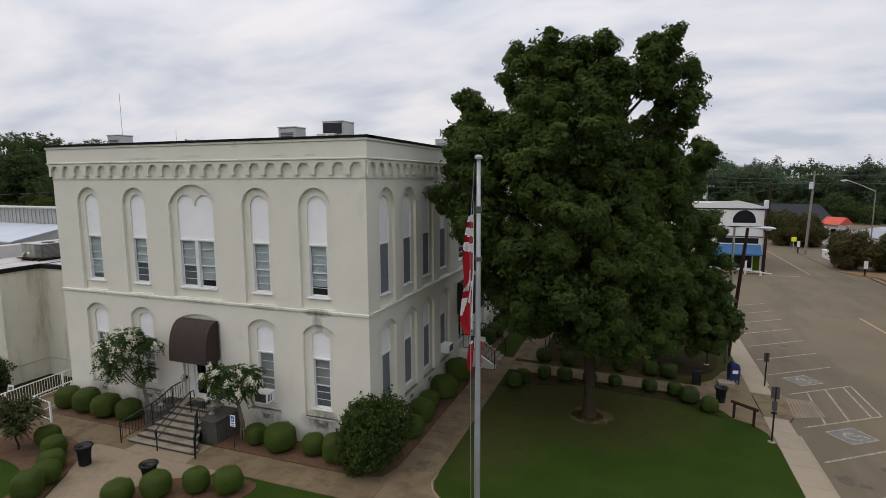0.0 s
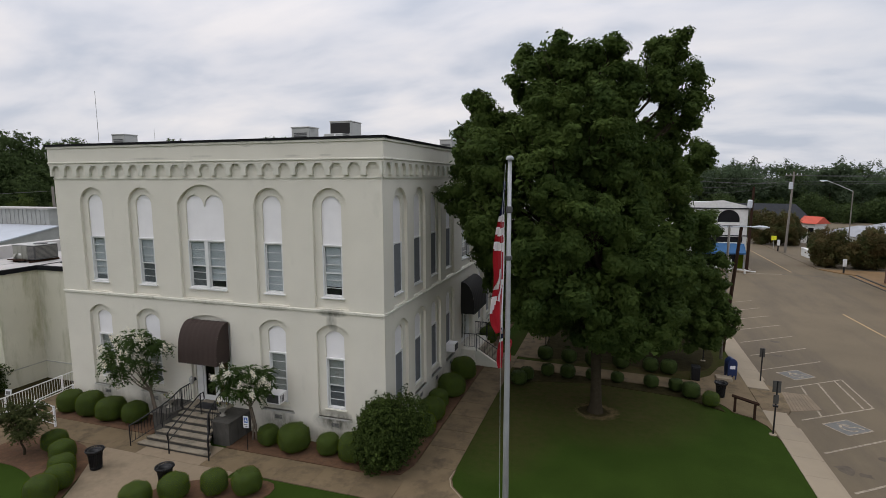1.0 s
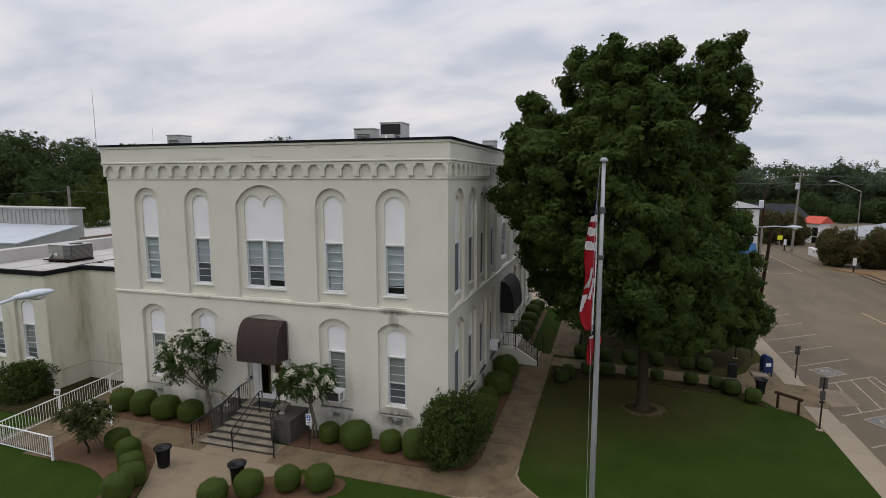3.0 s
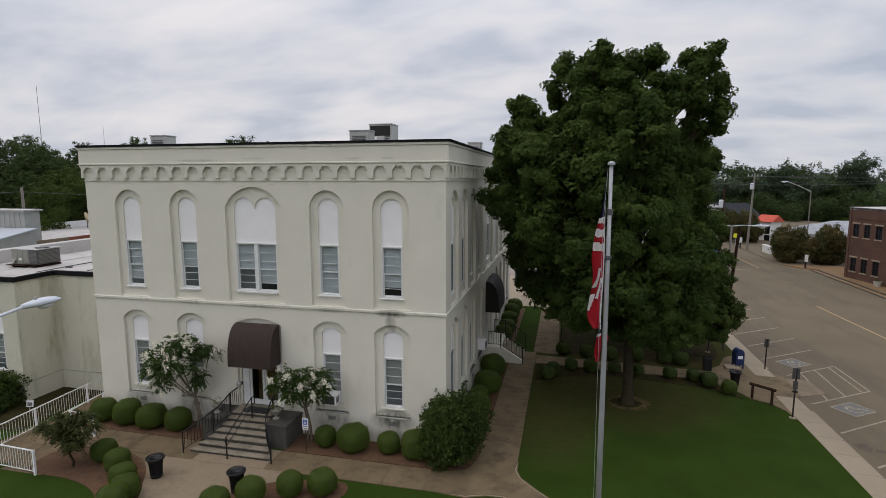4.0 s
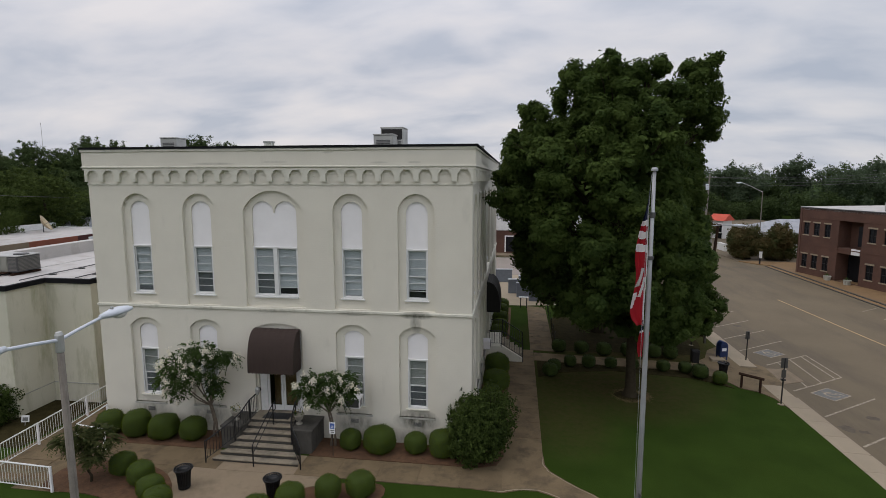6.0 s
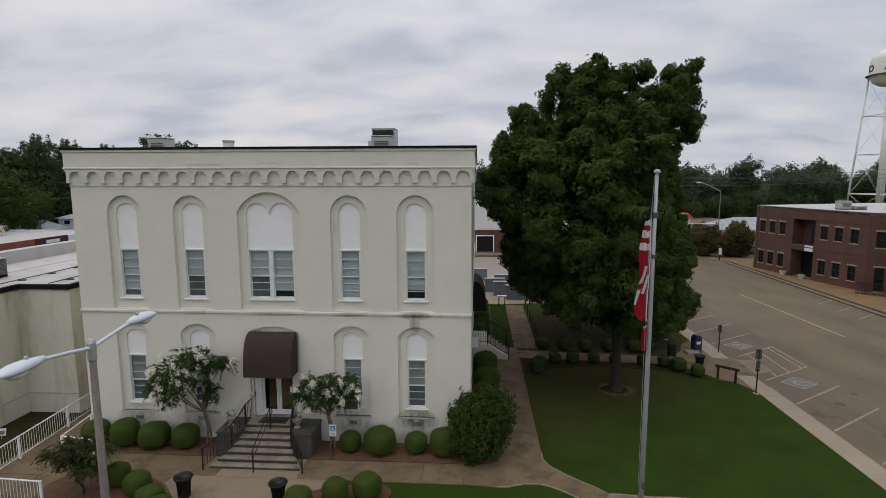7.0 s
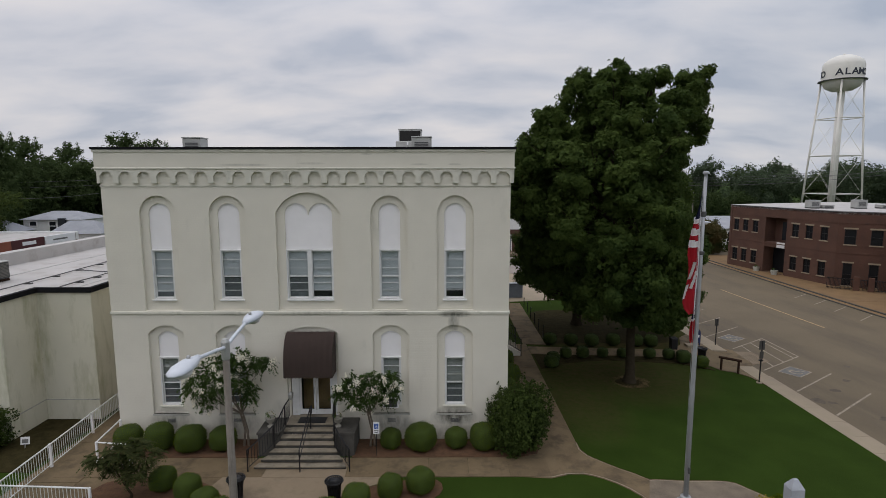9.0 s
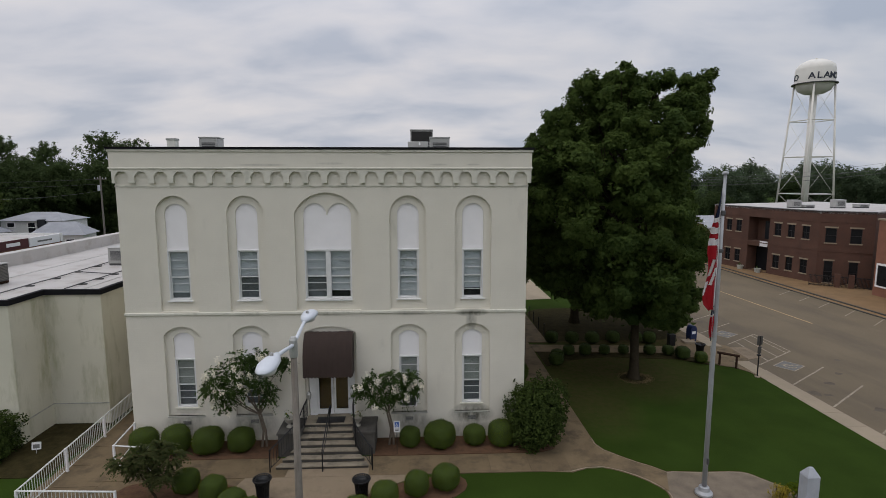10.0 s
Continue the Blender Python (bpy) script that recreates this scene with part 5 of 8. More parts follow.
def front_steps():
    """Seven steps that flare towards the walk, between dark piers."""
    st = thing("entrance_steps", (0, 0, 0), "worn stained concrete entrance steps flaring towards the walk", "steps")
    rise, tread = 1.03 / 7, 0.29
    for k in range(7):
        y = 15.12 + tread * k
        h0, h1 = HALF[k], HALF[min(k + 1, 6)] + 0.03
        back = 15.12 + tread * (k + 1) + (0.02 if k < 6 else 0.69)

        def plan(u, d, z):
            return (STEP_X + u, z, d)
        lower = [(-h0 + 0.02, y + 0.035), (h0 - 0.02, y + 0.035), (h1, back), (-h1, back)]
        # risers are much darker than the treads
        part("riser", prism(bmesh.new(), lower, plan, rise * k - (0.1 if k == 0 else 0.0), rise * (k + 1) - 0.045), PIER, st, "dark riser")
        part("step", bevel(prism(bmesh.new(), [(-h0, y), (h0, y), (h1 + 0.02, back), (-h1 - 0.02, back)], plan, rise * (k + 1) - 0.045, rise * (k + 1)), 0.01, 1), STEPSTONE, st)
    for s in (-1, 1):
        def plan(u, d, z, s=s):
            return (STEP_X + s * u, z, d)
        inner = [(1.13, 16.16), (1.08, 16.32), (1.02, 16.6), (1.0, 17.54)]
        part("pier", prism(bmesh.new(), inner + [(1.92, 17.54), (1.92, 16.16)], plan, -0.1, 0.92), PIER, st, "dark grimy concrete pier")
        part("pier_cap", prism(bmesh.new(), [(u - 0.035, y - 0.03) for u, y in inner[:-1]] + [(0.965, 17.54), (1.96, 17.54), (1.96, 16.12)], plan, 0.92, 1.0), PIER, st)
    part("door_mat", boxes((-18.1, -16.95, 16.95, 17.5, 1.031, 1.045)), BLACK, st, "black rubber door mat")
    return st


front_steps()


def stair_rail(s):
    """An iron balustrade that follows the flared side of the front steps."""
    r = thing("stair_railing", (0, 0, 0), "black iron balustrade curving beside the entrance steps", "railing", "entrance railings")
    path = [Vector((STEP_X + s * u, y, z)) for u, y, z in ((1.93, 14.98, 0.02), (1.7, 15.28, 0.17), (1.40, 15.6, 0.40), (1.2, 15.9, 0.55), (1.08, 16.3, 0.72), (1.0, 16.8, 0.98), (0.97, 17.4, 1.03))]
    part("hand_rail", tube(bmesh.new(), [p + Vector((0, 0, 0.88)) for p in path], 0.026, 6), BLACK, r)
    part("bottom_rail", tube(bmesh.new(), [p + Vector((0, 0, 0.16)) for p in path], 0.014, 6), BLACK, r)
    for i in (0, 3, 5):
        part("post", tube(bmesh.new(), [path[i] - Vector((0, 0, 0.03)), path[i] + Vector((0, 0, 0.9))], 0.026, 6), BLACK, r)
    for a, b in zip(path, path[1:]):
        n = max(2, int((b - a).length / 0.115))
        for k in range(n):
            p = a.lerp(b, (k + 0.5) / n)
            part("baluster", tube(bmesh.new(), [p + Vector((0, 0, 0.16)), p + Vector((0, 0, 0.88))], 0.011, 5), BLACK, r)
    return r


stair_rail(-1)
stair_rail(1)


def grab_rail(x, y0, y1, z0, z1, label):
    """A plain iron handrail with a looped end and a lower bar."""
    r = thing("hand_railing", (0, 0, 0), label, "railing", "entrance railings")
    part("hand_rail", tube(bmesh.new(), [(x, y0, z0 + 0.52), (x, y0 - 0.05, z0 + 0.8), (x, y0 + 0.1, z0 + 0.94), (x, y1, z1 + 0.9), (x, y1 + 0.2, z1 + 0.9), (x, y1 + 0.22, z1 + 0.6)], 0.024, 6), BLACK, r)
    part("lower_rail", tube(bmesh.new(), [(x, y0, z0 + 0.52), (x, y1, z1 + 0.55), (x, y1 + 0.22, z1 + 0.6)], 0.018, 6), BLACK, r)
    for y, z in ((y0, z0), (y1, z1)):
        part("post", tube(bmesh.new(), [(x, y, z - 0.02), (x, y, z + 0.9)], 0.026, 6), BLACK, r)
    return r


grab_rail(-17.5, 14.95, 16.75, 0.03, 0.88, "black iron centre handrail on the steps")


def side_porch():
    st = thing("side_porch", (0, 0, 0), "painted concrete side porch and steps", "steps")
    part("landing", bevel(boxes((-9.33, -8.45, 28.1, 31.1, -0.2, 1.0)), 0.015, 1), PAINT_TRIM, st)
    for k in range(5):
        part("step", bevel(boxes((-8.45 + 0.25 * k, -8.45 + 0.25 * (k + 1) + 0.01, 28.5, 30.7, -0.2, 0.83 - 0.17 * k)), 0.012, 1), STEPSTONE, st)
    part("cheek_wall", prism(bmesh.new(), [(-8.45, -0.2), (-7.15, -0.2), (-7.15, 0.22), (-8.45, 1.0)], lambda u, d, z: (u, d, z), 28.3, 28.49), PAINT_TRIM, st)
    r = thing("porch_railing", (0, 0, 0), "black iron railing round the side porch", "railing")
    for y in (28.25, 30.9):
        part("hand_rail", tube(bmesh.new(), [(-9.2, y, 1.9), (-8.45, y, 1.9), (-7.15, y, 1.1)], 0.022, 6), BLACK, r)
        part("lower_rail", tube(bmesh.new(), [(-9.2, y, 1.15), (-8.45, y, 1.15), (-7.15, y, 0.35)], 0.014, 6), BLACK, r)
        for k in range(14):
            x = -9.15 + k * 0.15
            z = 1.0 if x < -8.45 else 1.0 - (x + 8.45) * 0.615
            part("baluster", tube(bmesh.new(), [(x, y, z + 0.15), (x, y, z + 0.9)], 0.011, 5), BLACK, r)
        part("post", tube(bmesh.new(), [(-7.15, y, -0.05), (-7.15, y, 1.12)], 0.03, 6), BLACK, r)
        part("post", tube(bmesh.new(), [(-8.45, y, 0.9), (-8.45, y, 1.92)], 0.03, 6), BLACK, r)


side_porch()


def urn(x, y, z):
    u = thing("planter_urn", Matrix.Translation((x, y, z)) @ Matrix.Diagonal((1.2, 1.2, 1.2, 1)), "pale stone urn with green plants on the pier", "planter", "entrance urns")
    part("bowl", lathe(bmesh.new(), [(0.11, 0), (0.11, 0.03), (0.05, 0.06), (0.05, 0.12), (0.13, 0.18), (0.16, 0.3), (0.18, 0.32), (0.14, 0.32), (0.12, 0.28)], 14), TERRA, u, smooth=True)
    leaves("plant", lobe_clumps([(0, 0, 0.42, 0.18, 0.18, 0.13)], 260, int(-x * 7)), 7, 0.06, 0.03, MYRTLE, 3, u)
    leaves("flower", lobe_clumps([(0, 0, 0.45, 0.17, 0.17, 0.12)], 60, 9), 2, 0.05, 0.015, YELLOWLEAF, 4, u)


urn(-19.13, 16.72, 1.0)
urn(-16.36, 16.72, 1.0)


def wall_lantern(x):
    w = thing("wall_lantern", (x, 17.4, 2.05), "small black wall lantern beside the doors", "wall lamp", "door lanterns")
    part("bracket", boxes((-0.05, 0.05, 0.0, 0.15, -0.06, 0.06)), BLACK, w)
    part("cage", lathe(bmesh.new(), [(0.05, -0.16), (0.1, -0.05), (0.11, 0.08), (0.05, 0.16), (0.02, 0.2)], 8, (0, -0.08, 0)), METAL, w)


wall_lantern(-18.44)
wall_lantern(-16.62)


def window_ac(m, label):
    a = thing("window_air_conditioner", m, label, "air conditioner")
    part("case", bevel(boxes((-0.33, 0.33, -0.42, 0.15, 0, 0.43)), 0.015, 1), WHITE, a)
    part("grille", boxes(*[(-0.27, 0.27, -0.435, -0.415, 0.06 + 0.042 * k, 0.085 + 0.042 * k) for k in range(8)], (-0.28, 0.28, -0.424, -0.418, 0.05, 0.4)), METAL_DK, a, "dark louvred grille")
    part("side_louvre", boxes(*[(0.328, 0.336, -0.35 + 0.09 * k, -0.3 + 0.09 * k, 0.08, 0.36) for k in range(3)]), METAL_DK, a)
    return a


window_ac(pose(-14.25, 17.62, 1.56), "white window air conditioner in a sash window")
window_ac(pose(-9.42, 26.1, 1.56, 0, 0, 90), "white window air conditioner in the side wall")


def access_sign(x, y):
    s = thing("access_sign", (x, y, 0), "small white and blue accessible entrance sign on a post", "sign")
    part("post", tube(bmesh.new(), [(0, 0, 0), (0, 0, 1.3)], 0.014, 6), BLACK, s)
    part("panel", bevel(boxes((-0.125, 0.125, -0.03, -0.016, 0.98, 1.46)), 0.005, 1), SIGNWHITE, s)
    part("blue_square", boxes((-0.085, 0.085, -0.035, -0.03, 1.19, 1.41)), SIGNBLUE, s)
    bm = bmesh.new()
    for k in range(10):
        a0, a1 = 2.6 + 4.4 * k / 10, 2.6 + 4.4 * (k + 1) / 10
        bm.faces.new([bm.verts.new((r * math.cos(a), -0.038, 1.27 + r * math.sin(a))) for r, a in ((0.035, a0), (0.035, a1), (0.052, a1), (0.052, a0))])
    box(bm, -0.012, 0.012, -0.04, -0.0385, 1.29, 1.38)
    box(bm, -0.012, 0.045, -0.04, -0.0385, 1.27, 1.29)
    part("wheelchair_symbol", bm, SIGNWHITE, s)
    for z0, z1, hw in ((1.10, 1.13, 0.09), (1.03, 1.06, 0.07)):
        part("text_bar", boxes((-hw, hw, -0.034, -0.0302, z0, z1)), SIGNGREY, s)


access_sign(-14.73, 16.12)


def litter_bin(x, y, z, label):
    b = thing("litter_bin", Matrix.Translation((x, y, z)) @ Matrix.Diagonal((0.86, 0.86, 0.88, 1)), label, "litter bin", "litter bins")
    bm = bmesh.new()
    lathe(bm, [(0.20, 0.0), (0.215, 0.03), (0.25, 0.72), (0.235, 0.72), (0.2, 0.1)], 20)
    part("barrel", bm, BLACK, b, smooth=False)
    for k in range(24):
        a = 2 * math.pi * k / 24
        c, s = math.cos(a), math.sin(a)
        part("slat", tube(bmesh.new(), [(r * c, r * s, z) for r, z in ((0.215, 0.02), (0.245, 0.5), (0.27, 0.70), (0.325, 0.81), (0.365, 0.86))], [0.02, 0.022, 0.026, 0.034, 0.030], 5), BLACK, b)
    for z, r in ((0.12, 0.235), (0.865, 0.36)):
        bm = bmesh.new()
        n, m = 24, 6
        rings = [[bm.verts.new(((r + 0.018 * math.cos(2 * math.pi * j / m)) * math.cos(2 * math.pi * i / n), (r + 0.018 * math.cos(2 * math.pi * j / m)) * math.sin(2 * math.pi * i / n), z + 0.018 * math.sin(2 * math.pi * j / m))) for j in range(m)] for i in range(n)]
        for i in range(n):
            for j in range(m):
                bm.faces.new((rings[i][j], rings[(i + 1) % n][j], rings[(i + 1) % n][(j + 1) % m], rings[i][(j + 1) % m]))
        part("rim" if z > 0.5 else "hoop", bm, BLACK, b, smooth=True)
    part("lid", lathe(bmesh.new(), [(0.33, 0.78), (0.315, 0.82), (0.235, 0.83), (0.215, 0.78), (0.2, 0.5)], 20), BLACK, b, "dark lid with a round opening", smooth=True)


litter_bin(-19.26, 13.28, 0.03, "black slatted metal litter bin on the forecourt")
litter_bin(-15.83, 13.12, 0.03, "black slatted metal litter bin on the forecourt")
litter_bin(4.3, 28.45, -0.3, "black slatted metal litter bin beside the lawn walk")


# ---- white ramp railings ----
def picket_rail(pts, label, h=0.95, step=0.13, z=0.0):
    """A white metal railing along pts: posts, two rails and thin pickets."""
    r = thing("ramp_railing", (0, 0, 0), label, "railing", "ramp railings")
    for a, b in zip(pts, pts[1:]):
        a, b = Vector((*a, z)), Vector((*b, z))
        d = (b - a)
        up = Vector((0, 0, 1))
        part("top_rail", tube(bmesh.new(), [a + up * h, b + up * h], 0.028, 6), WHITE_OLD, r)
        part("bottom_rail", tube(bmesh.new(), [a + up * 0.14, b + up * 0.14], 0.018, 6), WHITE_OLD, r)
        n = max(1, int(d.length / step))
        for k in range(1, n):
            p = a.lerp(b, k / n)
            part("picket", tube(bmesh.new(), [p + up * 0.14, p + up * h], 0.012, 4, False), WHITE_OLD, r)
        m = max(1, round(d.length / 2.4))
        for k in range(0 if a.xy == Vector(pts[0]) else 1, m + 1):
            p = a.lerp(b, k / m)
            part("post", boxes((p.x - 0.035, p.x + 0.035, p.y - 0.035, p.y + 0.035, z - 0.05, z + h + 0.02)), WHITE, r)
    return r


picket_rail([(-27.55, 20.9), (-27.0, 12.6), (-23.75, 12.42)], "long white metal railing beside the ramp")
picket_rail([(-25.72, 17.45), (-25.5, 15.52), (-24.1, 15.32)], "white two-bar metal corner railing at the foot of the ramp", step=9.0)


# ---- planting ----
def boxwood_kind(seed, flat, leaf=BOX, label="rounded clipped bright green boxwood shrub"):
    """One clipped shrub of unit radius: a dense leafy skin over a dark core, on a short stem."""
    rng = np.random.default_rng(seed)
    ob = thing("clipped_shrub", (0, 0, -60), label, "shrub", "clipped shrubs")
    bm = bmesh.new()
    bmesh.ops.create_icosphere(bm, subdivisions=4, radius=1.0)
    cl = []
    for v in bm.verts:
        d = v.co.copy()
        p = 2.7
        s = (abs(d.x) ** p + abs(d.y) ** p + abs(d.z) ** p) ** (-1 / p)
        q = d * s
        q *= 1 + 0.045 * noise.noise(d * 2.2 + Vector((seed, 0, 0))) + 0.02 * noise.noise(d * 7)
        q.z = q.z * flat + flat
        if q.z < 0.22:
            q.x *= 0.86
            q.y *= 0.86
        v.co = q * 0.965
        v.co.z = q.z * 0.985
        cl.append((q.x * 0.985, q.y * 0.985, q.z, d.x, d.y, d.z))
    # the core's dark colour stands for shade inside the shrub
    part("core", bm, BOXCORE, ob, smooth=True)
    leaves("foliage", cl, 5, 0.058, 0.02, leaf, seed, ob, 0.2, "", 0.0, True)
    part("stem", tube(bmesh.new(), [(0, 0, -0.1), (0, 0, 0.5)], 0.06, 6), BARK, ob)
    return ob


BOXES = [boxwood_kind(11, 0.80), boxwood_kind(12, 0.86), boxwood_kind(13, 0.74), boxwood_kind(14, 0.78, BOX_SHADE, "rounded clipped shrub under the oaks, tree shade in its green")]
# clipped shrubs, bed by bed: x, y, radius
FRONT_BEDS = [(-22.1, 13.85, 0.49), (-20.95, 13.3, 0.48), (-20.08, 12.62, 0.49), (-19.32, 11.93, 0.5), (-19.06, 11.12, 0.52), (-15.85, 11.9, 0.52), (-15, 12.65, 0.52), (-13.92, 13.33, 0.47), (-12.88, 13.7, 0.54)]
WALL_BEDS = [(-25, 16.75, 0.6), (-23.7, 16.7, 0.62), (-22.4, 16.65, 0.66), (-21.1, 16.72, 0.57), (-14.22, 16.8, 0.46), (-12.98, 16.72, 0.68), (-11.53, 16.86, 0.49), (-10.4, 16.72, 0.6)]
SIDE_BED = [(-8.5, 19.5, 0.58), (-8.6, 20.95, 0.62), (-8.75, 22.25, 0.5), (-8.55, 23.75, 0.72), (-8.6, 26.1, 0.72), (-8.75, 32.6, 0.62), (-8.7, 34.4, 0.66), (-8.75, 36.4, 0.66), (-8.8, 38.6, 0.66), (-8.8, 41, 0.66)]
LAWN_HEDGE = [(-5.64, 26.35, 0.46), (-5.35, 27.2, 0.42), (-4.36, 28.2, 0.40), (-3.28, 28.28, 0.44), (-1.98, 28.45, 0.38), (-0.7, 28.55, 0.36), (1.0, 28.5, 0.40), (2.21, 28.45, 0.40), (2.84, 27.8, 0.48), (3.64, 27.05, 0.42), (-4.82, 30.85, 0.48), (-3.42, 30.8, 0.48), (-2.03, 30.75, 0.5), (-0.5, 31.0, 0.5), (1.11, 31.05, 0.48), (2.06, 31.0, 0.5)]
SHRUBS = FRONT_BEDS + WALL_BEDS + SIDE_BED + LAWN_HEDGE
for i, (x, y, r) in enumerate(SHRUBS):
    # shrubs under the oaks take the kind with shade in its leaf colour
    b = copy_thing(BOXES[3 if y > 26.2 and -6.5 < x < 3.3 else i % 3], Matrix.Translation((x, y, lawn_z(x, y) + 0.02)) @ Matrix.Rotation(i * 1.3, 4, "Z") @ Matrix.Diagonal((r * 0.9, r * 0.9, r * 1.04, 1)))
for b in BOXES:
    for o in (*b.children_recursive, b):
        bpy.data.objects.remove(o)


def leafy_shrub(x, y, w, h, material, label, seed, leaf=0.09, dens=300, shoots=18):
    s = thing("shrub", (x, y, lawn_z(x, y)), label, "shrub")
    rng = random.Random(seed)
    lobes = [(rng.uniform(-0.32, 0.32) * w, rng.uniform(-0.32, 0.32) * w, h * rng.uniform(0.22, 0.72), w * 0.38, w * 0.38, h * 0.3) for _ in range(9)] + [(0, 0, h * 0.45, w * 0.55, w * 0.55, h * 0.42)]
    bm = bmesh.new()
    sh = lobe_clumps(lobes, dens, seed, 0.2)
    for k in range(shoots):
        a, r = rng.uniform(0, 6.28), rng.uniform(0, 0.5) * w
        z1 = h * rng.uniform(0.88, 1.03)
        p0, p1 = Vector((r * 0.6 * math.cos(a), r * 0.6 * math.sin(a), 0.1)), Vector((r * math.cos(a), r * math.sin(a), z1))
        limb(bm, p0, p1, 0.025, 0.006, seed + k, 5)
        sh += [(*(p0.lerp(p1, t)), 0, 0, 0.3) for t in (0.8, 0.86, 0.92, 0.97, 1.0)]
    leaves("foliage", sh, 9, leaf, 0.05, material, seed + 1, s)
    part("stem", bm, BARK, s)
    return s


leafy_shrub(-8.95, 16.9, 2.1, 2.7, SHRUBLEAF, "tall loose dark green shrub at the building corner", 21, 0.10, 430, 26)
leafy_shrub(-31.5, 16.7, 2.2, 1.75, SHRUBLEAF, "dark round evergreen shrub beside the wing", 22, 0.10, 320, 2)
leafy_shrub(-1.15, 12.75, 0.5, 0.5, YELLOWLEAF, "golden yellow low shrub by the monument", 24, 0.06, 160, 6)
leafy_shrub(-0.5, 12.7, 0.6, 0.6, BOX, "small green shrub by the monument", 25, 0.06, 160, 4)


def fronds(name, lobes, per, length, leaf, material, seed, parent):
    """Arching sprays set with paired leaves, springing out of each lobe and drooping at the tips."""
    rng = np.random.default_rng(seed)
    c = np.repeat(np.asarray([q[:3] for q in lobes], float), per, axis=0)
    r = np.repeat(np.asarray([q[3:6] for q in lobes], float), per, axis=0)
    k = len(c)
    d = rng.normal(0, 1, (k, 3)) + np.array((0, 0, 0.25))
    d /= np.linalg.norm(d, axis=1)[:, None]
    base = c + d * r * rng.uniform(0.25, 0.85, (k, 1))
    d[:, 2] *= 0.55
    d /= np.linalg.norm(d, axis=1)[:, None]
    ln = length * rng.uniform(0.7, 1.3, (k, 1))
    out = []
    for i in range(9):
        f = (i + 0.6) / 9
        p = base + d * ln * f - np.array((0, 0, 1.0)) * ln * 0.55 * f * f
        along = d - np.array((0, 0, 1.1)) * f
        along /= np.linalg.norm(along, axis=1)[:, None]
        side = np.cross(along, np.array((0, 0, 1.0)))
        side /= np.linalg.norm(side, axis=1)[:, None] + 1e-6
        for sgn in (-1, 1):
            tip = side * sgn * 0.85 + along * 0.55 + rng.normal(0, 0.2, (k, 3))
            size = leaf * (1.15 - 0.5 * f) * rng.uniform(0.75, 1.2, (k, 1))
            wide = np.cross(tip, np.array((0.1, 0.2, 1.0)))
            wide /= np.linalg.norm(wide, axis=1)[:, None] + 1e-6
            out.append(np.stack([p, p + tip * size * 0.5 + wide * size * 0.27, p + tip * size, p + tip * size * 0.5 - wide * size * 0.27], axis=1))
    v = np.concatenate(out).reshape(-1, 3)
    me = bpy.data.meshes.new(name)
    me.from_pydata(v.tolist(), [], np.arange(len(v)).reshape(-1, 4).tolist())
    return part(name, me, material, parent)


def crape_myrtle(x, y, lobes, label, seed, flowers, foliage=MYRTLE, per=22):
    """A small multi-stemmed tree: crooked stems, drooping sprays of leaves, flower panicles at the tips."""
    t = thing("crape_myrtle", (x, y, lawn_z(x, y)), label, "tree", "crape myrtles")
    rng = random.Random(seed)
    fork = Vector((-0.12, 0, 1.45 if flowers else 0.5))
    for i in range(2 if flowers else 1):
        off = Vector((0.07 * (2 * i - 1), 0.02 * i, 0)) if flowers else Vector((0, 0, 0))
        part("stem", tube(bmesh.new(), [off * 1.4 + Vector((0, 0, -0.05)), off * 0.6 + Vector((0.04, 0, 0.5 * fork.z)), fork + off * 0.6], [0.055, 0.045, 0.036], 7), PALEBARK if flowers else BARK, t)
    for a, b, c, *_r in lobes:
        w = Vector((rng.uniform(-0.12, 0.12), rng.uniform(-0.1, 0.1), 0))
        tip = Vector((a, b, c))
        mid = fork.lerp(tip, 0.45) + w + Vector((0, 0, 0.12 * (tip - fork).length))
        part("branch", tube(bmesh.new(), [fork, fork.lerp(mid, 0.5) + w * 0.4, mid, tip], [0.030, 0.024, 0.016, 0.006], 6), PALEBARK if flowers else BARK, t)
    cl = lobe_clumps(bumpy(lobes, 6, 0.42, seed), 150, seed, 0.3)
    # sprays arch over and hang
    cl = [(q[0], q[1], q[2] - 0.10 * (q[3] ** 2 + q[4] ** 2), q[3], q[4], q[5] - 0.75 * (q[3] ** 2 + q[4] ** 2)) for q in cl]
    leaves("inner_crown", cl[::3], per // 2, 0.11, (0.055, 0.055, 0.05), foliage, seed, t, 0.4, "", 0.2)
    fronds("crown", lobes, 37 if flowers else 40, 0.36, 0.14, foliage, seed + 7, t)
    if flowers:
        pick = [(q[0] + q[3] * 0.24, q[1] + q[4] * 0.24 - 0.12, q[2] + q[5] * 0.14 + 0.08, *q[3:]) for q in cl if q[5] > -0.8 and q[4] < 0.4]
        rng.shuffle(pick)
        leaves("blossom", pick[:flowers], 46, 0.066, (0.05, 0.05, 0.07), BLOSSOM, seed + 3, t, 0.3, "white flower panicles")
    return t


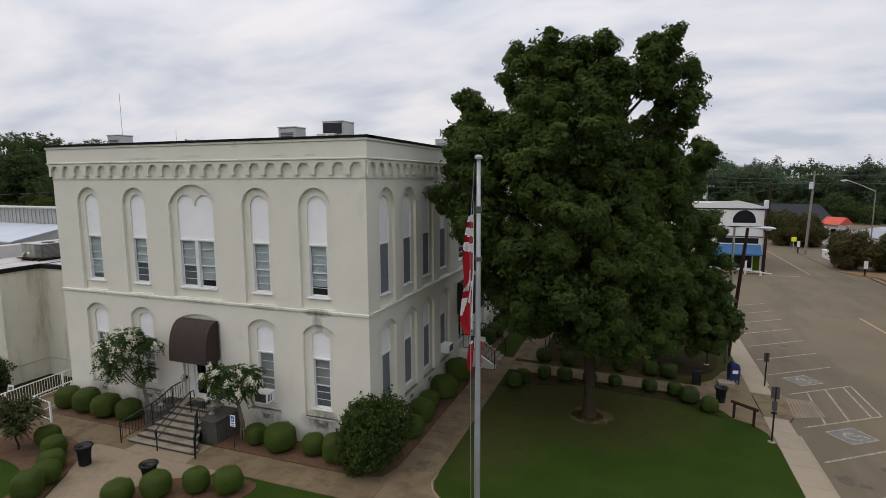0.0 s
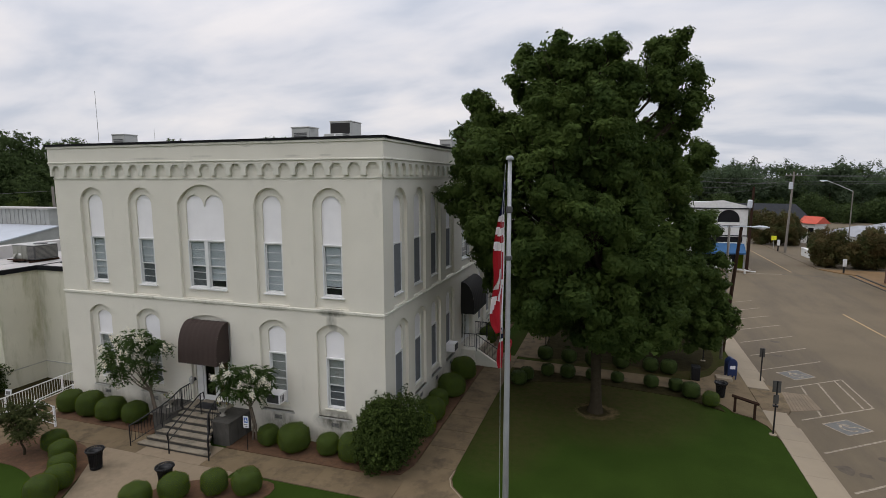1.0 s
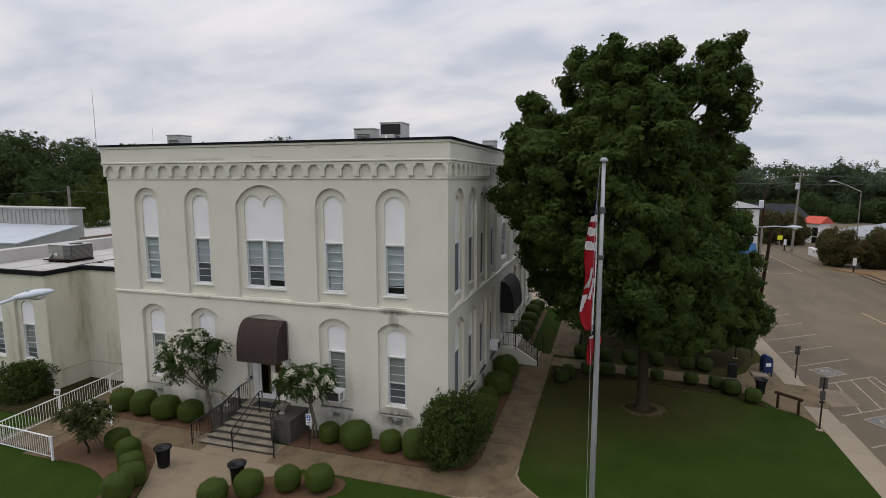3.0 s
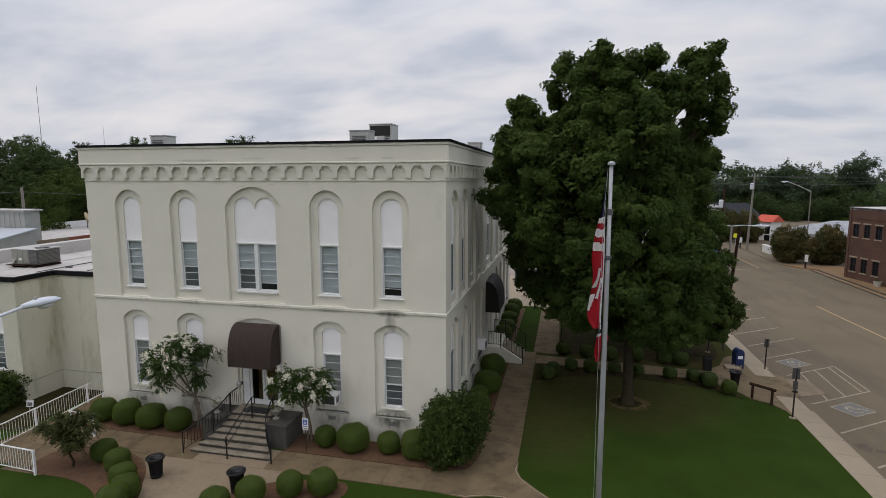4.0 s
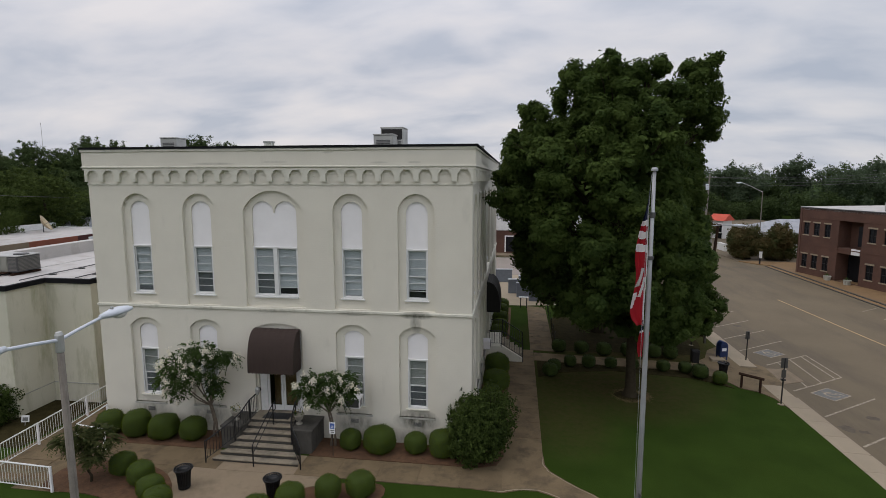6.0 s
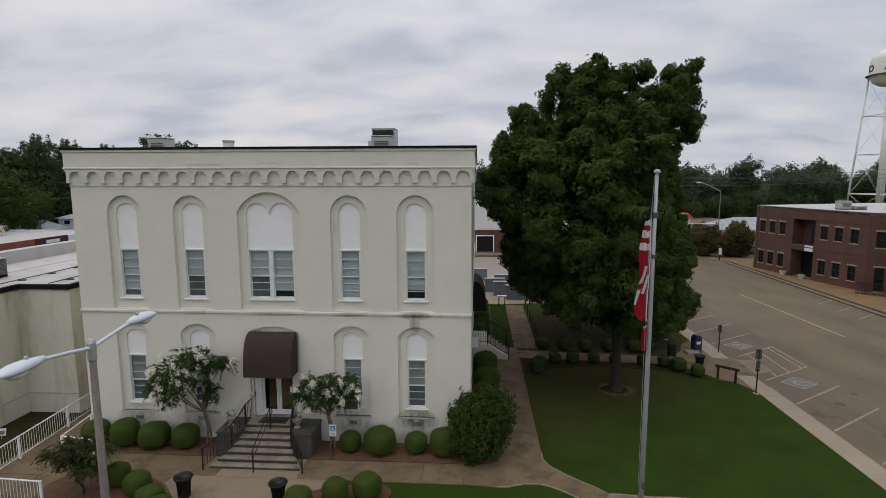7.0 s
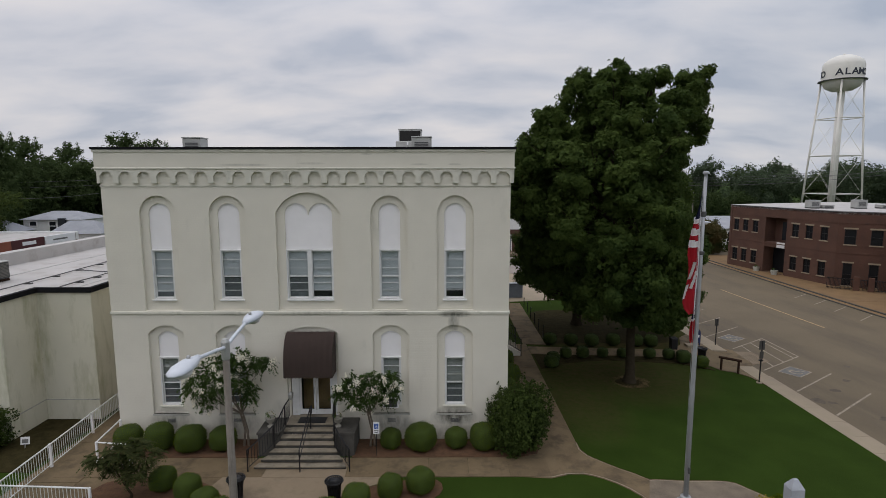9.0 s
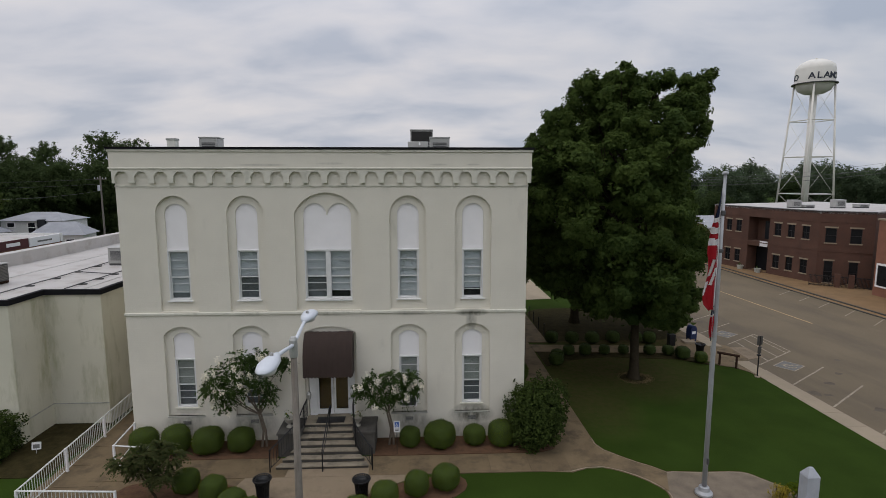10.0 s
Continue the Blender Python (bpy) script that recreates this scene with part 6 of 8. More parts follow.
crape_myrtle(-20.25, 16.95, [(-1.95, -0.3, 2.75, 0.36, 0.4, 0.28), (-1.4, -0.5, 3.35, 0.46, 0.5, 0.36), (-0.7, -0.3, 3.8, 0.5, 0.5, 0.40), (0.05, -0.4, 4.0, 0.38, 0.4, 0.32), (1.0, -0.3, 3.7, 0.22, 0.24, 0.12), (0.5, -0.3, 3.75, 0.26, 0.28, 0.18),
                             (-0.9, -0.7, 3.0, 0.6, 0.5, 0.45), (0.05, -0.6, 3.2, 0.5, 0.5, 0.42), (-1.35, -0.5, 2.25, 0.35, 0.35, 0.5), (0.35, -0.3, 2.5, 0.26, 0.3, 0.4)], "white-flowering crape myrtle against the front wall", 31, 42)
crape_myrtle(-15.0, 16.9, [(-1.15, -0.3, 2.5, 0.34, 0.36, 0.34), (-0.6, -0.4, 2.9, 0.42, 0.4, 0.32), (0.05, -0.3, 3.0, 0.40, 0.4, 0.28), (0.75, -0.2, 3.0, 0.36, 0.36, 0.24), (-0.35, -0.5, 2.3, 0.42, 0.4, 0.32), (0.4, -0.4, 2.45, 0.38, 0.36, 0.3), (0.85, -0.3, 2.5, 0.22, 0.25, 0.26)],
             "small white-flowering crape myrtle beside the steps", 32, 25)
crape_myrtle(-22.9, 13.2, [(-0.95, 0, 1.55, 0.42, 0.42, 0.22), (-0.2, -0.2, 1.85, 0.45, 0.42, 0.24), (0.6, 0.1, 1.65, 0.46, 0.42, 0.22), (0.1, 0.4, 1.75, 0.42, 0.42, 0.24), (-0.5, 0.2, 1.2, 0.32, 0.32, 0.28), (0.35, -0.2, 1.15, 0.32, 0.32, 0.28)],
             "low drooping young crape myrtle with bronze-tinged leaves", 33, 0, BRONZE, 14)


# ---- flagpole ----
def flagpole():
    f = thing("flagpole", (-3.75, 13.0, 0.0), "tall pale weathered metal flagpole", "flagpole")
    part("pole", tube(bmesh.new(), [(0, 0, -0.1), (0, 0, 4), (0, 0, 8), (0, 0, 11.2)], [0.086, 0.078, 0.064, 0.048], 14), GALV, f, smooth=True)
    part("base_collar", lathe(bmesh.new(), [(0.30, -0.02), (0.30, 0.05), (0.2, 0.12), (0.17, 0.25), (0.13, 0.27)], 18), GALV, f)
    part("truck", lathe(bmesh.new(), [(0.056, 11.2), (0.1, 11.2), (0.1, 11.25), (0.07, 11.29), (0.03, 11.30)], 12), GALV, f)
    part("collar", lathe(bmesh.new(), [(0.07, 9.85), (0.085, 9.87), (0.085, 10.0), (0.07, 10.02)], 12), METAL_DK, f)
    part("collar", lathe(bmesh.new(), [(0.08, 8.62), (0.096, 8.64), (0.096, 8.72), (0.08, 8.74)], 12), METAL_DK, f)
    part("halyard", tube(bmesh.new(), [(-0.09, -0.08, 11.1), (-0.16, -0.1, 9.8), (-0.17, -0.1, 7.0), (-0.14, -0.1, 1.2)], 0.006, 5), GALV, f)
    part("cleat", boxes((-0.03, 0.03, -0.16, -0.1, 1.15, 1.35)), METAL_DK, f)


flagpole()


def hanging_flag(name, label, z_top, drop, widths, stripes, seed, behind=()):
    """Limp cloth from the halyard; widths gives how far it spreads from the pole down its length, behind the folds past the pole."""
    fl = thing(name, Matrix.Translation((-3.86, 12.92, 0)) @ Matrix.Rotation(-0.5, 4, "Z"), label, "flag", "flags on the pole")
    n, m = 24, 84
    ph = random.Random(seed).uniform(0, 6)

    def cloth(s, t):
        q = t * (len(widths) - 1)
        i = min(int(q), len(widths) - 2)
        w = widths[i] + (widths[i + 1] - widths[i]) * (q - i)
        fold = (0.05 * math.sin(7.5 * s + ph + 2.5 * t) + 0.02 * math.sin(15 * s + 3 * t)) * (0.3 + s)
        z = z_top - drop * t - 0.07 * s * math.sin(3.1 * t) + 0.012 * math.sin(5 * s + 6 * t)
        return Vector((-0.82 * w * s - 0.012 * math.sin(9 * t) * (1 - s), fold, z))

    def back_cloth(s, t):
        t0, t1, w = behind
        q = t0 + (t1 - t0) * t
        return Vector((0.02 + (0.04 + w) * s * (0.8 + 0.25 * math.sin(11 * t)), 0.22 + 0.03 * math.sin(7 * s + 5 * t), z_top - drop * q))

    bands = {}
    for i in range(n):
        for j in range(m):
            bands.setdefault(stripes((i + 0.5) / n, (j + 0.5) / m), []).append((cloth, i, j))
            if behind and i < 6:
                bands.setdefault(stripes(0.5, behind[0] + (behind[1] - behind[0]) * (j + 0.5) / m + 0.02), []).append((back_cloth, i, j))
    for k, (nm, material) in enumerate((("red_stripe", RED), ("white_stripe", FLAGWHITE), ("blue_field", NAVY))):
        if k not in bands:
            continue
        bm = bmesh.new()
        vs = {}
        for f, i, j in bands[k]:
            q = []
            for a, b in ((i, j), (i + 1, j), (i + 1, j + 1), (i, j + 1)):
                if (f, a, b) not in vs:
                    vs[f, a, b] = bm.verts.new(f(a / (n if f is cloth else 6), b / m))
                q.append(vs[f, a, b])
            bm.faces.new(q)
        bmesh.ops.solidify(bm, geom=bm.faces[:], thickness=0.006)
        part(nm, bm, material, fl, smooth=True)
    return fl


def old_glory(s, t):
    """Blue field above, five level stripes, then gathered folds where the stripes run steeply."""
    if s < 0.10:
        return 1
    if t < 0.22:
        return 2
    for k, edge in enumerate((0.26, 0.30, 0.353, 0.393, 0.449)):
        if t < edge - 0.015 * s:
            return (k + 1) % 2
    if 0.565 < t < 0.70 and abs(s - 0.38 - (t - 0.57) * 3.6) < 0.17:
        return 1
    if 0.63 < t < 0.78 and abs(s - 0.16 - (t - 0.64) * 2.6) < 0.14:
        return 1
    if 0.755 < t < 0.87 and s > 0.74 + 1.2 * (t - 0.755):
        return 1
    return 0


hanging_flag("national_flag", "limp red and white striped flag with blue field", 10.66, 4.0, (0.03, 0.05, 0.09, 0.14, 0.20, 0.26, 0.31, 0.35, 0.38, 0.40, 0.40, 0.36, 0.33, 0.33, 0.35, 0.39, 0.43, 0.47, 0.48, 0.42, 0.22), old_glory, 3)
hanging_flag("state_flag", "limp red flag with a navy edge below the first", 6.82, 1.1, (0.08, 0.12, 0.15, 0.17, 0.16, 0.11), lambda s, t: 2 if t < 0.26 else (1 if t < 0.32 else 0), 8, (0.3, 1.0, 0.045))


def monument():
    m = thing("monument", (-0.95, 11.7, lawn_z(-0.9, 11.7)), "upright grey granite memorial pillar with pointed top", "monument")
    part("shaft", bevel(boxes((-0.22, 0.22, -0.19, 0.19, 0.25, 1.55)), 0.012, 1), STONE, m)
    part("plinth", bevel(boxes((-0.4, 0.4, -0.34, 0.34, -0.1, 0.25)), 0.02, 1), STONE, m)
    bm = bmesh.new()
    b = [bm.verts.new(v) for v in ((-0.22, -0.19, 1.552), (0.22, -0.19, 1.552), (0.22, 0.19, 1.552), (-0.22, 0.19, 1.552))]
    t = [bm.verts.new(v) for v in ((-0.07, -0.04, 1.82), (0.07, -0.04, 1.82), (0.07, 0.04, 1.82), (-0.07, 0.04, 1.82))]
    bm.faces.new(t)
    bm.faces.new(b[::-1])
    for i in range(4):
        bm.faces.new((b[i], b[(i + 1) % 4], t[(i + 1) % 4], t[i]))
    part("pointed_cap", bm, STONE, m)


monument()


# ---- street furniture ----
def cobra_head(parent, at, yaw, material=LAMPSHELL, s=1.0):
    """A long street-lamp head with a glass bowl under it."""
    m = Matrix.Translation(at) @ Matrix.Rotation(yaw, 4, "Z")
    bm = bmesh.new()
    rings = []
    for x, w, up, dn in ((-0.05, 0.05, 0.05, 0.05), (0.1, 0.10, 0.07, 0.07), (0.3, 0.15, 0.10, 0.08), (0.55, 0.17, 0.10, 0.07), (0.75, 0.13, 0.06, 0.05), (0.85, 0.05, 0.02, 0.02)):
        rings.append([bm.verts.new(m @ Vector((x * s, w * s * math.cos(a), (up if math.sin(a) > 0 else dn) * s * math.sin(a)))) for a in (2 * math.pi * k / 12 for k in range(12))])
    for a, b in zip(rings, rings[1:]):
        for k in range(12):
            bm.faces.new((a[k], a[(k + 1) % 12], b[(k + 1) % 12], b[k]))
    bm.faces.new(rings[0])
    bm.faces.new(rings[-1])
    head = part("lamp_head", bm, material, parent, smooth=True)
    bm = bmesh.new()
    bmesh.ops.create_uvsphere(bm, u_segments=14, v_segments=8, radius=0.14 * s, matrix=m @ Matrix.Translation((0.48 * s, 0, -0.06 * s)) @ Matrix.Diagonal((1.3, 0.95, 0.7, 1)))
    part("bowl", bm, FLAGWHITE, head, "cloudy glass bowl", smooth=True)
    part("photocell", lathe(bmesh.new(), [(0.032 * s, 0), (0.032 * s, 0.04 * s), (0.025 * s, 0.055 * s)], 8, m @ Vector((0.28 * s, 0, 0.09 * s))), METAL, head)
    return head


def twin_lamp():
    l = thing("street_lamp", (-16.13, 5.53, 0), "tall pale pole lamp with two arms over the walk", "street lamp")
    part("pole", tube(bmesh.new(), [(0, 0, -0.1), (0, 0, 4), (0, 0, 8.05)], [0.098, 0.078, 0.06], 12), LAMPPOLE, l, smooth=True)
    part("top_sleeve", lathe(bmesh.new(), [(0.07, 7.75), (0.078, 7.78), (0.078, 8.08), (0.05, 8.14)], 12), METAL, l)
    for s in (-1, 1):
        part("arm", tube(bmesh.new(), [(0, 0, 7.98), (-0.01, s * 0.5, 8.06), (-0.02, s * 1.1, 8.14)], 0.035, 8), LAMPSHELL, l)
        cobra_head(l, (-0.02, s * 1.1, 8.15), math.pi / 2 * s)
    return l


twin_lamp()


def kerb_lamp():
    l = thing("street_lamp", (5.42, 35.0, -0.4), "grey steel street lamp with arms at the kerb", "street lamp")
    part("pole", tube(bmesh.new(), [(0, 0, -0.1), (0, 0, 8.25)], [0.09, 0.065], 10), GREYPOLE, l, smooth=True)
    for s in (-1, 1):
        part("arm", tube(bmesh.new(), [(0, 0, 8.2), (s * 0.6, -0.1 * s, 8.28), (s * 1.2, -0.2 * s, 8.27)], 0.035, 6), LAMPSHELL, l)
        cobra_head(l, (s * 1.2, -0.2 * s, 8.26), -0.17 + (math.pi if s < 0 else 0))


kerb_lamp()
part("pole", tube(bmesh.new(), [(-0.62, 0.1, -0.5), (0, 0, 8.1)], [0.13, 0.09], 10), RAILWOOD, thing("utility_pole", (6.38, 36.6, -0.4), "dark leaning wooden utility pole at the kerb", "utility pole"))


def mailbox():
    m = thing("mailbox", pose(5.3, 31.5, -0.36, 0, 0, 12) @ Matrix.Diagonal((0.82, 0.85, 0.95, 1)), "blue round-topped street mailbox", "mailbox")
    prof = [(-0.3, 0.28), (0.3, 0.28), (0.3, 0.95)] + [(0.3 * math.cos(a), 0.95 + 0.32 * math.sin(a)) for a in (math.pi * k / 12 for k in range(1, 12))] + [(-0.3, 0.95)]
    part("body", prism(bmesh.new(), prof, lambda u, d, z: (u, d, z), -0.28, 0.28), MAILBLUE, m)
    for x in (-0.25, 0.25):
        for y in (-0.23, 0.23):
            part("leg", boxes((x - 0.04, x + 0.04, y - 0.03, y + 0.03, 0, 0.28)), MAILBLUE, m)
    part("label_plate", boxes((-0.17, 0.17, -0.288, -0.281, 0.66, 0.86)), SIGNWHITE, m, "plain white label")
    part("chute", bevel(boxes((-0.22, 0.22, -0.31, -0.281, 0.98, 1.12)), 0.01, 1), MAILBLUE, m)
    p = thing("mailbox_pad", (4.9, 31.1, -0.36), "low pale concrete block beside the mailbox", "concrete block")
    part("block", bevel(boxes((-0.4, 0.4, -0.3, 0.3, -0.05, 0.22)), 0.02, 1), CONCRETE_LT, p)


mailbox()


def post_sign(x, y, z, h, w, ph, label, lower=False):
    s = thing("parking_sign", (x, y, z), label, "sign", "parking signs")
    part("post", tube(bmesh.new(), [(0, 0, -0.05), (0.02, 0, h)], 0.035, 8), BLACK, s)
    part("panel", bevel(boxes((-w / 2, w / 2, -0.02, 0.0, h - ph, h)), 0.006, 1), SIGNGREY, s)
    if lower:
        part("lower_panel", bevel(boxes((-0.1, 0.1, -0.05, 0.0, h - ph - 0.5, h - ph - 0.1)), 0.006, 1), SIGNGREY, s)
        part("clamp", boxes((-0.1, 0.1, -0.07, 0.05, h - ph - 0.65, h - ph - 0.57)), BLACK, s)
    part("footing", lathe(bmesh.new(), [(0.16, -0.02), (0.15, 0.03), (0.05, 0.05)], 10), CONCRETE_LT, s)
    return s


post_sign(5.76, 24.75, -0.37, 2.45, 0.32, 0.52, "dark-backed parking sign on a post at the lawn edge", True)
post_sign(6.85, 31.75, -0.44, 1.9, 0.26, 0.5, "small dark-backed sign on a post at the kerb")
post_sign(4.3, 34.2, -0.34, 1.5, 0.12, 0.3, "slim dark marker post on the lawn edge")


def timber_rail():
    r = thing("timber_rail", (0, 0, 0), "dark weathered timber barrier rail on the lawn edge", "barrier")
    for x, y in ((4.62, 26.7), (5.33, 26.12)):
        part("post", bevel(boxes((x - 0.05, x + 0.05, y - 0.05, y + 0.05, -0.5, 0.40)), 0.01, 1), RAILWOOD, r)
    bm = bmesh.new()
    tube(bm, [(4.5, 26.8, 0.44), (5.45, 26.02, 0.44)], 0.075, 4)
    part("beam", bm, RAILWOOD, r)


timber_rail()
for k in range(6):
    w = thing("walk_post", (-4.98, 32.4 + 1.75 * k, lawn_z(-5, 34)), "slim dark iron post beside the shaded walk", "post", "posts beside the walk")
    part("post", tube(bmesh.new(), [(0, 0, -0.1), (0, 0, 0.8)], 0.03, 6), BLACK, w)
    part("cap", lathe(bmesh.new(), [(0.03, 0.8), (0.045, 0.82), (0.045, 0.86), (0.015, 0.9)], 8), BLACK, w)
b = thing("waste_bin", Matrix.Translation((3.4, 30.55, -0.3)) @ Matrix.Diagonal((0.6, 0.6, 0.72, 1)), "dark square waste bin by the hedge", "litter bin")
part("body", bevel(boxes((-0.35, 0.35, -0.35, 0.35, 0.0, 1.0)), 0.03, 1), BLACK, b)
part("lid", bevel(boxes((-0.38, 0.38, -0.38, 0.38, 1.0, 1.12)), 0.03, 1), BLACK, b)


# ---- roof plant ----
def roof_unit(x, y, z, w, d, h, label, dark=False):
    u = thing("roof_unit", (x, y, z), label, "air conditioner", "rooftop units")
    part("casing", bevel(boxes((-w / 2, w / 2, -d / 2, d / 2, 0.12, h)), 0.02, 1), METAL, u)
    part("skid", boxes((-w / 2 + 0.05, w / 2 - 0.05, -d / 2, d / 2, 0, 0.12)), METAL_DK, u)
    a, b = (0.15, 0.85) if not dark else (0.08, 0.92)
    if dark:
        part("fan_panel", boxes((-w / 2 + 0.05, w / 2 - 0.05, -d / 2 - 0.015, -d / 2 - 0.002, h * 0.70, h * 0.97)), AWNDARK, u, "dark mesh panel of the upper section")
        part("plenum", bevel(boxes((-w / 2 - 0.12, w / 2 - 0.25, -d / 2 - 0.35, -d / 2 - 0.02, 0.12, h * 0.68)), 0.02, 1), METAL, u)
        part("service_label", boxes((-0.14, -0.06, -d / 2 - 0.356, -d / 2 - 0.351, h * 0.58, h * 0.66)), SIGNWHITE, u)
    part("grille", boxes(*[(-w / 2 + w * a, -w / 2 + w * b, -d / 2 - 0.012, -d / 2 - 0.002, h * 0.3 + (h * 0.55) * k / 9, h * 0.3 + (h * 0.55) * (k + 0.6) / 9) for k in range(9)]), METAL_DK, u, "dark louvred grille")
    part("lid", bevel(boxes((-w / 2 - 0.02, w / 2 + 0.02, -d / 2 - 0.02, d / 2 + 0.02, h, h + 0.05)), 0.01, 1), METAL, u)
    return u


roof_unit(-13.65, 23.0, 11.65, 1.1, 1.1, 1.75, "large grey louvred rooftop air conditioner", True)
roof_unit(-12.93, 18.25, 11.65, 0.8, 0.7, 1.05, "pale rooftop ventilator box behind the parapet")
roof_unit(-22.22, 18.3, 11.65, 0.74, 0.7, 1.03, "pale rooftop ventilator box behind the parapet")
roof_unit(-9.9, 27.5, 11.65, 0.7, 0.7, 1.12, "small rooftop vent at the parapet")
tower = thing("far_tower", (-98.7, 186.9, -0.6), "pale boxy tower far behind the courthouse", "tower")
part("shaft", boxes((-1.4, 1.4, -1.4, 1.4, 0, 24.7)), TANK, tower)
part("cap", boxes((-1.6, 1.6, -1.6, 1.6, 24.7, 25.3)), METAL, tower)


# ---- wing ----
def wing():
    w = thing("courthouse_wing", (0, 0, 0), "single-storey cream plastered wing with white flat roof", "building")
    def wmap(u, d, z):
        return (u, 17.5 - d, z)
    wu = (-31.9, -34.2, -36.5, -38.7)
    bm = bmesh.new()
    outer = [(-40.2, -0.3), (-30.35, -0.3), (-30.35, 6.0), (-40.2, 6.0)]
    prism(bm, outer, wmap, 0, -0.13, [arch(u, 0.72, 1.2, 4.3, 4.95) for u in wu], back=False)
    prism(bm, [(-40.0, -0.3), (-30.5, -0.3), (-30.5, 6.0), (-40.0, 6.0)], wmap, -0.131, -0.45, [arch(u, 0.45, 1.5, 4.2, 4.62) for u in wu], back=False)
    part("wall_front", bm, WING, w)
    part("wall_return", boxes((-30.85, -30.35, 17.635, 19.55, -0.3, 6.0)), WING, w)
    part("wall_recess", boxes((-30.349, -27.9, 19.55, 20.0, -0.3, 6.0)), WING, w)
    part("wall_gap", boxes((-28.4, -27.9, 20.001, 44.0, -0.3, 6.0)), WING, w)
    part("plinth_line", boxes((-30.36, -30.33, 17.5, 19.53, 0.95, 1.0), (-30.33, -27.9, 19.52, 19.56, 0.95, 1.0)), STAINED, w)
    for u in wu:
        part("arch_panel", prism(bmesh.new(), arch(u, 0.45, 3.4, 4.2, 4.62), wmap, -0.2, -0.27), WHITE, w)
        window(wmap, u, 1.5, 3.4, 0.45, 0.3, parent=w)
    cap = [(-40.2, 17.42), (-30.27, 17.42), (-30.27, 19.47), (-27.82, 19.47), (-27.82, 44), (-28.02, 44), (-28.02, 19.67), (-30.47, 19.67), (-30.47, 17.62), (-40.2, 17.62)]
    part("roof_edge", prism(bmesh.new(), cap, lambda u, d, z: (u, z, d), 6.22, 6.0), TARCAP, w, "black metal roof edge")
    part("flat_roof", prism(bmesh.new(), [(-39.8, 17.7), (-30.6, 17.7), (-30.6, 19.8), (-28.1, 19.8), (-28.1, 44), (-39.8, 44)], lambda u, d, z: (u, z, d), 5.6, 5.48), ROOFWHITE, w, "stained white roof membrane")
    part("west_parapet", boxes((-40.2, -39.4, 17.81, 43.59, -0.3, 6.4)), ROOFWHITE, w, "white roof upstand")
    part("north_parapet", boxes((-40.2, -28.21, 43.6, 44.0, -0.3, 6.25)), WHITE_OLD, w, "white roof upstand")
    for x in (-30.6, -36.6):
        part("seam", boxes((x, x + 0.07, 20.2, 43.5, 5.6, 5.62)), METAL, w, "lapped roof seam")
    # gas lines on sleepers
    for x, y0, y1, bow in ((-33.7, 21.4, 38.0, -0.9), (-31.3, 22.4, 34.0, 0.15)):
        pts = [(x + bow * (k / 8) ** 2, y0 + (y1 - y0) * k / 8, 5.68 + 0.015 * (k % 2)) for k in range(9)]
        pipe = part("pipe", tube(bmesh.new(), pts, 0.03, 6), METAL_DK, w)
        for px, py, pz in pts[1:]:
            part("sleeper", boxes((px - 0.2, px + 0.2, py - 0.08, py + 0.08, 5.6, 5.67)), METAL_DK, pipe)
    part("pipe", tube(bmesh.new(), [(-33.8, 27.4, 5.69), (-32.4, 26.9, 5.69), (-31.3, 26.6, 5.69)], 0.03, 6), METAL_DK, w)
    return w


wing()


def packaged_unit(x, y, z):
    """A packaged air conditioner: panelled blower half, louvred coil half, lid with fan, on timber bearers."""
    u = thing("roof_unit", (x, y, z), "grey-green packaged air conditioner on timber bearers", "air conditioner", "rooftop units")
    skin = mat("grey_green_enamel", (0.235, 0.235, 0.20), 0.55, 0.1, 2, 40, 0.05, stain=((0.12, 0.11, 0.09), 3, (1, 1, 0.5), 0.52, 0.5))
    for bx in (-0.7, 0.7):
        part("bearer", boxes((bx - 0.1, bx + 0.1, -0.9, 0.9, 0.0, 0.12)), RAILWOOD, u)
    part("pallet", boxes((-1.15, 0.35, -1.0, -0.5, 0.121, 0.17)), RAILWOOD, u, "dark plank base")
    part("casing", bevel(boxes((-0.95, 0.32, -0.75, 0.75, 0.171, 1.05)), 0.02, 1), skin, u)
    part("coil_section", bevel(boxes((0.33, 0.95, -0.75, 0.75, 0.171, 1.05)), 0.02, 1), METAL_DK, u, "dark coil section")
    part("coil_louvre", boxes(*[(0.40, 0.90, -0.775, -0.752, 0.26 + 0.075 * k, 0.30 + 0.075 * k) for k in range(10)], *[(0.952, 0.975, -0.68, 0.68, 0.26 + 0.075 * k, 0.30 + 0.075 * k) for k in range(10)]), METAL_MID, u)
    for x0, x1 in ((-0.90, -0.52), (-0.49, -0.10), (-0.07, 0.29)):
        part("access_panel", bevel(boxes((x0, x1, -0.77, -0.751, 0.24, 1.0)), 0.008, 1), skin, u)
    part("rating_label", boxes((-0.42, -0.2, -0.776, -0.7702, 0.42, 0.55)), WHITE_OLD, u)
    part("hood", prism(bmesh.new(), [(-0.77, 0.30), (-0.95, 0.30), (-0.77, 0.52)], lambda d, q, h: (q, d, h), -0.86, -0.6), skin, u)
    part("lid", bevel(boxes((-0.98, 0.98, -0.78, 0.78, 1.05, 1.10)), 0.01, 1), METAL, u)
    part("fan_guard", lathe(bmesh.new(), [(0.36, 1.10), (0.38, 1.15), (0.3, 1.16), (0.1, 1.17)], 18, (0.5, 0, 0)), METAL_DK, u)
    return u


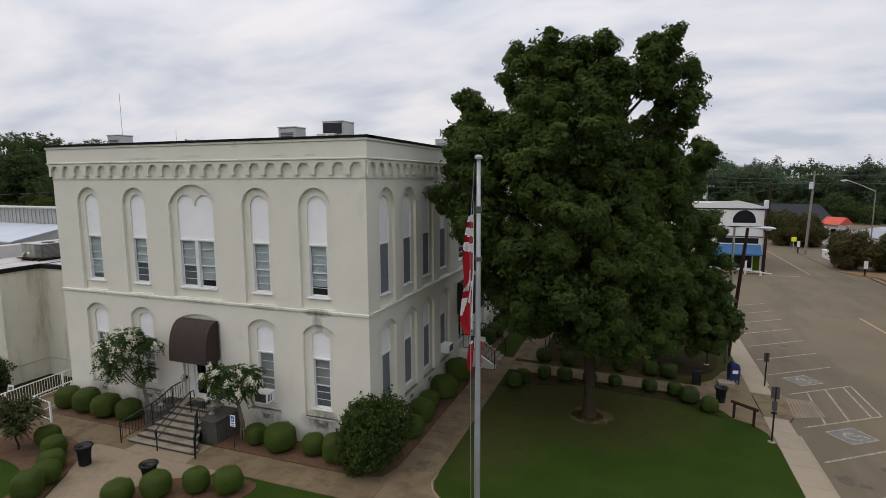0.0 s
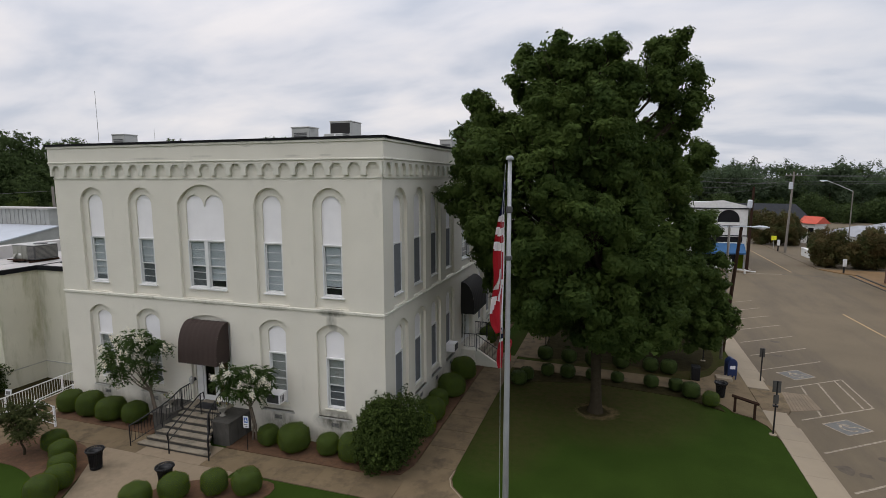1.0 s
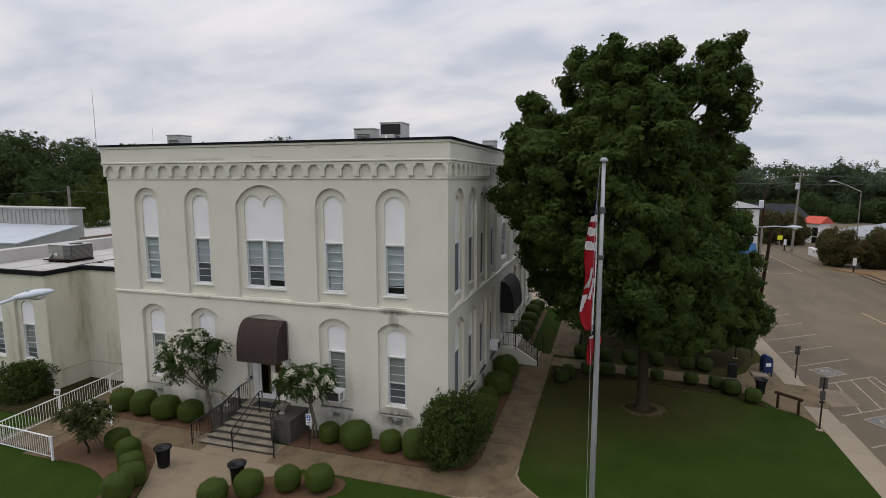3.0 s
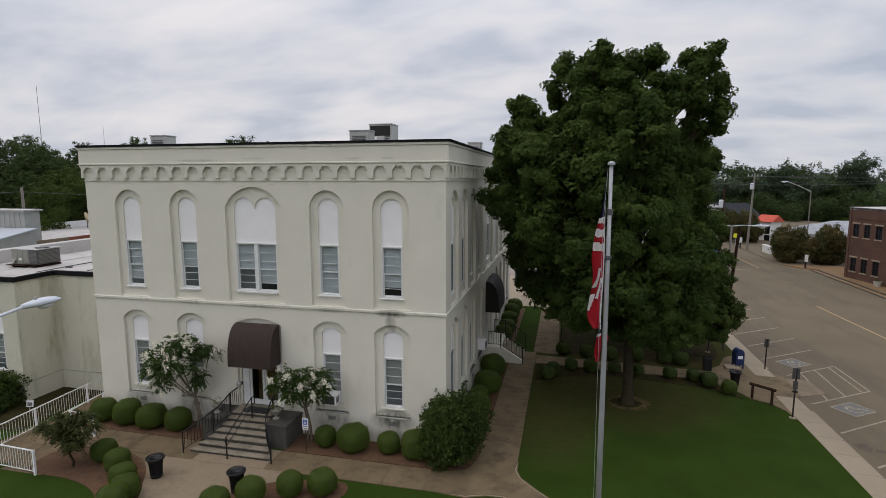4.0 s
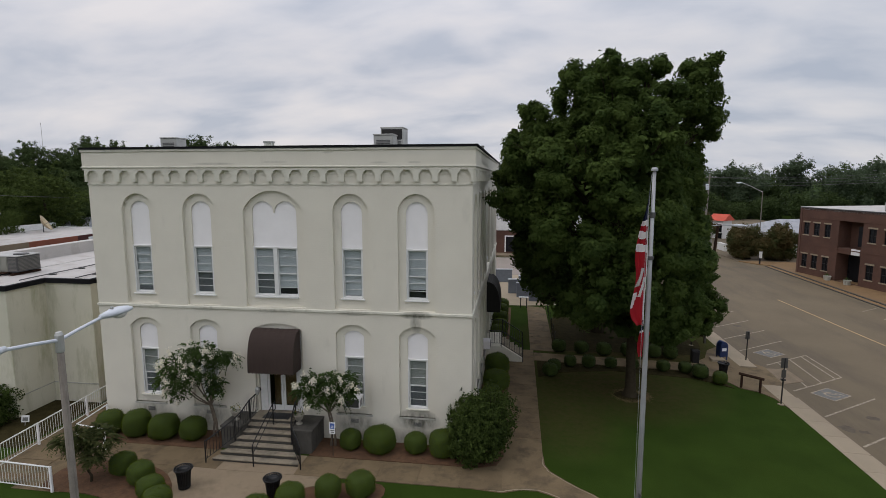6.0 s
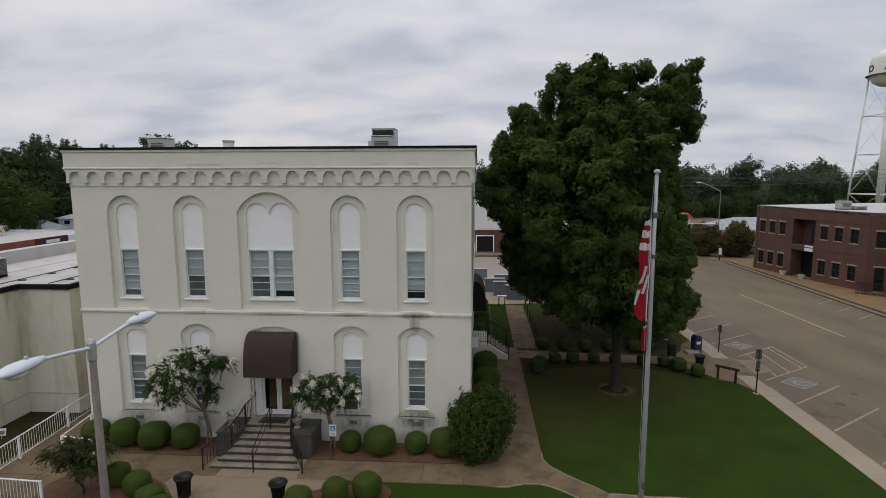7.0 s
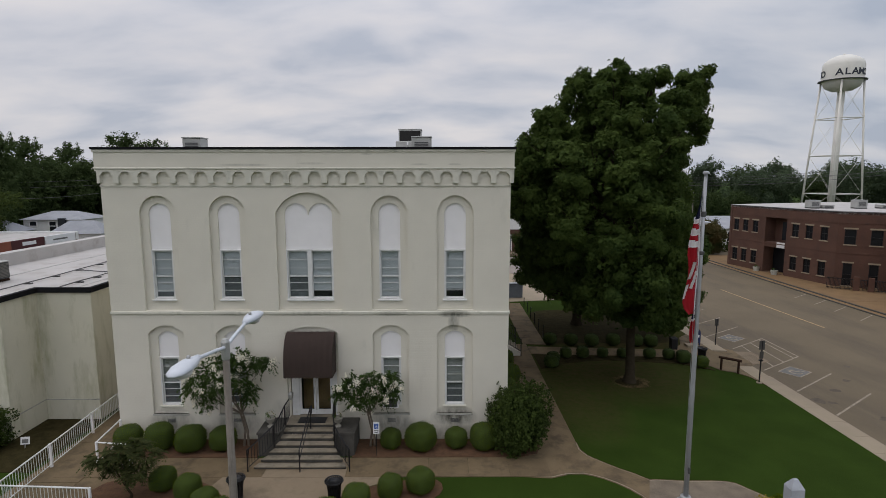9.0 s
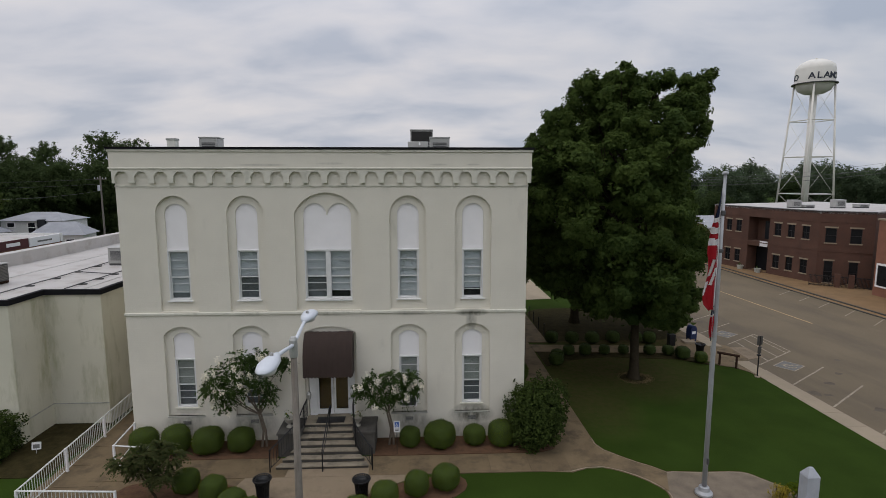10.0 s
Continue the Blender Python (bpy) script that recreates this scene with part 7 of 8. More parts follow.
packaged_unit(-36.4, 23.75, 5.6)
roof_unit(-33.0, 30.6, 5.6, 1.0, 1.0, 1.1, "boxy grey rooftop unit on the wing")
s = thing("yard_sign", pose(-29.34, 16.82, 0.03, -12, 0, 10), "small white yard sign in the mulch", "sign")
part("panel", boxes((-0.17, 0.17, -0.01, 0.01, 0.15, 0.45)), WHITE_OLD, s)
part("text_bar", boxes((-0.12, 0.12, -0.014, -0.0102, 0.2, 0.36)), ADABLUE, s)
part("stake", boxes((-0.012, 0.012, -0.012, 0.012, -0.05, 0.25)), METAL, s)


# ---- brick office across the street ----
def wall_map(a, b):
    """A layout along a wall line from a to b in plan: u along it, d towards the outside on its right."""
    a, b = Vector((*a, 0)), Vector((*b, 0))
    t = (b - a).normalized()
    o = Vector((t.y, -t.x, 0))

    def mp(u, d, z):
        p = a + t * u + o * d
        return (p.x, p.y, z)
    return mp, (b - a).length


def office_window(mp, u, z0, z1, hw, parent, bars=1):
    w = part("window", boxes((u - hw, u + hw, -0.12, -0.10, z0, z1), mp=mp), GLASSDARK, parent, "dark office window")
    rows = [(u - hw, u - hw + 0.05, -0.1, -0.05, z0, z1), (u + hw - 0.05, u + hw, -0.1, -0.05, z0, z1), (u - hw, u + hw, -0.1, -0.05, z1 - 0.05, z1), (u - hw, u + hw, -0.1, -0.05, (z0 + z1) / 2 - 0.03, (z0 + z1) / 2 + 0.03)]
    rows += [(u - 0.025, u + 0.025, -0.1, -0.06, z0, z1)] if bars else []
    part("frame", boxes(*rows, mp=mp), BLACK, w)
    part("lintel", boxes((u - hw - 0.12, u + hw + 0.12, -0.02, 0.05, z1, z1 + 0.16), mp=mp), CONCRETE_LT, w)
    part("sill", boxes((u - hw - 0.08, u + hw + 0.08, -0.02, 0.07, z0 - 0.12, z0), mp=mp), CONCRETE_LT, w)


def brick_office():
    o = thing("brick_office", (0, 0, 0), "two-storey red-brown brick office with a white flat roof", "building")
    A, B, C = (26.6, 67.4), (30.04, 52.39), (34.0, 49.6)
    mp, n = wall_map(A, B)
    top = 7.45
    singles = [(1.2, 0.42), (2.75, 0.42), (4.35, 0.42), (10.2, 0.44), (12.0, 0.44), (13.85, 0.44)]
    holes = []
    for u, hw in singles:
        holes += [[(u - hw, 4.3), (u + hw, 4.3), (u + hw, 5.75), (u - hw, 5.75)], [(u - hw, 0.4), (u + hw, 0.4), (u + hw, 1.95), (u - hw, 1.95)]]
    bay = [(5.9, -0.45), (9.0, -0.45), (9.0, 6.3), (5.9, 6.3)]
    part("wall_street", prism(bmesh.new(), [(0, -0.9), (n, -0.9), (n, top), (0, top)], mp, 0, -0.35, holes + [bay], back=False), BRICK, o)
    for u, hw in singles:
        office_window(mp, u, 4.3, 5.75, hw, o)
        office_window(mp, u, 0.4, 1.95, hw, o)
    part("entrance_recess", boxes((5.9, 9.0, -1.6, -1.5, -0.45, 6.3), (5.8, 5.9, -1.6, -0.3, -0.45, 6.3), (9.0, 9.1, -1.6, -0.3, -0.45, 6.3), mp=mp), BRICK, o)
    part("entrance_beam", boxes((5.9, 9.0, -1.3, -0.06, 2.7, 3.3), mp=mp), BRICK, o)
    part("name_board", boxes((7.75, 8.85, -0.06, 0.0, 2.72, 3.38), mp=mp), SIGNWHITE, o, "pale name board")
    part("entrance_glass", boxes((6.0, 8.9, -1.45, -1.4, -0.4, 2.5), (7.6, 8.9, -0.9, -0.85, 3.6, 5.8), mp=mp), GLASSDARK, o, "dark entrance glazing")
    mq, k = wall_map(B, C)
    wide = [(1.1, 0.5), (3.3, 0.5)]
    holes = []
    for u, hw in wide:
        holes += [[(u - hw, 4.1), (u + hw, 4.1), (u + hw, 5.7), (u - hw, 5.7)], [(u - hw + 0.1, -0.3), (u + hw - 0.1, -0.3), (u + hw - 0.1, 2.1), (u - hw + 0.1, 2.1)]]
    part("wall_corner", prism(bmesh.new(), [(0.001, -0.9), (k, -0.9), (k, top), (0.001, top)], mq, 0, -0.35, holes, back=False), BRICK, o)
    for u, hw in wide:
        office_window(mq, u, 4.1, 5.7, hw, o, 0)
        office_window(mq, u, -0.3, 2.1, hw - 0.1, o, 0)
    for m2, ln in ((mp, n), (mq, k)):
        for z0, z1 in ((3.1, 3.2), (6.3, 6.38)):
            part("brick_band", boxes((0, ln, 0, 0.03, z0, z1), mp=m2), BRICK, o)
        part("roof_edge", boxes((-0.05, ln + 0.05, -0.4, 0.06, top, top + 0.1), mp=m2), METAL_DK, o)
    part("roof", prism(bmesh.new(), [A, B, C, (52, 60), (46, 74)], lambda u, d, z: (u, z, d), top + 0.13, top - 0.2), ROOFWHITE, o, "white flat roof")
    part("end_wall", boxes((26.62, 46, 67.0, 67.38, -0.9, top)), BRICK, o)
    part("rear_wall", prism(bmesh.new(), [C, (52, 60), (51.7, 60.3), (33.6, 50.1)], lambda u, d, z: (u, z, d), top, -0.9), BRICK, o)
    for u in (1.9, 3.1):
        part("gate_pier", boxes((u - 0.25, u + 0.25, 1.4, 1.9, -0.9, 0.95), mp=mq), BRICK, o)
    for u0, u1 in ((-0.6, 1.62), (3.38, 4.85)):
        part("iron_fence", boxes(*[(u0 + 0.11 * i, u0 + 0.11 * i + 0.035, 1.63, 1.67, -0.45, 0.75) for i in range(int((u1 - u0) / 0.11))], (u0, u1, 1.61, 1.69, 0.62, 0.68), (u0, u1, 1.61, 1.69, -0.36, -0.30), mp=mq), BLACK, o, "black iron railing")
    part("gate", boxes(*[(2.2 + 0.11 * i, 2.235 + 0.11 * i, 1.63, 1.67, -0.42, 0.75) for i in range(6)], (2.16, 2.84, 1.61, 1.69, 0.62, 0.68), mp=mq), BLACK, o, "black iron gate")
    for u in (5.6, 8.3):
        pl = thing("planter", (*mp(u, 0.6, -0.46),), "dark planter beside the office entrance", "planter", "office planters")
        part("tub", lathe(bmesh.new(), [(0.3, 0), (0.4, 0.5), (0.33, 0.5)], 12), STAINED, pl)
        leaves("plant", lobe_clumps([(0, 0, 0.62, 0.3, 0.3, 0.2)], 90, 5), 6, 0.12, 0.06, MYRTLE, 6, pl)


brick_office()
roof_unit(30.7, 57.6, 7.58, 1.15, 1.0, 0.9, "grey rooftop unit on the brick office")
roof_unit(32.1, 57.4, 7.58, 1.3, 1.0, 0.35, "low grey rooftop unit on the brick office")
roof_unit(35.6, 57.0, 7.58, 1.2, 1.0, 0.95, "grey rooftop unit on the brick office")
roof_unit(38.6, 57.2, 7.58, 1.3, 1.0, 0.4, "grey rooftop unit on the brick office")


def orange_shop():
    o = thing("brick_shop", (0, 0, 0), "orange brick shop with a white window", "building")
    part("wall", boxes((31.3, 44.0, 30.0, 46.2, -0.9, 7.0)), BRICK2, o)
    part("coping", boxes((31.2, 44.1, 29.9, 46.3, 7.0, 7.15)), CONCRETE_LT, o)
    w = part("shop_window", boxes((31.24, 31.3, 42.6, 45.8, 0.6, 2.6)), GLASSDARK, o)
    part("frame", boxes((31.18, 31.25, 42.5, 45.9, 0.45, 0.6), (31.18, 31.25, 42.5, 45.9, 2.6, 2.8), (31.18, 31.25, 42.5, 42.65, 0.6, 2.6), (31.18, 31.25, 45.75, 45.9, 0.6, 2.6)), WHITE, w)


orange_shop()


# ---- water tower ----
def water_tower():
    cx, cy = 101.2, 151.5
    w = thing("water_tower", (cx, cy, 0), "cream multi-leg water tower with black lettering", "water tower")
    R = 5.05
    zb = 38.2
    prof = [(1.0, zb - 3.0), (2.6, zb - 2.75), (4.2, zb - 1.8), (R, zb), (R, zb + 0.1), (R, zb + 4.0), (R - 0.35, zb + 5.1), (R - 1.5, zb + 6.1), (2.0, zb + 6.8), (0.3, zb + 6.95)]
    part("tank", lathe(bmesh.new(), prof, 40), TANK, w, smooth=True)
    part("balcony", lathe(bmesh.new(), [(R + 0.02, zb - 0.15), (R + 0.75, zb - 0.15), (R + 0.75, zb + 0.05), (R + 0.02, zb + 0.05)], 40), METAL_DK, w)
    part("finial", lathe(bmesh.new(), [(0.35, zb + 6.9), (0.35, zb + 7.3), (0.1, zb + 7.4)], 10), TANK, w)
    part("riser", tube(bmesh.new(), [(0, 0, -1), (0, 0, zb - 2.5)], 0.95, 16), TANK, w, smooth=True)
    legs = []
    for k in range(4):
        a = math.pi / 2 * k - 0.649
        top = Vector(((R - 0.1) * math.cos(a), (R - 0.1) * math.sin(a), zb))
        foot = Vector(((R + 2.3) * math.cos(a), (R + 2.3) * math.sin(a), -0.5))
        legs.append((foot, top))
        part("leg", tube(bmesh.new(), [foot, top], 0.27, 10), TANK, w, smooth=True)
    for k in range(4):
        (f0, t0), (f1, t1) = legs[k], legs[(k + 1) % 4]
        for s in (0.18, 0.46, 0.73):
            part("strut", tube(bmesh.new(), [f0.lerp(t0, s), f1.lerp(t1, s)], 0.15, 6), TANK, w)
        for s0, s1 in ((0.0, 0.18), (0.18, 0.46), (0.46, 0.73), (0.73, 0.98)):
            part("brace", tube(bmesh.new(), [f0.lerp(t0, s0), f1.lerp(t1, s1)], 0.035, 4), TANK, w)
            part("brace", tube(bmesh.new(), [f1.lerp(t1, s0), f0.lerp(t0, s1)], 0.035, 4), TANK, w)
    # lettering wrapped on the tank, twice round
    for start in (-2.36, 0.05, -4.77):
        for i, ch in enumerate("ALAMO"):
            cu = bpy.data.curves.new("letter", "FONT")
            cu.body, cu.size, cu.align_x, cu.extrude, cu.offset = ch, 2.45, "CENTER", 0.02, 0.05
            tmp = bpy.data.objects.new("letter", cu)
            me = bpy.data.meshes.new_from_object(tmp)
            bpy.data.objects.remove(tmp)
            c0 = start + i * 0.365
            for v in me.vertices:
                a = c0 + v.co.x * 1.12 / R
                rr = R + 0.05 + v.co.z
                v.co = (rr * math.cos(a), rr * math.sin(a), zb + 1.0 + v.co.y)
            part("letter", me, LETTER, w)


water_tower()


# ---- corner shop with the blue awning ----
def corner_shop():
    s = thing("corner_shop", (0, 0, 0), "white two-storey corner shop with a blue awning", "building")
    def mp(u, d, z):
        return (u, 73.0 - d, z)
    holes = [arch(12.3, 1.25, 5.3, 5.6, 6.85), arch(7.4, 1.25, 5.3, 5.6, 6.85), [(3.2, -0.2), (13.4, -0.2), (13.4, 1.6), (3.2, 1.6)], [(9.6, 2.8), (14.0, 2.8), (14.0, 3.5), (9.6, 3.5)]]
    part("wall_front", prism(bmesh.new(), [(2.5, -0.8), (14.4, -0.8), (14.4, 7.3), (11.6, 8.0), (2.5, 7.2)], mp, 0, -0.3, holes), WHITE_OLD, s)
    for x in (2.5, 14.1):
        part("wall_side", boxes((x, x + 0.3, 73.31, 92, -0.8, 7.2)), WHITE_OLD, s)
    part("roof", boxes((2.6, 14.3, 73.35, 92, 7.0, 7.15)), ROOFWHITE, s)
    part("glass", boxes((3.2, 13.4, -0.28, -0.25, -0.2, 1.6), (9.6, 14.0, -0.28, -0.25, 2.8, 3.5), mp=mp), GLASSDARK, s)
    for u in (12.3, 7.4):
        part("arch_glass", prism(bmesh.new(), arch(u, 1.25, 5.3, 5.6, 6.85), mp, -0.15, -0.2), GLASSDARK, s, "dark arched upper window")
    part("trim", boxes((2.4, 14.5, 0, 0.08, 6.92, 7.08), (2.4, 14.5, 0, 0.06, 4.76, 4.92), (2.4, 14.5, 0, 0.06, 3.6, 3.72), mp=mp), DARKROOF, s)
    part("awning", prism(bmesh.new(), [(0.0, 2.7), (1.3, 1.7), (1.3, 1.5), (0.0, 1.5)], lambda d, u, z: (u, 73.0 - d, z), 8.6, 14.2), BLUEAWN, s, "blue sloping shop awning")
    part("step", boxes((2.5, 14.6, 0.0, 2.0, -0.8, -0.45), mp=mp), CONCRETE, s)
    part("green_door", boxes((13.5, 14.2, 0.0, 0.05, -0.4, 1.5), mp=mp), BOX, s)


corner_shop()


def utility_pole(x, y, top, label, lean=0.0, material=GREYPOLE, cross=True, can=True, z0=-0.7):
    p = thing("utility_pole", (x, y, z0), label, "utility pole", "utility poles")
    h = top - z0
    part("pole", tube(bmesh.new(), [(-lean, 0, -0.5), (0, 0, h)], [0.2, 0.13], 8), material, p)
    if cross:
        part("cross_arm", boxes((-1.1, 1.1, -0.06, 0.06, h - 0.6, h - 0.45)), material, p)
        for k in (-0.95, -0.4, 0.4, 0.95):
            part("insulator", tube(bmesh.new(), [(k, 0, h - 0.45), (k, 0, h - 0.25)], 0.05, 6), LAMPSHELL, p)
    if can:
        part("transformer", lathe(bmesh.new(), [(0.25, h - 2.6), (0.28, h - 2.5), (0.28, h - 1.7), (0.2, h - 1.6)], 10, (-0.3, 0, 0)), LAMPSHELL, p)
    return Vector((x, y, top - 0.5))


P = [utility_pole(24.2, 92.3, 11.65, "tall pale wooden utility pole with crossarm", 0.4), utility_pole(14.72, 72.5, 9.7, "dark wooden utility pole at the street corner", 0.2, RAILWOOD, False, True),
     utility_pole(11.0, 100.0, 9.8, "wooden utility pole behind the corner shop", 0, GREYPOLE), utility_pole(-69.3, 92.0, 11.5, "wooden utility pole among the houses"), utility_pole(-62.0, 44.0, 10.0, "wooden utility pole beside the shed", 0, GREYPOLE, False, False),
     utility_pole(58.0, 62.0, 14.0, "utility pole beyond the brick office", 0, GREYPOLE), utility_pole(-110.0, 62.0, 12.0, "wooden utility pole among the trees")]


def wire(a, b, sag, r=0.02):
    a, b = Vector(a), Vector(b)
    w = tagged(part("power_line", tube(bmesh.new(), [a.lerp(b, k / 12) - Vector((0, 0, sag * 4 * (k / 12) * (1 - k / 12))) for k in range(13)], r, 4, False), METAL_DK), "thin sagging overhead power line", "power line", "power lines")
    return w


for dz in (0.0, 0.9):
    wire(P[0] - Vector((0, 0, dz)), P[2] - Vector((0, 0, dz)), 0.8)
    wire(P[0] - Vector((0, 0, dz)), (75, 95, 14 - dz), 1.0)
    wire(P[3] - Vector((0, 0, dz)), P[6] - Vector((0, 0, dz)), 0.9)
    wire(P[0] - Vector((0, 0, dz)), (20, 180, 12 - dz), 1.0)
wire(P[0], P[5], 1.2)
wire((7, 68, 10.4), P[5], 1.5)
wire(P[4], (-120, 40, 9.5), 0.8)
wire(P[3] - Vector((0, 0, 2)), P[4], 0.8)


def far_lamp():
    l = thing("street_lamp", (27.7, 80.6, -0.6), "tall street lamp with a long arm over the road", "street lamp")
    part("pole", tube(bmesh.new(), [(0, 0, -0.3), (0, 0, 9.7)], [0.09, 0.06], 8), GREYPOLE, l)
    part("arm", tube(bmesh.new(), [(0, 0, 9.6), (-1.7, -0.3, 10.4), (-3.1, -0.5, 10.95)], 0.05, 6), METAL, l)
    cobra_head(l, (-3.1, -0.5, 10.95), math.pi + 0.12)


far_lamp()
s = thing("warning_sign", (23.4, 97.0, -0.6), "bright yellow warning sign beside the road", "sign")
part("panel", bevel(boxes((-0.36, 0.36, -0.03, 0, 1.4, 2.1)), 0.02, 1), YELLOWSIGN, s)
part("post", tube(bmesh.new(), [(0, 0.03, 0), (0, 0.03, 2.1)], 0.04, 6), METAL, s)
for x, y in ((25.0, 73.5), (23.3, 94.0)):
    s = thing("sign_post", (x, y, -0.6), "dark post with a small white sign", "sign", "corner sign posts")
    part("post", tube(bmesh.new(), [(0, 0, 0), (0, 0, 1.3)], 0.10, 8), BLACK, s)
    part("panel", bevel(boxes((-0.2, 0.2, -0.16, -0.11, 0.9, 1.8)), 0.02, 1), SIGNWHITE, s)
s = thing("low_wall", (25.4, 88.2, -0.6), "low white painted wall at the roadside", "wall")
part("panel", bevel(boxes((-0.2, 0.2, -1.5, 1.5, -0.1, 1.1)), 0.02, 1), WHITE_OLD, s)
part("coping", bevel(boxes((-0.26, 0.26, -1.55, 1.55, 1.1, 1.2)), 0.02, 1), WHITE_OLD, s)
s = thing("barrier", (12.8, 70.4, -0.6), "low white street barrier at the corner", "barrier")
part("rail", tube(bmesh.new(), [(-2.0, 1.2, 0.5), (0, 0, 0.5), (2.2, -0.4, 0.3)], 0.06, 6), WHITE_OLD, s)
part("post", boxes((-0.5, -0.3, 0.3, 0.5, 0, 1.6), (1.0, 1.2, -0.2, 0, 0, 0.5)), WHITE_OLD, s)


def house(x, y, yaw, w, d, h, rise, wall, roof, label, z=0.0, hip=0.0, lo=0.35, hi=0.8):
    """A simple gabled or hipped house with windows and a door."""
    t = thing("house", pose(x, y, z, 0, 0, yaw), label, "house")
    part("wall", boxes((-w / 2, w / 2, -d / 2, d / 2, -0.8, h)), wall, t)
    e = 0.4
    bm = bmesh.new()
    v = [bm.verts.new(p) for p in ((-w / 2 - e, -d / 2 - e, h), (w / 2 + e, -d / 2 - e, h), (w / 2 + e, d / 2 + e, h), (-w / 2 - e, d / 2 + e, h), (-w / 2 - e + hip, 0, h + rise), (w / 2 + e - hip, 0, h + rise))]
    for q in ((0, 1, 5, 4), (2, 3, 4, 5), (1, 2, 5), (3, 0, 4), (3, 2, 1, 0)):
        bm.faces.new([v[i] for i in q])
    part("roof", bm, roof, t)
    n = max(2, int(w / 3))
    for k in range(n):
        u = -w / 2 + w * (k + 0.5) / n
        q = part("window" if k != n // 2 else "door", boxes((u - 0.5, u + 0.5, -d / 2 - 0.05, -d / 2, h * lo if k != n // 2 else 0, h * hi)), GLASSDARK, t)
        part("frame", prism(bmesh.new(), [(u - 0.6, h * lo - 0.1), (u + 0.6, h * lo - 0.1), (u + 0.6, h * hi + 0.12), (u - 0.6, h * hi + 0.12)], lambda a, b, c: (a, b, c), -d / 2 - 0.08, -d / 2, [[(u - 0.5, h * lo), (u + 0.5, h * lo), (u + 0.5, h * hi), (u - 0.5, h * hi)]]), WHITE, q)
    return t


h = house(-71.9, 81.2, 0, 9.0, 6, 4.8, 1.15, WHITE_OLD, GREYROOF, "white house with a grey hipped roof", hip=3.0, lo=0.80, hi=0.93)
part("chimney", boxes((1.2, 2.2, -3.6, -3.05, -0.5, 5.0)), DARKROOF, h, "dark chimney stack")
house(-65.6, 75.6, 12, 6.6, 5, 3.1, 1.75, WHITE_OLD, GREYROOF, "low white garage with a grey roof", hip=2.0)
house(-78.0, 75.6, -8, 6.4, 4.6, 3.3, 1.6, WHITE_OLD, GREYROOF, "white house with a grey roof", hip=2.4)
shed = thing("metal_shed", (0, 0, 0), "grey metal-clad shed with a pale lean-to roof", "shed")
part("wall", boxes((-72, -54.0, 37.5, 39.0, -0.3, 7.85)), METAL, shed)
part("wall_rib", boxes(*[(-72 + 0.6 * k, -71.95 + 0.6 * k, 37.46, 37.5, 5.9, 7.85) for k in range(30)]), METAL, shed)
part("roof_cap", boxes((-72.2, -53.8, 37.3, 39.2, 7.85, 8.0)), ROOFWHITE, shed)
part("lean_to_roof", prism(bmesh.new(), [(31.5, 5.15), (37.4, 6.2), (37.4, 6.32), (31.5, 5.27)], lambda u, d, z: (d, u, z), -72, -52.6), mat("pale_metal_roof", (0.42, 0.45, 0.49), 0.6, 0.07, 0.5, 30, 0.05), shed, "pale metal lean-to roof")
part("lean_to_wall", prism(bmesh.new(), [(31.6, -0.3), (37.4, -0.3), (37.4, 6.19), (31.6, 5.16)], lambda u, d, z: (d, u, z), -71.9, -52.75), METAL, shed)
house(31.9, 107.5, -52, 2.6, 2.8, 3.5, 1.2, WHITE_OLD, REDROOF, "small white house with a bright red roof", z=-0.6)
house(30.5, 148.0, -12, 24, 13, 1.9, 3.3, WHITE_OLD, DARKROOF, "long low building with a dark shingle roof", z=-0.6, hip=3)
house(35.0, 88.5, 10, 11, 9, 3.4, 1.3, WHITE_OLD, GREYROOF, "white house with a pale grey roof", z=-0.6, hip=2)
house(48.0, 106.0, 0, 16, 10, 2.6, 1.3, WHITE_OLD, GREYROOF, "low white building with a grey roof", z=-0.6, hip=2)
sheet("corner_pavement", [(26.32, 72.02), (60, 72.02), (60, 73.98), (26.0, 75.9), (23.3, 75.95), (24.6, 73.6)], BRICKPAVE, 0.0, "tan paved corner beyond the office", "pavement", level=lambda x, y: -0.50, cell=20)
sheet("verge", [(23.2, 76.0), (60, 74.0), (60, 160), (23.2, 160)], ASPHALT, 0.0, "tan bare verge and yards beyond the crossing", "ground", level=lambda x, y: -0.57, cell=20)


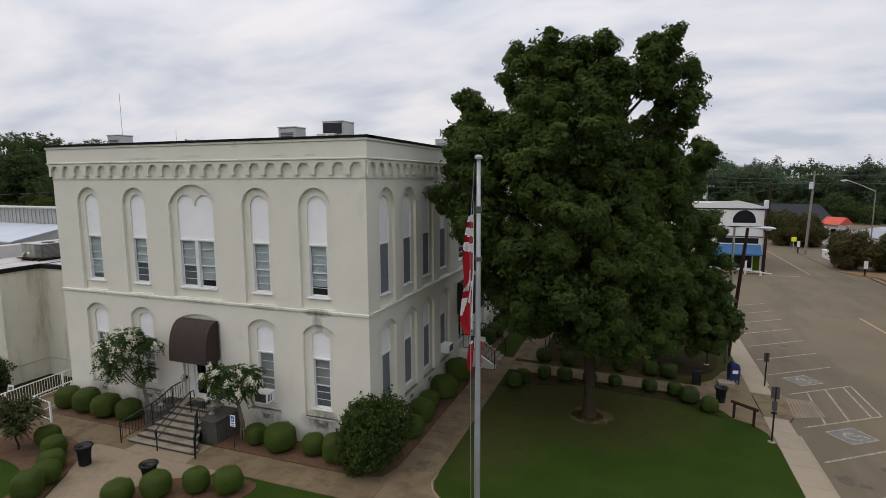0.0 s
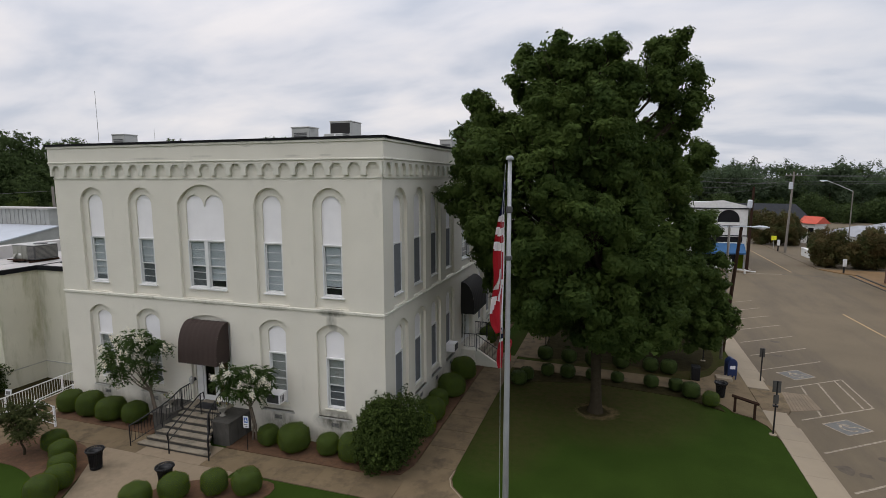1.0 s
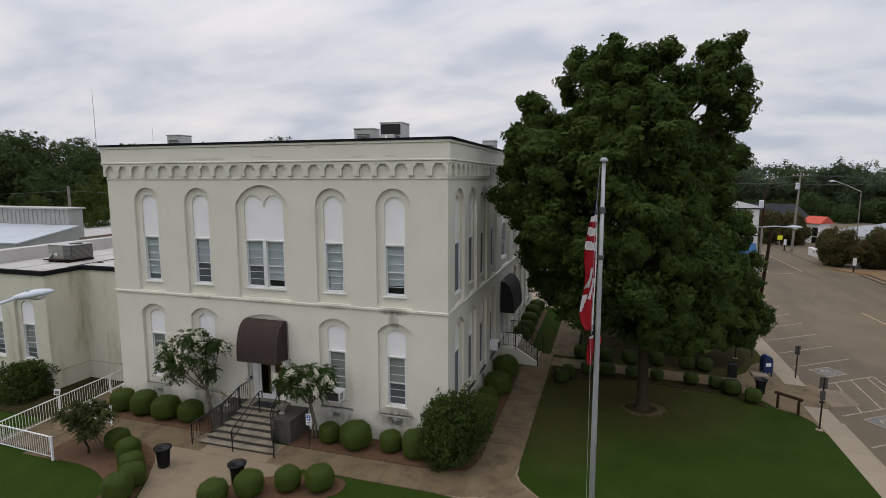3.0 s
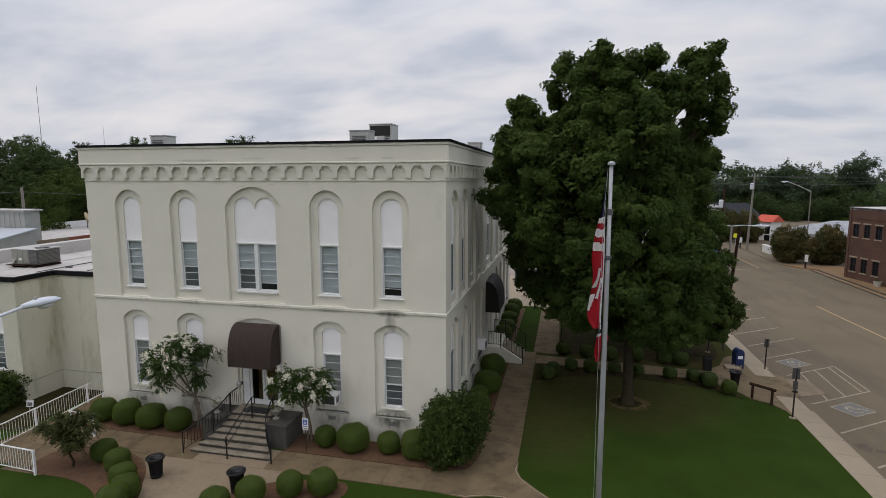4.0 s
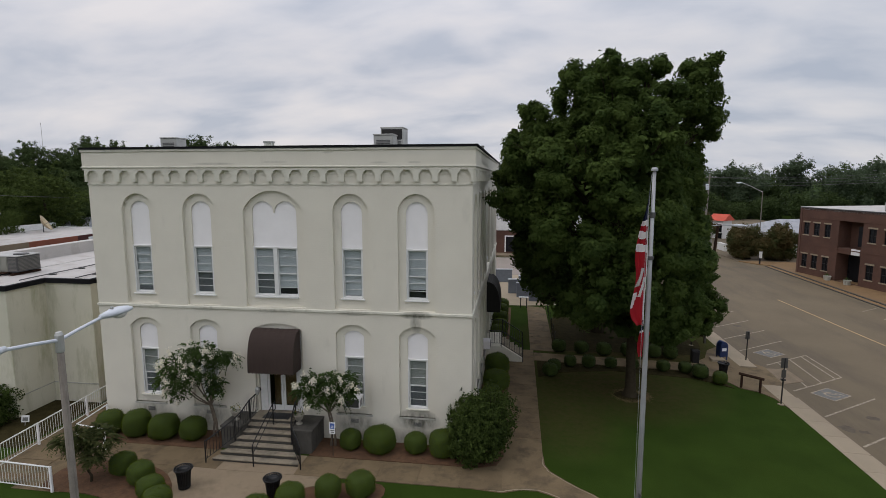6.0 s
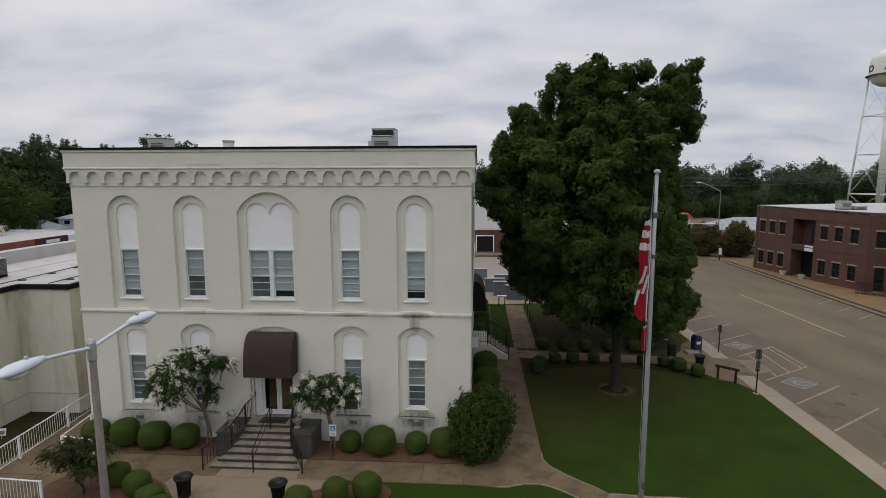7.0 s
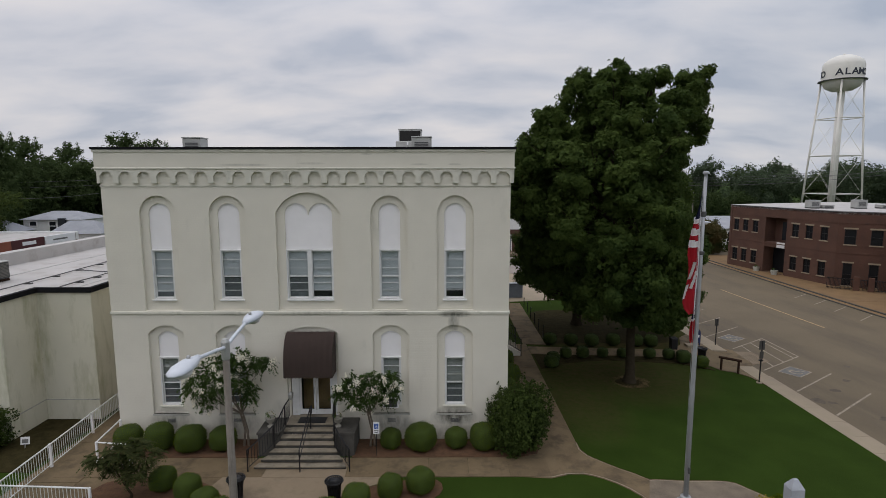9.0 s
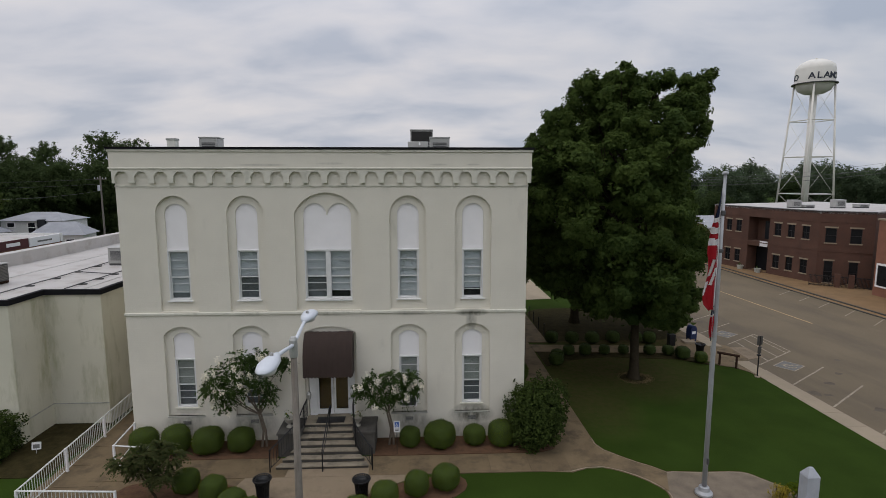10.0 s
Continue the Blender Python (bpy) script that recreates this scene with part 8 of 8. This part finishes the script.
def shop_row():
    s = thing("shop_row", (0, 0, 0), "row of low brick shops with white flat roofs", "building")
    part("wall", boxes((-66, -54.1, 36.0, 57.5, -0.3, 4.1)), BRICK2, s)
    tan = mat("tan_fascia", (0.22, 0.165, 0.115), 0.8, 0.1, 1, 20, 0.1)
    red = mat("red_fascia", (0.24, 0.075, 0.045), 0.8, 0.1, 1, 20, 0.1)
    maroon = mat("maroon_fascia", (0.075, 0.022, 0.022), 0.8, 0.1, 1, 20, 0.1)
    for nm, y0, y1, m, label in (("tan_fascia", 36.0, 41.8, tan, "tan shop fascia"), ("red_fascia", 41.81, 47.6, red, "faded red shop fascia"), ("maroon_fascia", 47.61, 52.0, maroon, "dark maroon shop fascia")):
        part(nm, boxes((-54.1, -53.9, y0, y1, 4.1, 5.0)), m, s, label)
    part("sign_panel", boxes((-54.1, -53.85, 52.05, 56.7, 4.1, 5.0)), SIGNWHITE, s, "white shop sign")
    part("text_bar", boxes((-53.85, -53.84, 53.2, 55.4, 4.45, 4.62)), ADABLUE, s)
    part("text_bar", boxes((-53.9, -53.88, 49.0, 50.8, 4.4, 4.75)), SIGNWHITE, s)
    part("roof", boxes((-66, -54.11, 36.0, 57.5, 4.7, 4.82)), ROOFWHITE, s, "white flat roof")
    for y0, y1, z in ((36.0, 44.0, 5.0), (44.01, 50.0, 5.25), (50.01, 57.5, 5.5)):
        part("upstand", boxes((-66.4, -65.9, y0, y1, 4.0, z)), WHITE_OLD, s, "white stepped roof upstand")
    part("upstand", boxes((-65.89, -54.1, 57.2, 57.6, 4.0, 5.0)), WHITE_OLD, s)
    d = thing("satellite_dish", Matrix.Translation((-62.3, 52.0, 4.82)) @ Matrix.Diagonal((0.88, 0.88, 0.88, 1)), "large tan satellite dish on a roof", "satellite dish")
    bm = bmesh.new()
    m = Matrix.Translation((0, 0, 1.05)) @ Matrix.Rotation(0.85, 4, "Z") @ Matrix.Rotation(radians(58), 4, "Y") @ Matrix.Rotation(0.2, 4, "X")
    rings = [[bm.verts.new(m @ Vector((r * math.cos(a), r * math.sin(a), 0.35 * r * r - 0.03 * side))) for a in (2 * math.pi * k / 20 for k in range(20))] for side in (0, 1) for r in ((0.05, 0.4, 0.8, 1.15) if side == 0 else (1.15, 0.8, 0.4, 0.05))]
    for a, b in zip(rings, rings[1:]):
        for k in range(20):
            bm.faces.new((a[k], a[(k + 1) % 20], b[(k + 1) % 20], b[k]))
    part("dish", bm, mat("tan_dish", (0.48, 0.38, 0.24), 0.6, 0.08, 2, 30, 0.05), d, smooth=True)
    part("mast", tube(bmesh.new(), [(0, 0, 0), (0, 0, 1.2)], 0.06, 6), METAL_DK, d)
    part("feed_arm", tube(bmesh.new(), [m @ Vector((0, -1.0, 0.3)), m @ Vector((0, 0, 1.1))], 0.03, 5), METAL_DK, d)


shop_row()


def rear_shop():
    s = thing("rear_shop", (0, 0, 0), "brick shop with white upper storey beyond the side street", "building")
    part("wall", boxes((-22, 1.0, 75, 86, -0.4, 3.5)), BRICK, s)
    part("upper_wall", boxes((-22, 1.0, 74.9, 86, 3.5, 7.6)), WHITE_OLD, s)
    part("siding", boxes(*[(-22, 1.0, 74.86, 74.9, 3.6 + 0.4 * k, 3.97 + 0.4 * k) for k in range(10)]), WHITE_OLD, s)
    for x in (-18, -12.5, -8.0, -3.0):
        w = part("shop_window", boxes((x - 1.2, x + 1.2, 74.95, 75.0, 0.4, 2.6)), GLASSDARK, s)
        part("frame", boxes((x - 1.35, x - 1.2, 74.9, 75.0, 0.3, 2.75), (x + 1.2, x + 1.35, 74.9, 75.0, 0.3, 2.75), (x - 1.2, x + 1.2, 74.9, 75.0, 2.6, 2.75)), WHITE, w)
    part("pavement_step", boxes((-24, 2.0, 72.3, 75, -0.4, 0.2)), CONCRETE, s)
    for i, (x, y) in enumerate(((-9.0, 53.6), (-7.4, 48.0), (-6.4, 50.2), (-6.6, 46.5), (-5.5, 45.0))):
        b = thing("stone_panel", pose(x, y, lawn_z(x, y) + 0.03, 0, 0, 4), "low grey granite memorial wall panel with pale coping", "memorial", "memorial panels")
        part("slab", boxes((-0.95, 0.95, -0.15, 0.15, 0.0, 1.3)), MEMORIAL, b)
        part("coping", bevel(boxes((-1.0, 1.0, -0.2, 0.2, 1.3, 1.38)), 0.02, 1), STONE, b)


sheet("memorial_paving", [(-11, 42.95), (-7, 42.95), (-7, 57.9), (-11, 57.9)], CONCRETE_LT, 0.02, "pale concrete paving round the memorial panels", "pavement")
sheet("memorial_paving", [(-7, 42.95), (-1.5, 44.5), (-1.5, 57.9), (-7, 57.9)], CONCRETE_LT, 0.02, "pale concrete paving round the memorial panels", "pavement", cell=20)
rear_shop()
b = thing("lawn_marker", (-6.95, 42.1, 0.0), "dark post with a small pale plaque by the walk", "sign")
part("post", boxes((-0.3, -0.22, -0.05, 0.05, -0.1, 0.9), (0.22, 0.3, -0.05, 0.05, -0.1, 0.9)), BLACK, b)
part("plaque", boxes((-0.4, 0.4, -0.15, 0.15, 0.9, 0.97)), SIGNWHITE, b)


# ---- trees of the surroundings ----
def tree_kind(name, label, lobes, material, seed, leaf, dens, per, trunk_r=0.3):
    t = thing(name, (0, 0, -80), label, "tree")
    bm = bmesh.new()
    top = max(l[2] for l in lobes)
    tube(bm, [(0, 0, -0.5), (0, 0, top * 0.3), (0.2, 0.1, top * 0.8)], [trunk_r, trunk_r * 0.75, trunk_r * 0.3], 7)
    part("trunk", bm, BARK, t)
    leaves("crown", lobe_clumps(bumpy(lobes, 3, 0.45, seed), dens, seed, 0.1), per, leaf, (leaf * 0.6,) * 3, material, seed, t, 0.45, "", leaf * 0.4, True, True)
    leaves("inner_crown", lobe_clumps(lobes, dens * 0.4, seed + 1, 1.0), 4, leaf * 1.7, (leaf * 1.2,) * 3, material, seed + 2, t, 0.35, "", 0.0, True)
    return t


def random_lobes(seed, w, h, n, low=0.3):
    rng = random.Random(seed)
    out = [(0, 0, h * 0.6, w * 0.4, w * 0.4, h * 0.33)]
    for k in range(n):
        a, q = rng.uniform(0, 6.28), rng.uniform(0.25, 1.0)
        z = h * rng.uniform(low, 0.9)
        r = w * rng.uniform(0.2, 0.34)
        reach = w * 0.62 * q * math.sqrt(max(0.1, 1 - ((z / h - 0.55) / 0.5) ** 2))
        out.append((reach * math.cos(a), reach * math.sin(a), z, r, r, r * 0.85))
    return out


BROAD = "leafy dark green broadleaf tree in the distance"
KINDS = [tree_kind("broadleaf_tree", BROAD, random_lobes(41 + k, 7.8, (15, 17, 14, 18)[k], 22, 0.04), (FARLEAF, FARLEAF, FARLEAF, FARLEAF)[k], 41 + k, 0.33, 9.5, 14) for k in range(4)]
# three of the four woods kinds carry haze in their leaf colour
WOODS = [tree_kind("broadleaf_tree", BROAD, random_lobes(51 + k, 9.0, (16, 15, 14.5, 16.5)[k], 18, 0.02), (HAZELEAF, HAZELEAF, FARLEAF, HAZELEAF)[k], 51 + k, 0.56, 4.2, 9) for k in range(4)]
FAR = []
rng = random.Random(77)
for k in range(44):
    FAR.append((-20 + 4.6 * k + rng.uniform(-2, 2), 172 + rng.uniform(-7, 7) - 0.42 * k, rng.uniform(0.84, 0.98)))
for k in range(30):
    FAR.append((-20 + 7 * k + rng.uniform(-3, 3), 190 + rng.uniform(-6, 6) - 0.6 * k, rng.uniform(0.95, 1.08)))
for k in range(20):
    FAR.append((118 + 6 * k, 172 - 3.5 * k + rng.uniform(-5, 5), rng.uniform(0.9, 1.05)))
for k in range(30):
    FAR.append((-112 + 2.1 * k + rng.uniform(-3, 3), 40 + 3.3 * k + rng.uniform(-3, 3), rng.uniform(0.88, 1.04) * (1.34 - 0.019 * k) * (0.86 if 14 < k < 22 else 1.0)))
for k in range(2, 20, 2):
    FAR.append((-132 + 3.6 * k + rng.uniform(-4, 4), 42 + 5.0 * k + rng.uniform(-4, 4), rng.uniform(1.0, 1.12) * (1.12 - 0.010 * k)))
FAR += [(-76.0, 109.5, 1.19), (-82.0, 114.0, 1.09), (-70.5, 108.0, 1.13), (-101.7, 63.1, 1.12), (-100.0, 67.0, 1.10), (-97.0, 70.5, 1.08), (-95.0, 73.5, 1.0), (-101, 100, 1.2), (-97, 105, 1.12), (-84, 90, 1.04), (-65, 96, 0.86), (-60, 99, 0.8), (-71, 97, 0.84), (-86, 66, 0.9), (-92, 58, 1.0), (-80, 74, 0.82), (-76, 92, 0.85), (-70, 60, 0.62), (-78, 52, 0.7), (-84, 46, 0.8), (-84.5, 83.0, 1.07)]
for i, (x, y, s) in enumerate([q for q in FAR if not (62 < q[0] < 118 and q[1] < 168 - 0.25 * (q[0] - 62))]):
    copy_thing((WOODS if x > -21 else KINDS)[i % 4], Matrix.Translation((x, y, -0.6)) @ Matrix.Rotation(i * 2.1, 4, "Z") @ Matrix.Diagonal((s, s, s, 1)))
NEAR = tree_kind("broadleaf_tree", "lighter green leafy tree behind the metal shed", random_lobes(71, 6.0, 14, 18, 0.06), FARLEAF2, 71, 0.18, 26, 24)
# lighter, nearer trees behind the shed and the wing
for i, (x, y, s) in enumerate(((-66.5, 50.5, 0.84), (-70.5, 47.0, 0.72), (-68.0, 58.5, 0.98), (-76.0, 62.0, 1.0))):
    copy_thing(NEAR, Matrix.Translation((x, y, -0.4)) @ Matrix.Rotation(i * 1.3, 4, "Z") @ Matrix.Diagonal((s * (0.8 if i < 2 else 1.3), s * (0.8 if i < 2 else 1.3), s, 1)))
rng = random.Random(5)
edge = [(-18 + 3.1 * k + rng.uniform(-1, 1), 160 + rng.uniform(-4, 2) - 0.02 * k, rng.uniform(1.5, 4.5), 2.6, 2.2, rng.uniform(2.0, 3.4)) for k in range(33)]
tagged(leaves("undergrowth", lobe_clumps(edge, 22, 91, 0.1), 10, 0.5, 0.4, FARLEAF, 91, None, 0.35), "dense green undergrowth along the edge of the woods", "undergrowth", kind="stuff")
RED_TREE = tree_kind("crape_myrtle_tree", "rounded green and rust-red flowering tree beside the road", random_lobes(61, 4.4, 5.3, 22, 0.1), REDLEAF, 61, 0.24, 60, 14, 0.18)
for i, (x, y, s) in enumerate(((25.0, 79.2, 0.92), (28.9, 78.0, 0.97), (23.4, 104.0, 1.08), (27.2, 103.0, 1.04))):
    copy_thing(RED_TREE, Matrix.Translation((x, y, -0.6)) @ Matrix.Rotation(i * 1.7, 4, "Z") @ Matrix.Diagonal((0.88 * s, 0.88 * s, s, 1)))
for t in (*KINDS, *WOODS, NEAR, RED_TREE):
    for o in (*t.children_recursive, t):
        bpy.data.objects.remove(o)
hedge = thing("hedge", (31.5, 80.5, -0.6), "dense dark hedge along the far pavement", "hedge")
leaves("foliage", lobe_clumps([(-6 + 1.1 * k, 2.4 - 0.4 * k, 0.9, 0.9, 0.9, 0.95) for k in range(8)], 60, 71), 9, 0.22, 0.15, SHRUBLEAF, 71, hedge)
hedge = thing("hedge", (40.0, 97.0, -0.6), "dense dark hedge beyond the flowering trees", "hedge")
leaves("foliage", lobe_clumps([(-8 + 1.5 * k, 3.0 - 0.5 * k, 1.3 + 0.35 * math.sin(2.1 * k), 1.3, 1.2, 1.5) for k in range(13)], 34, 73), 9, 0.26, 0.2, FARLEAF, 73, hedge)
for i, (x, y, h, r) in enumerate(((-217, 180, 48.8, 0.09), (-186, 180, 32, 0.06))):
    m = thing("radio_mast", (x, y, 0), "thin lattice radio mast against the sky", "radio mast", "radio masts")
    part("mast", tube(bmesh.new(), [(0, 0, 0), (0, 0, h)], [r * 2, r], 5), METAL, m)
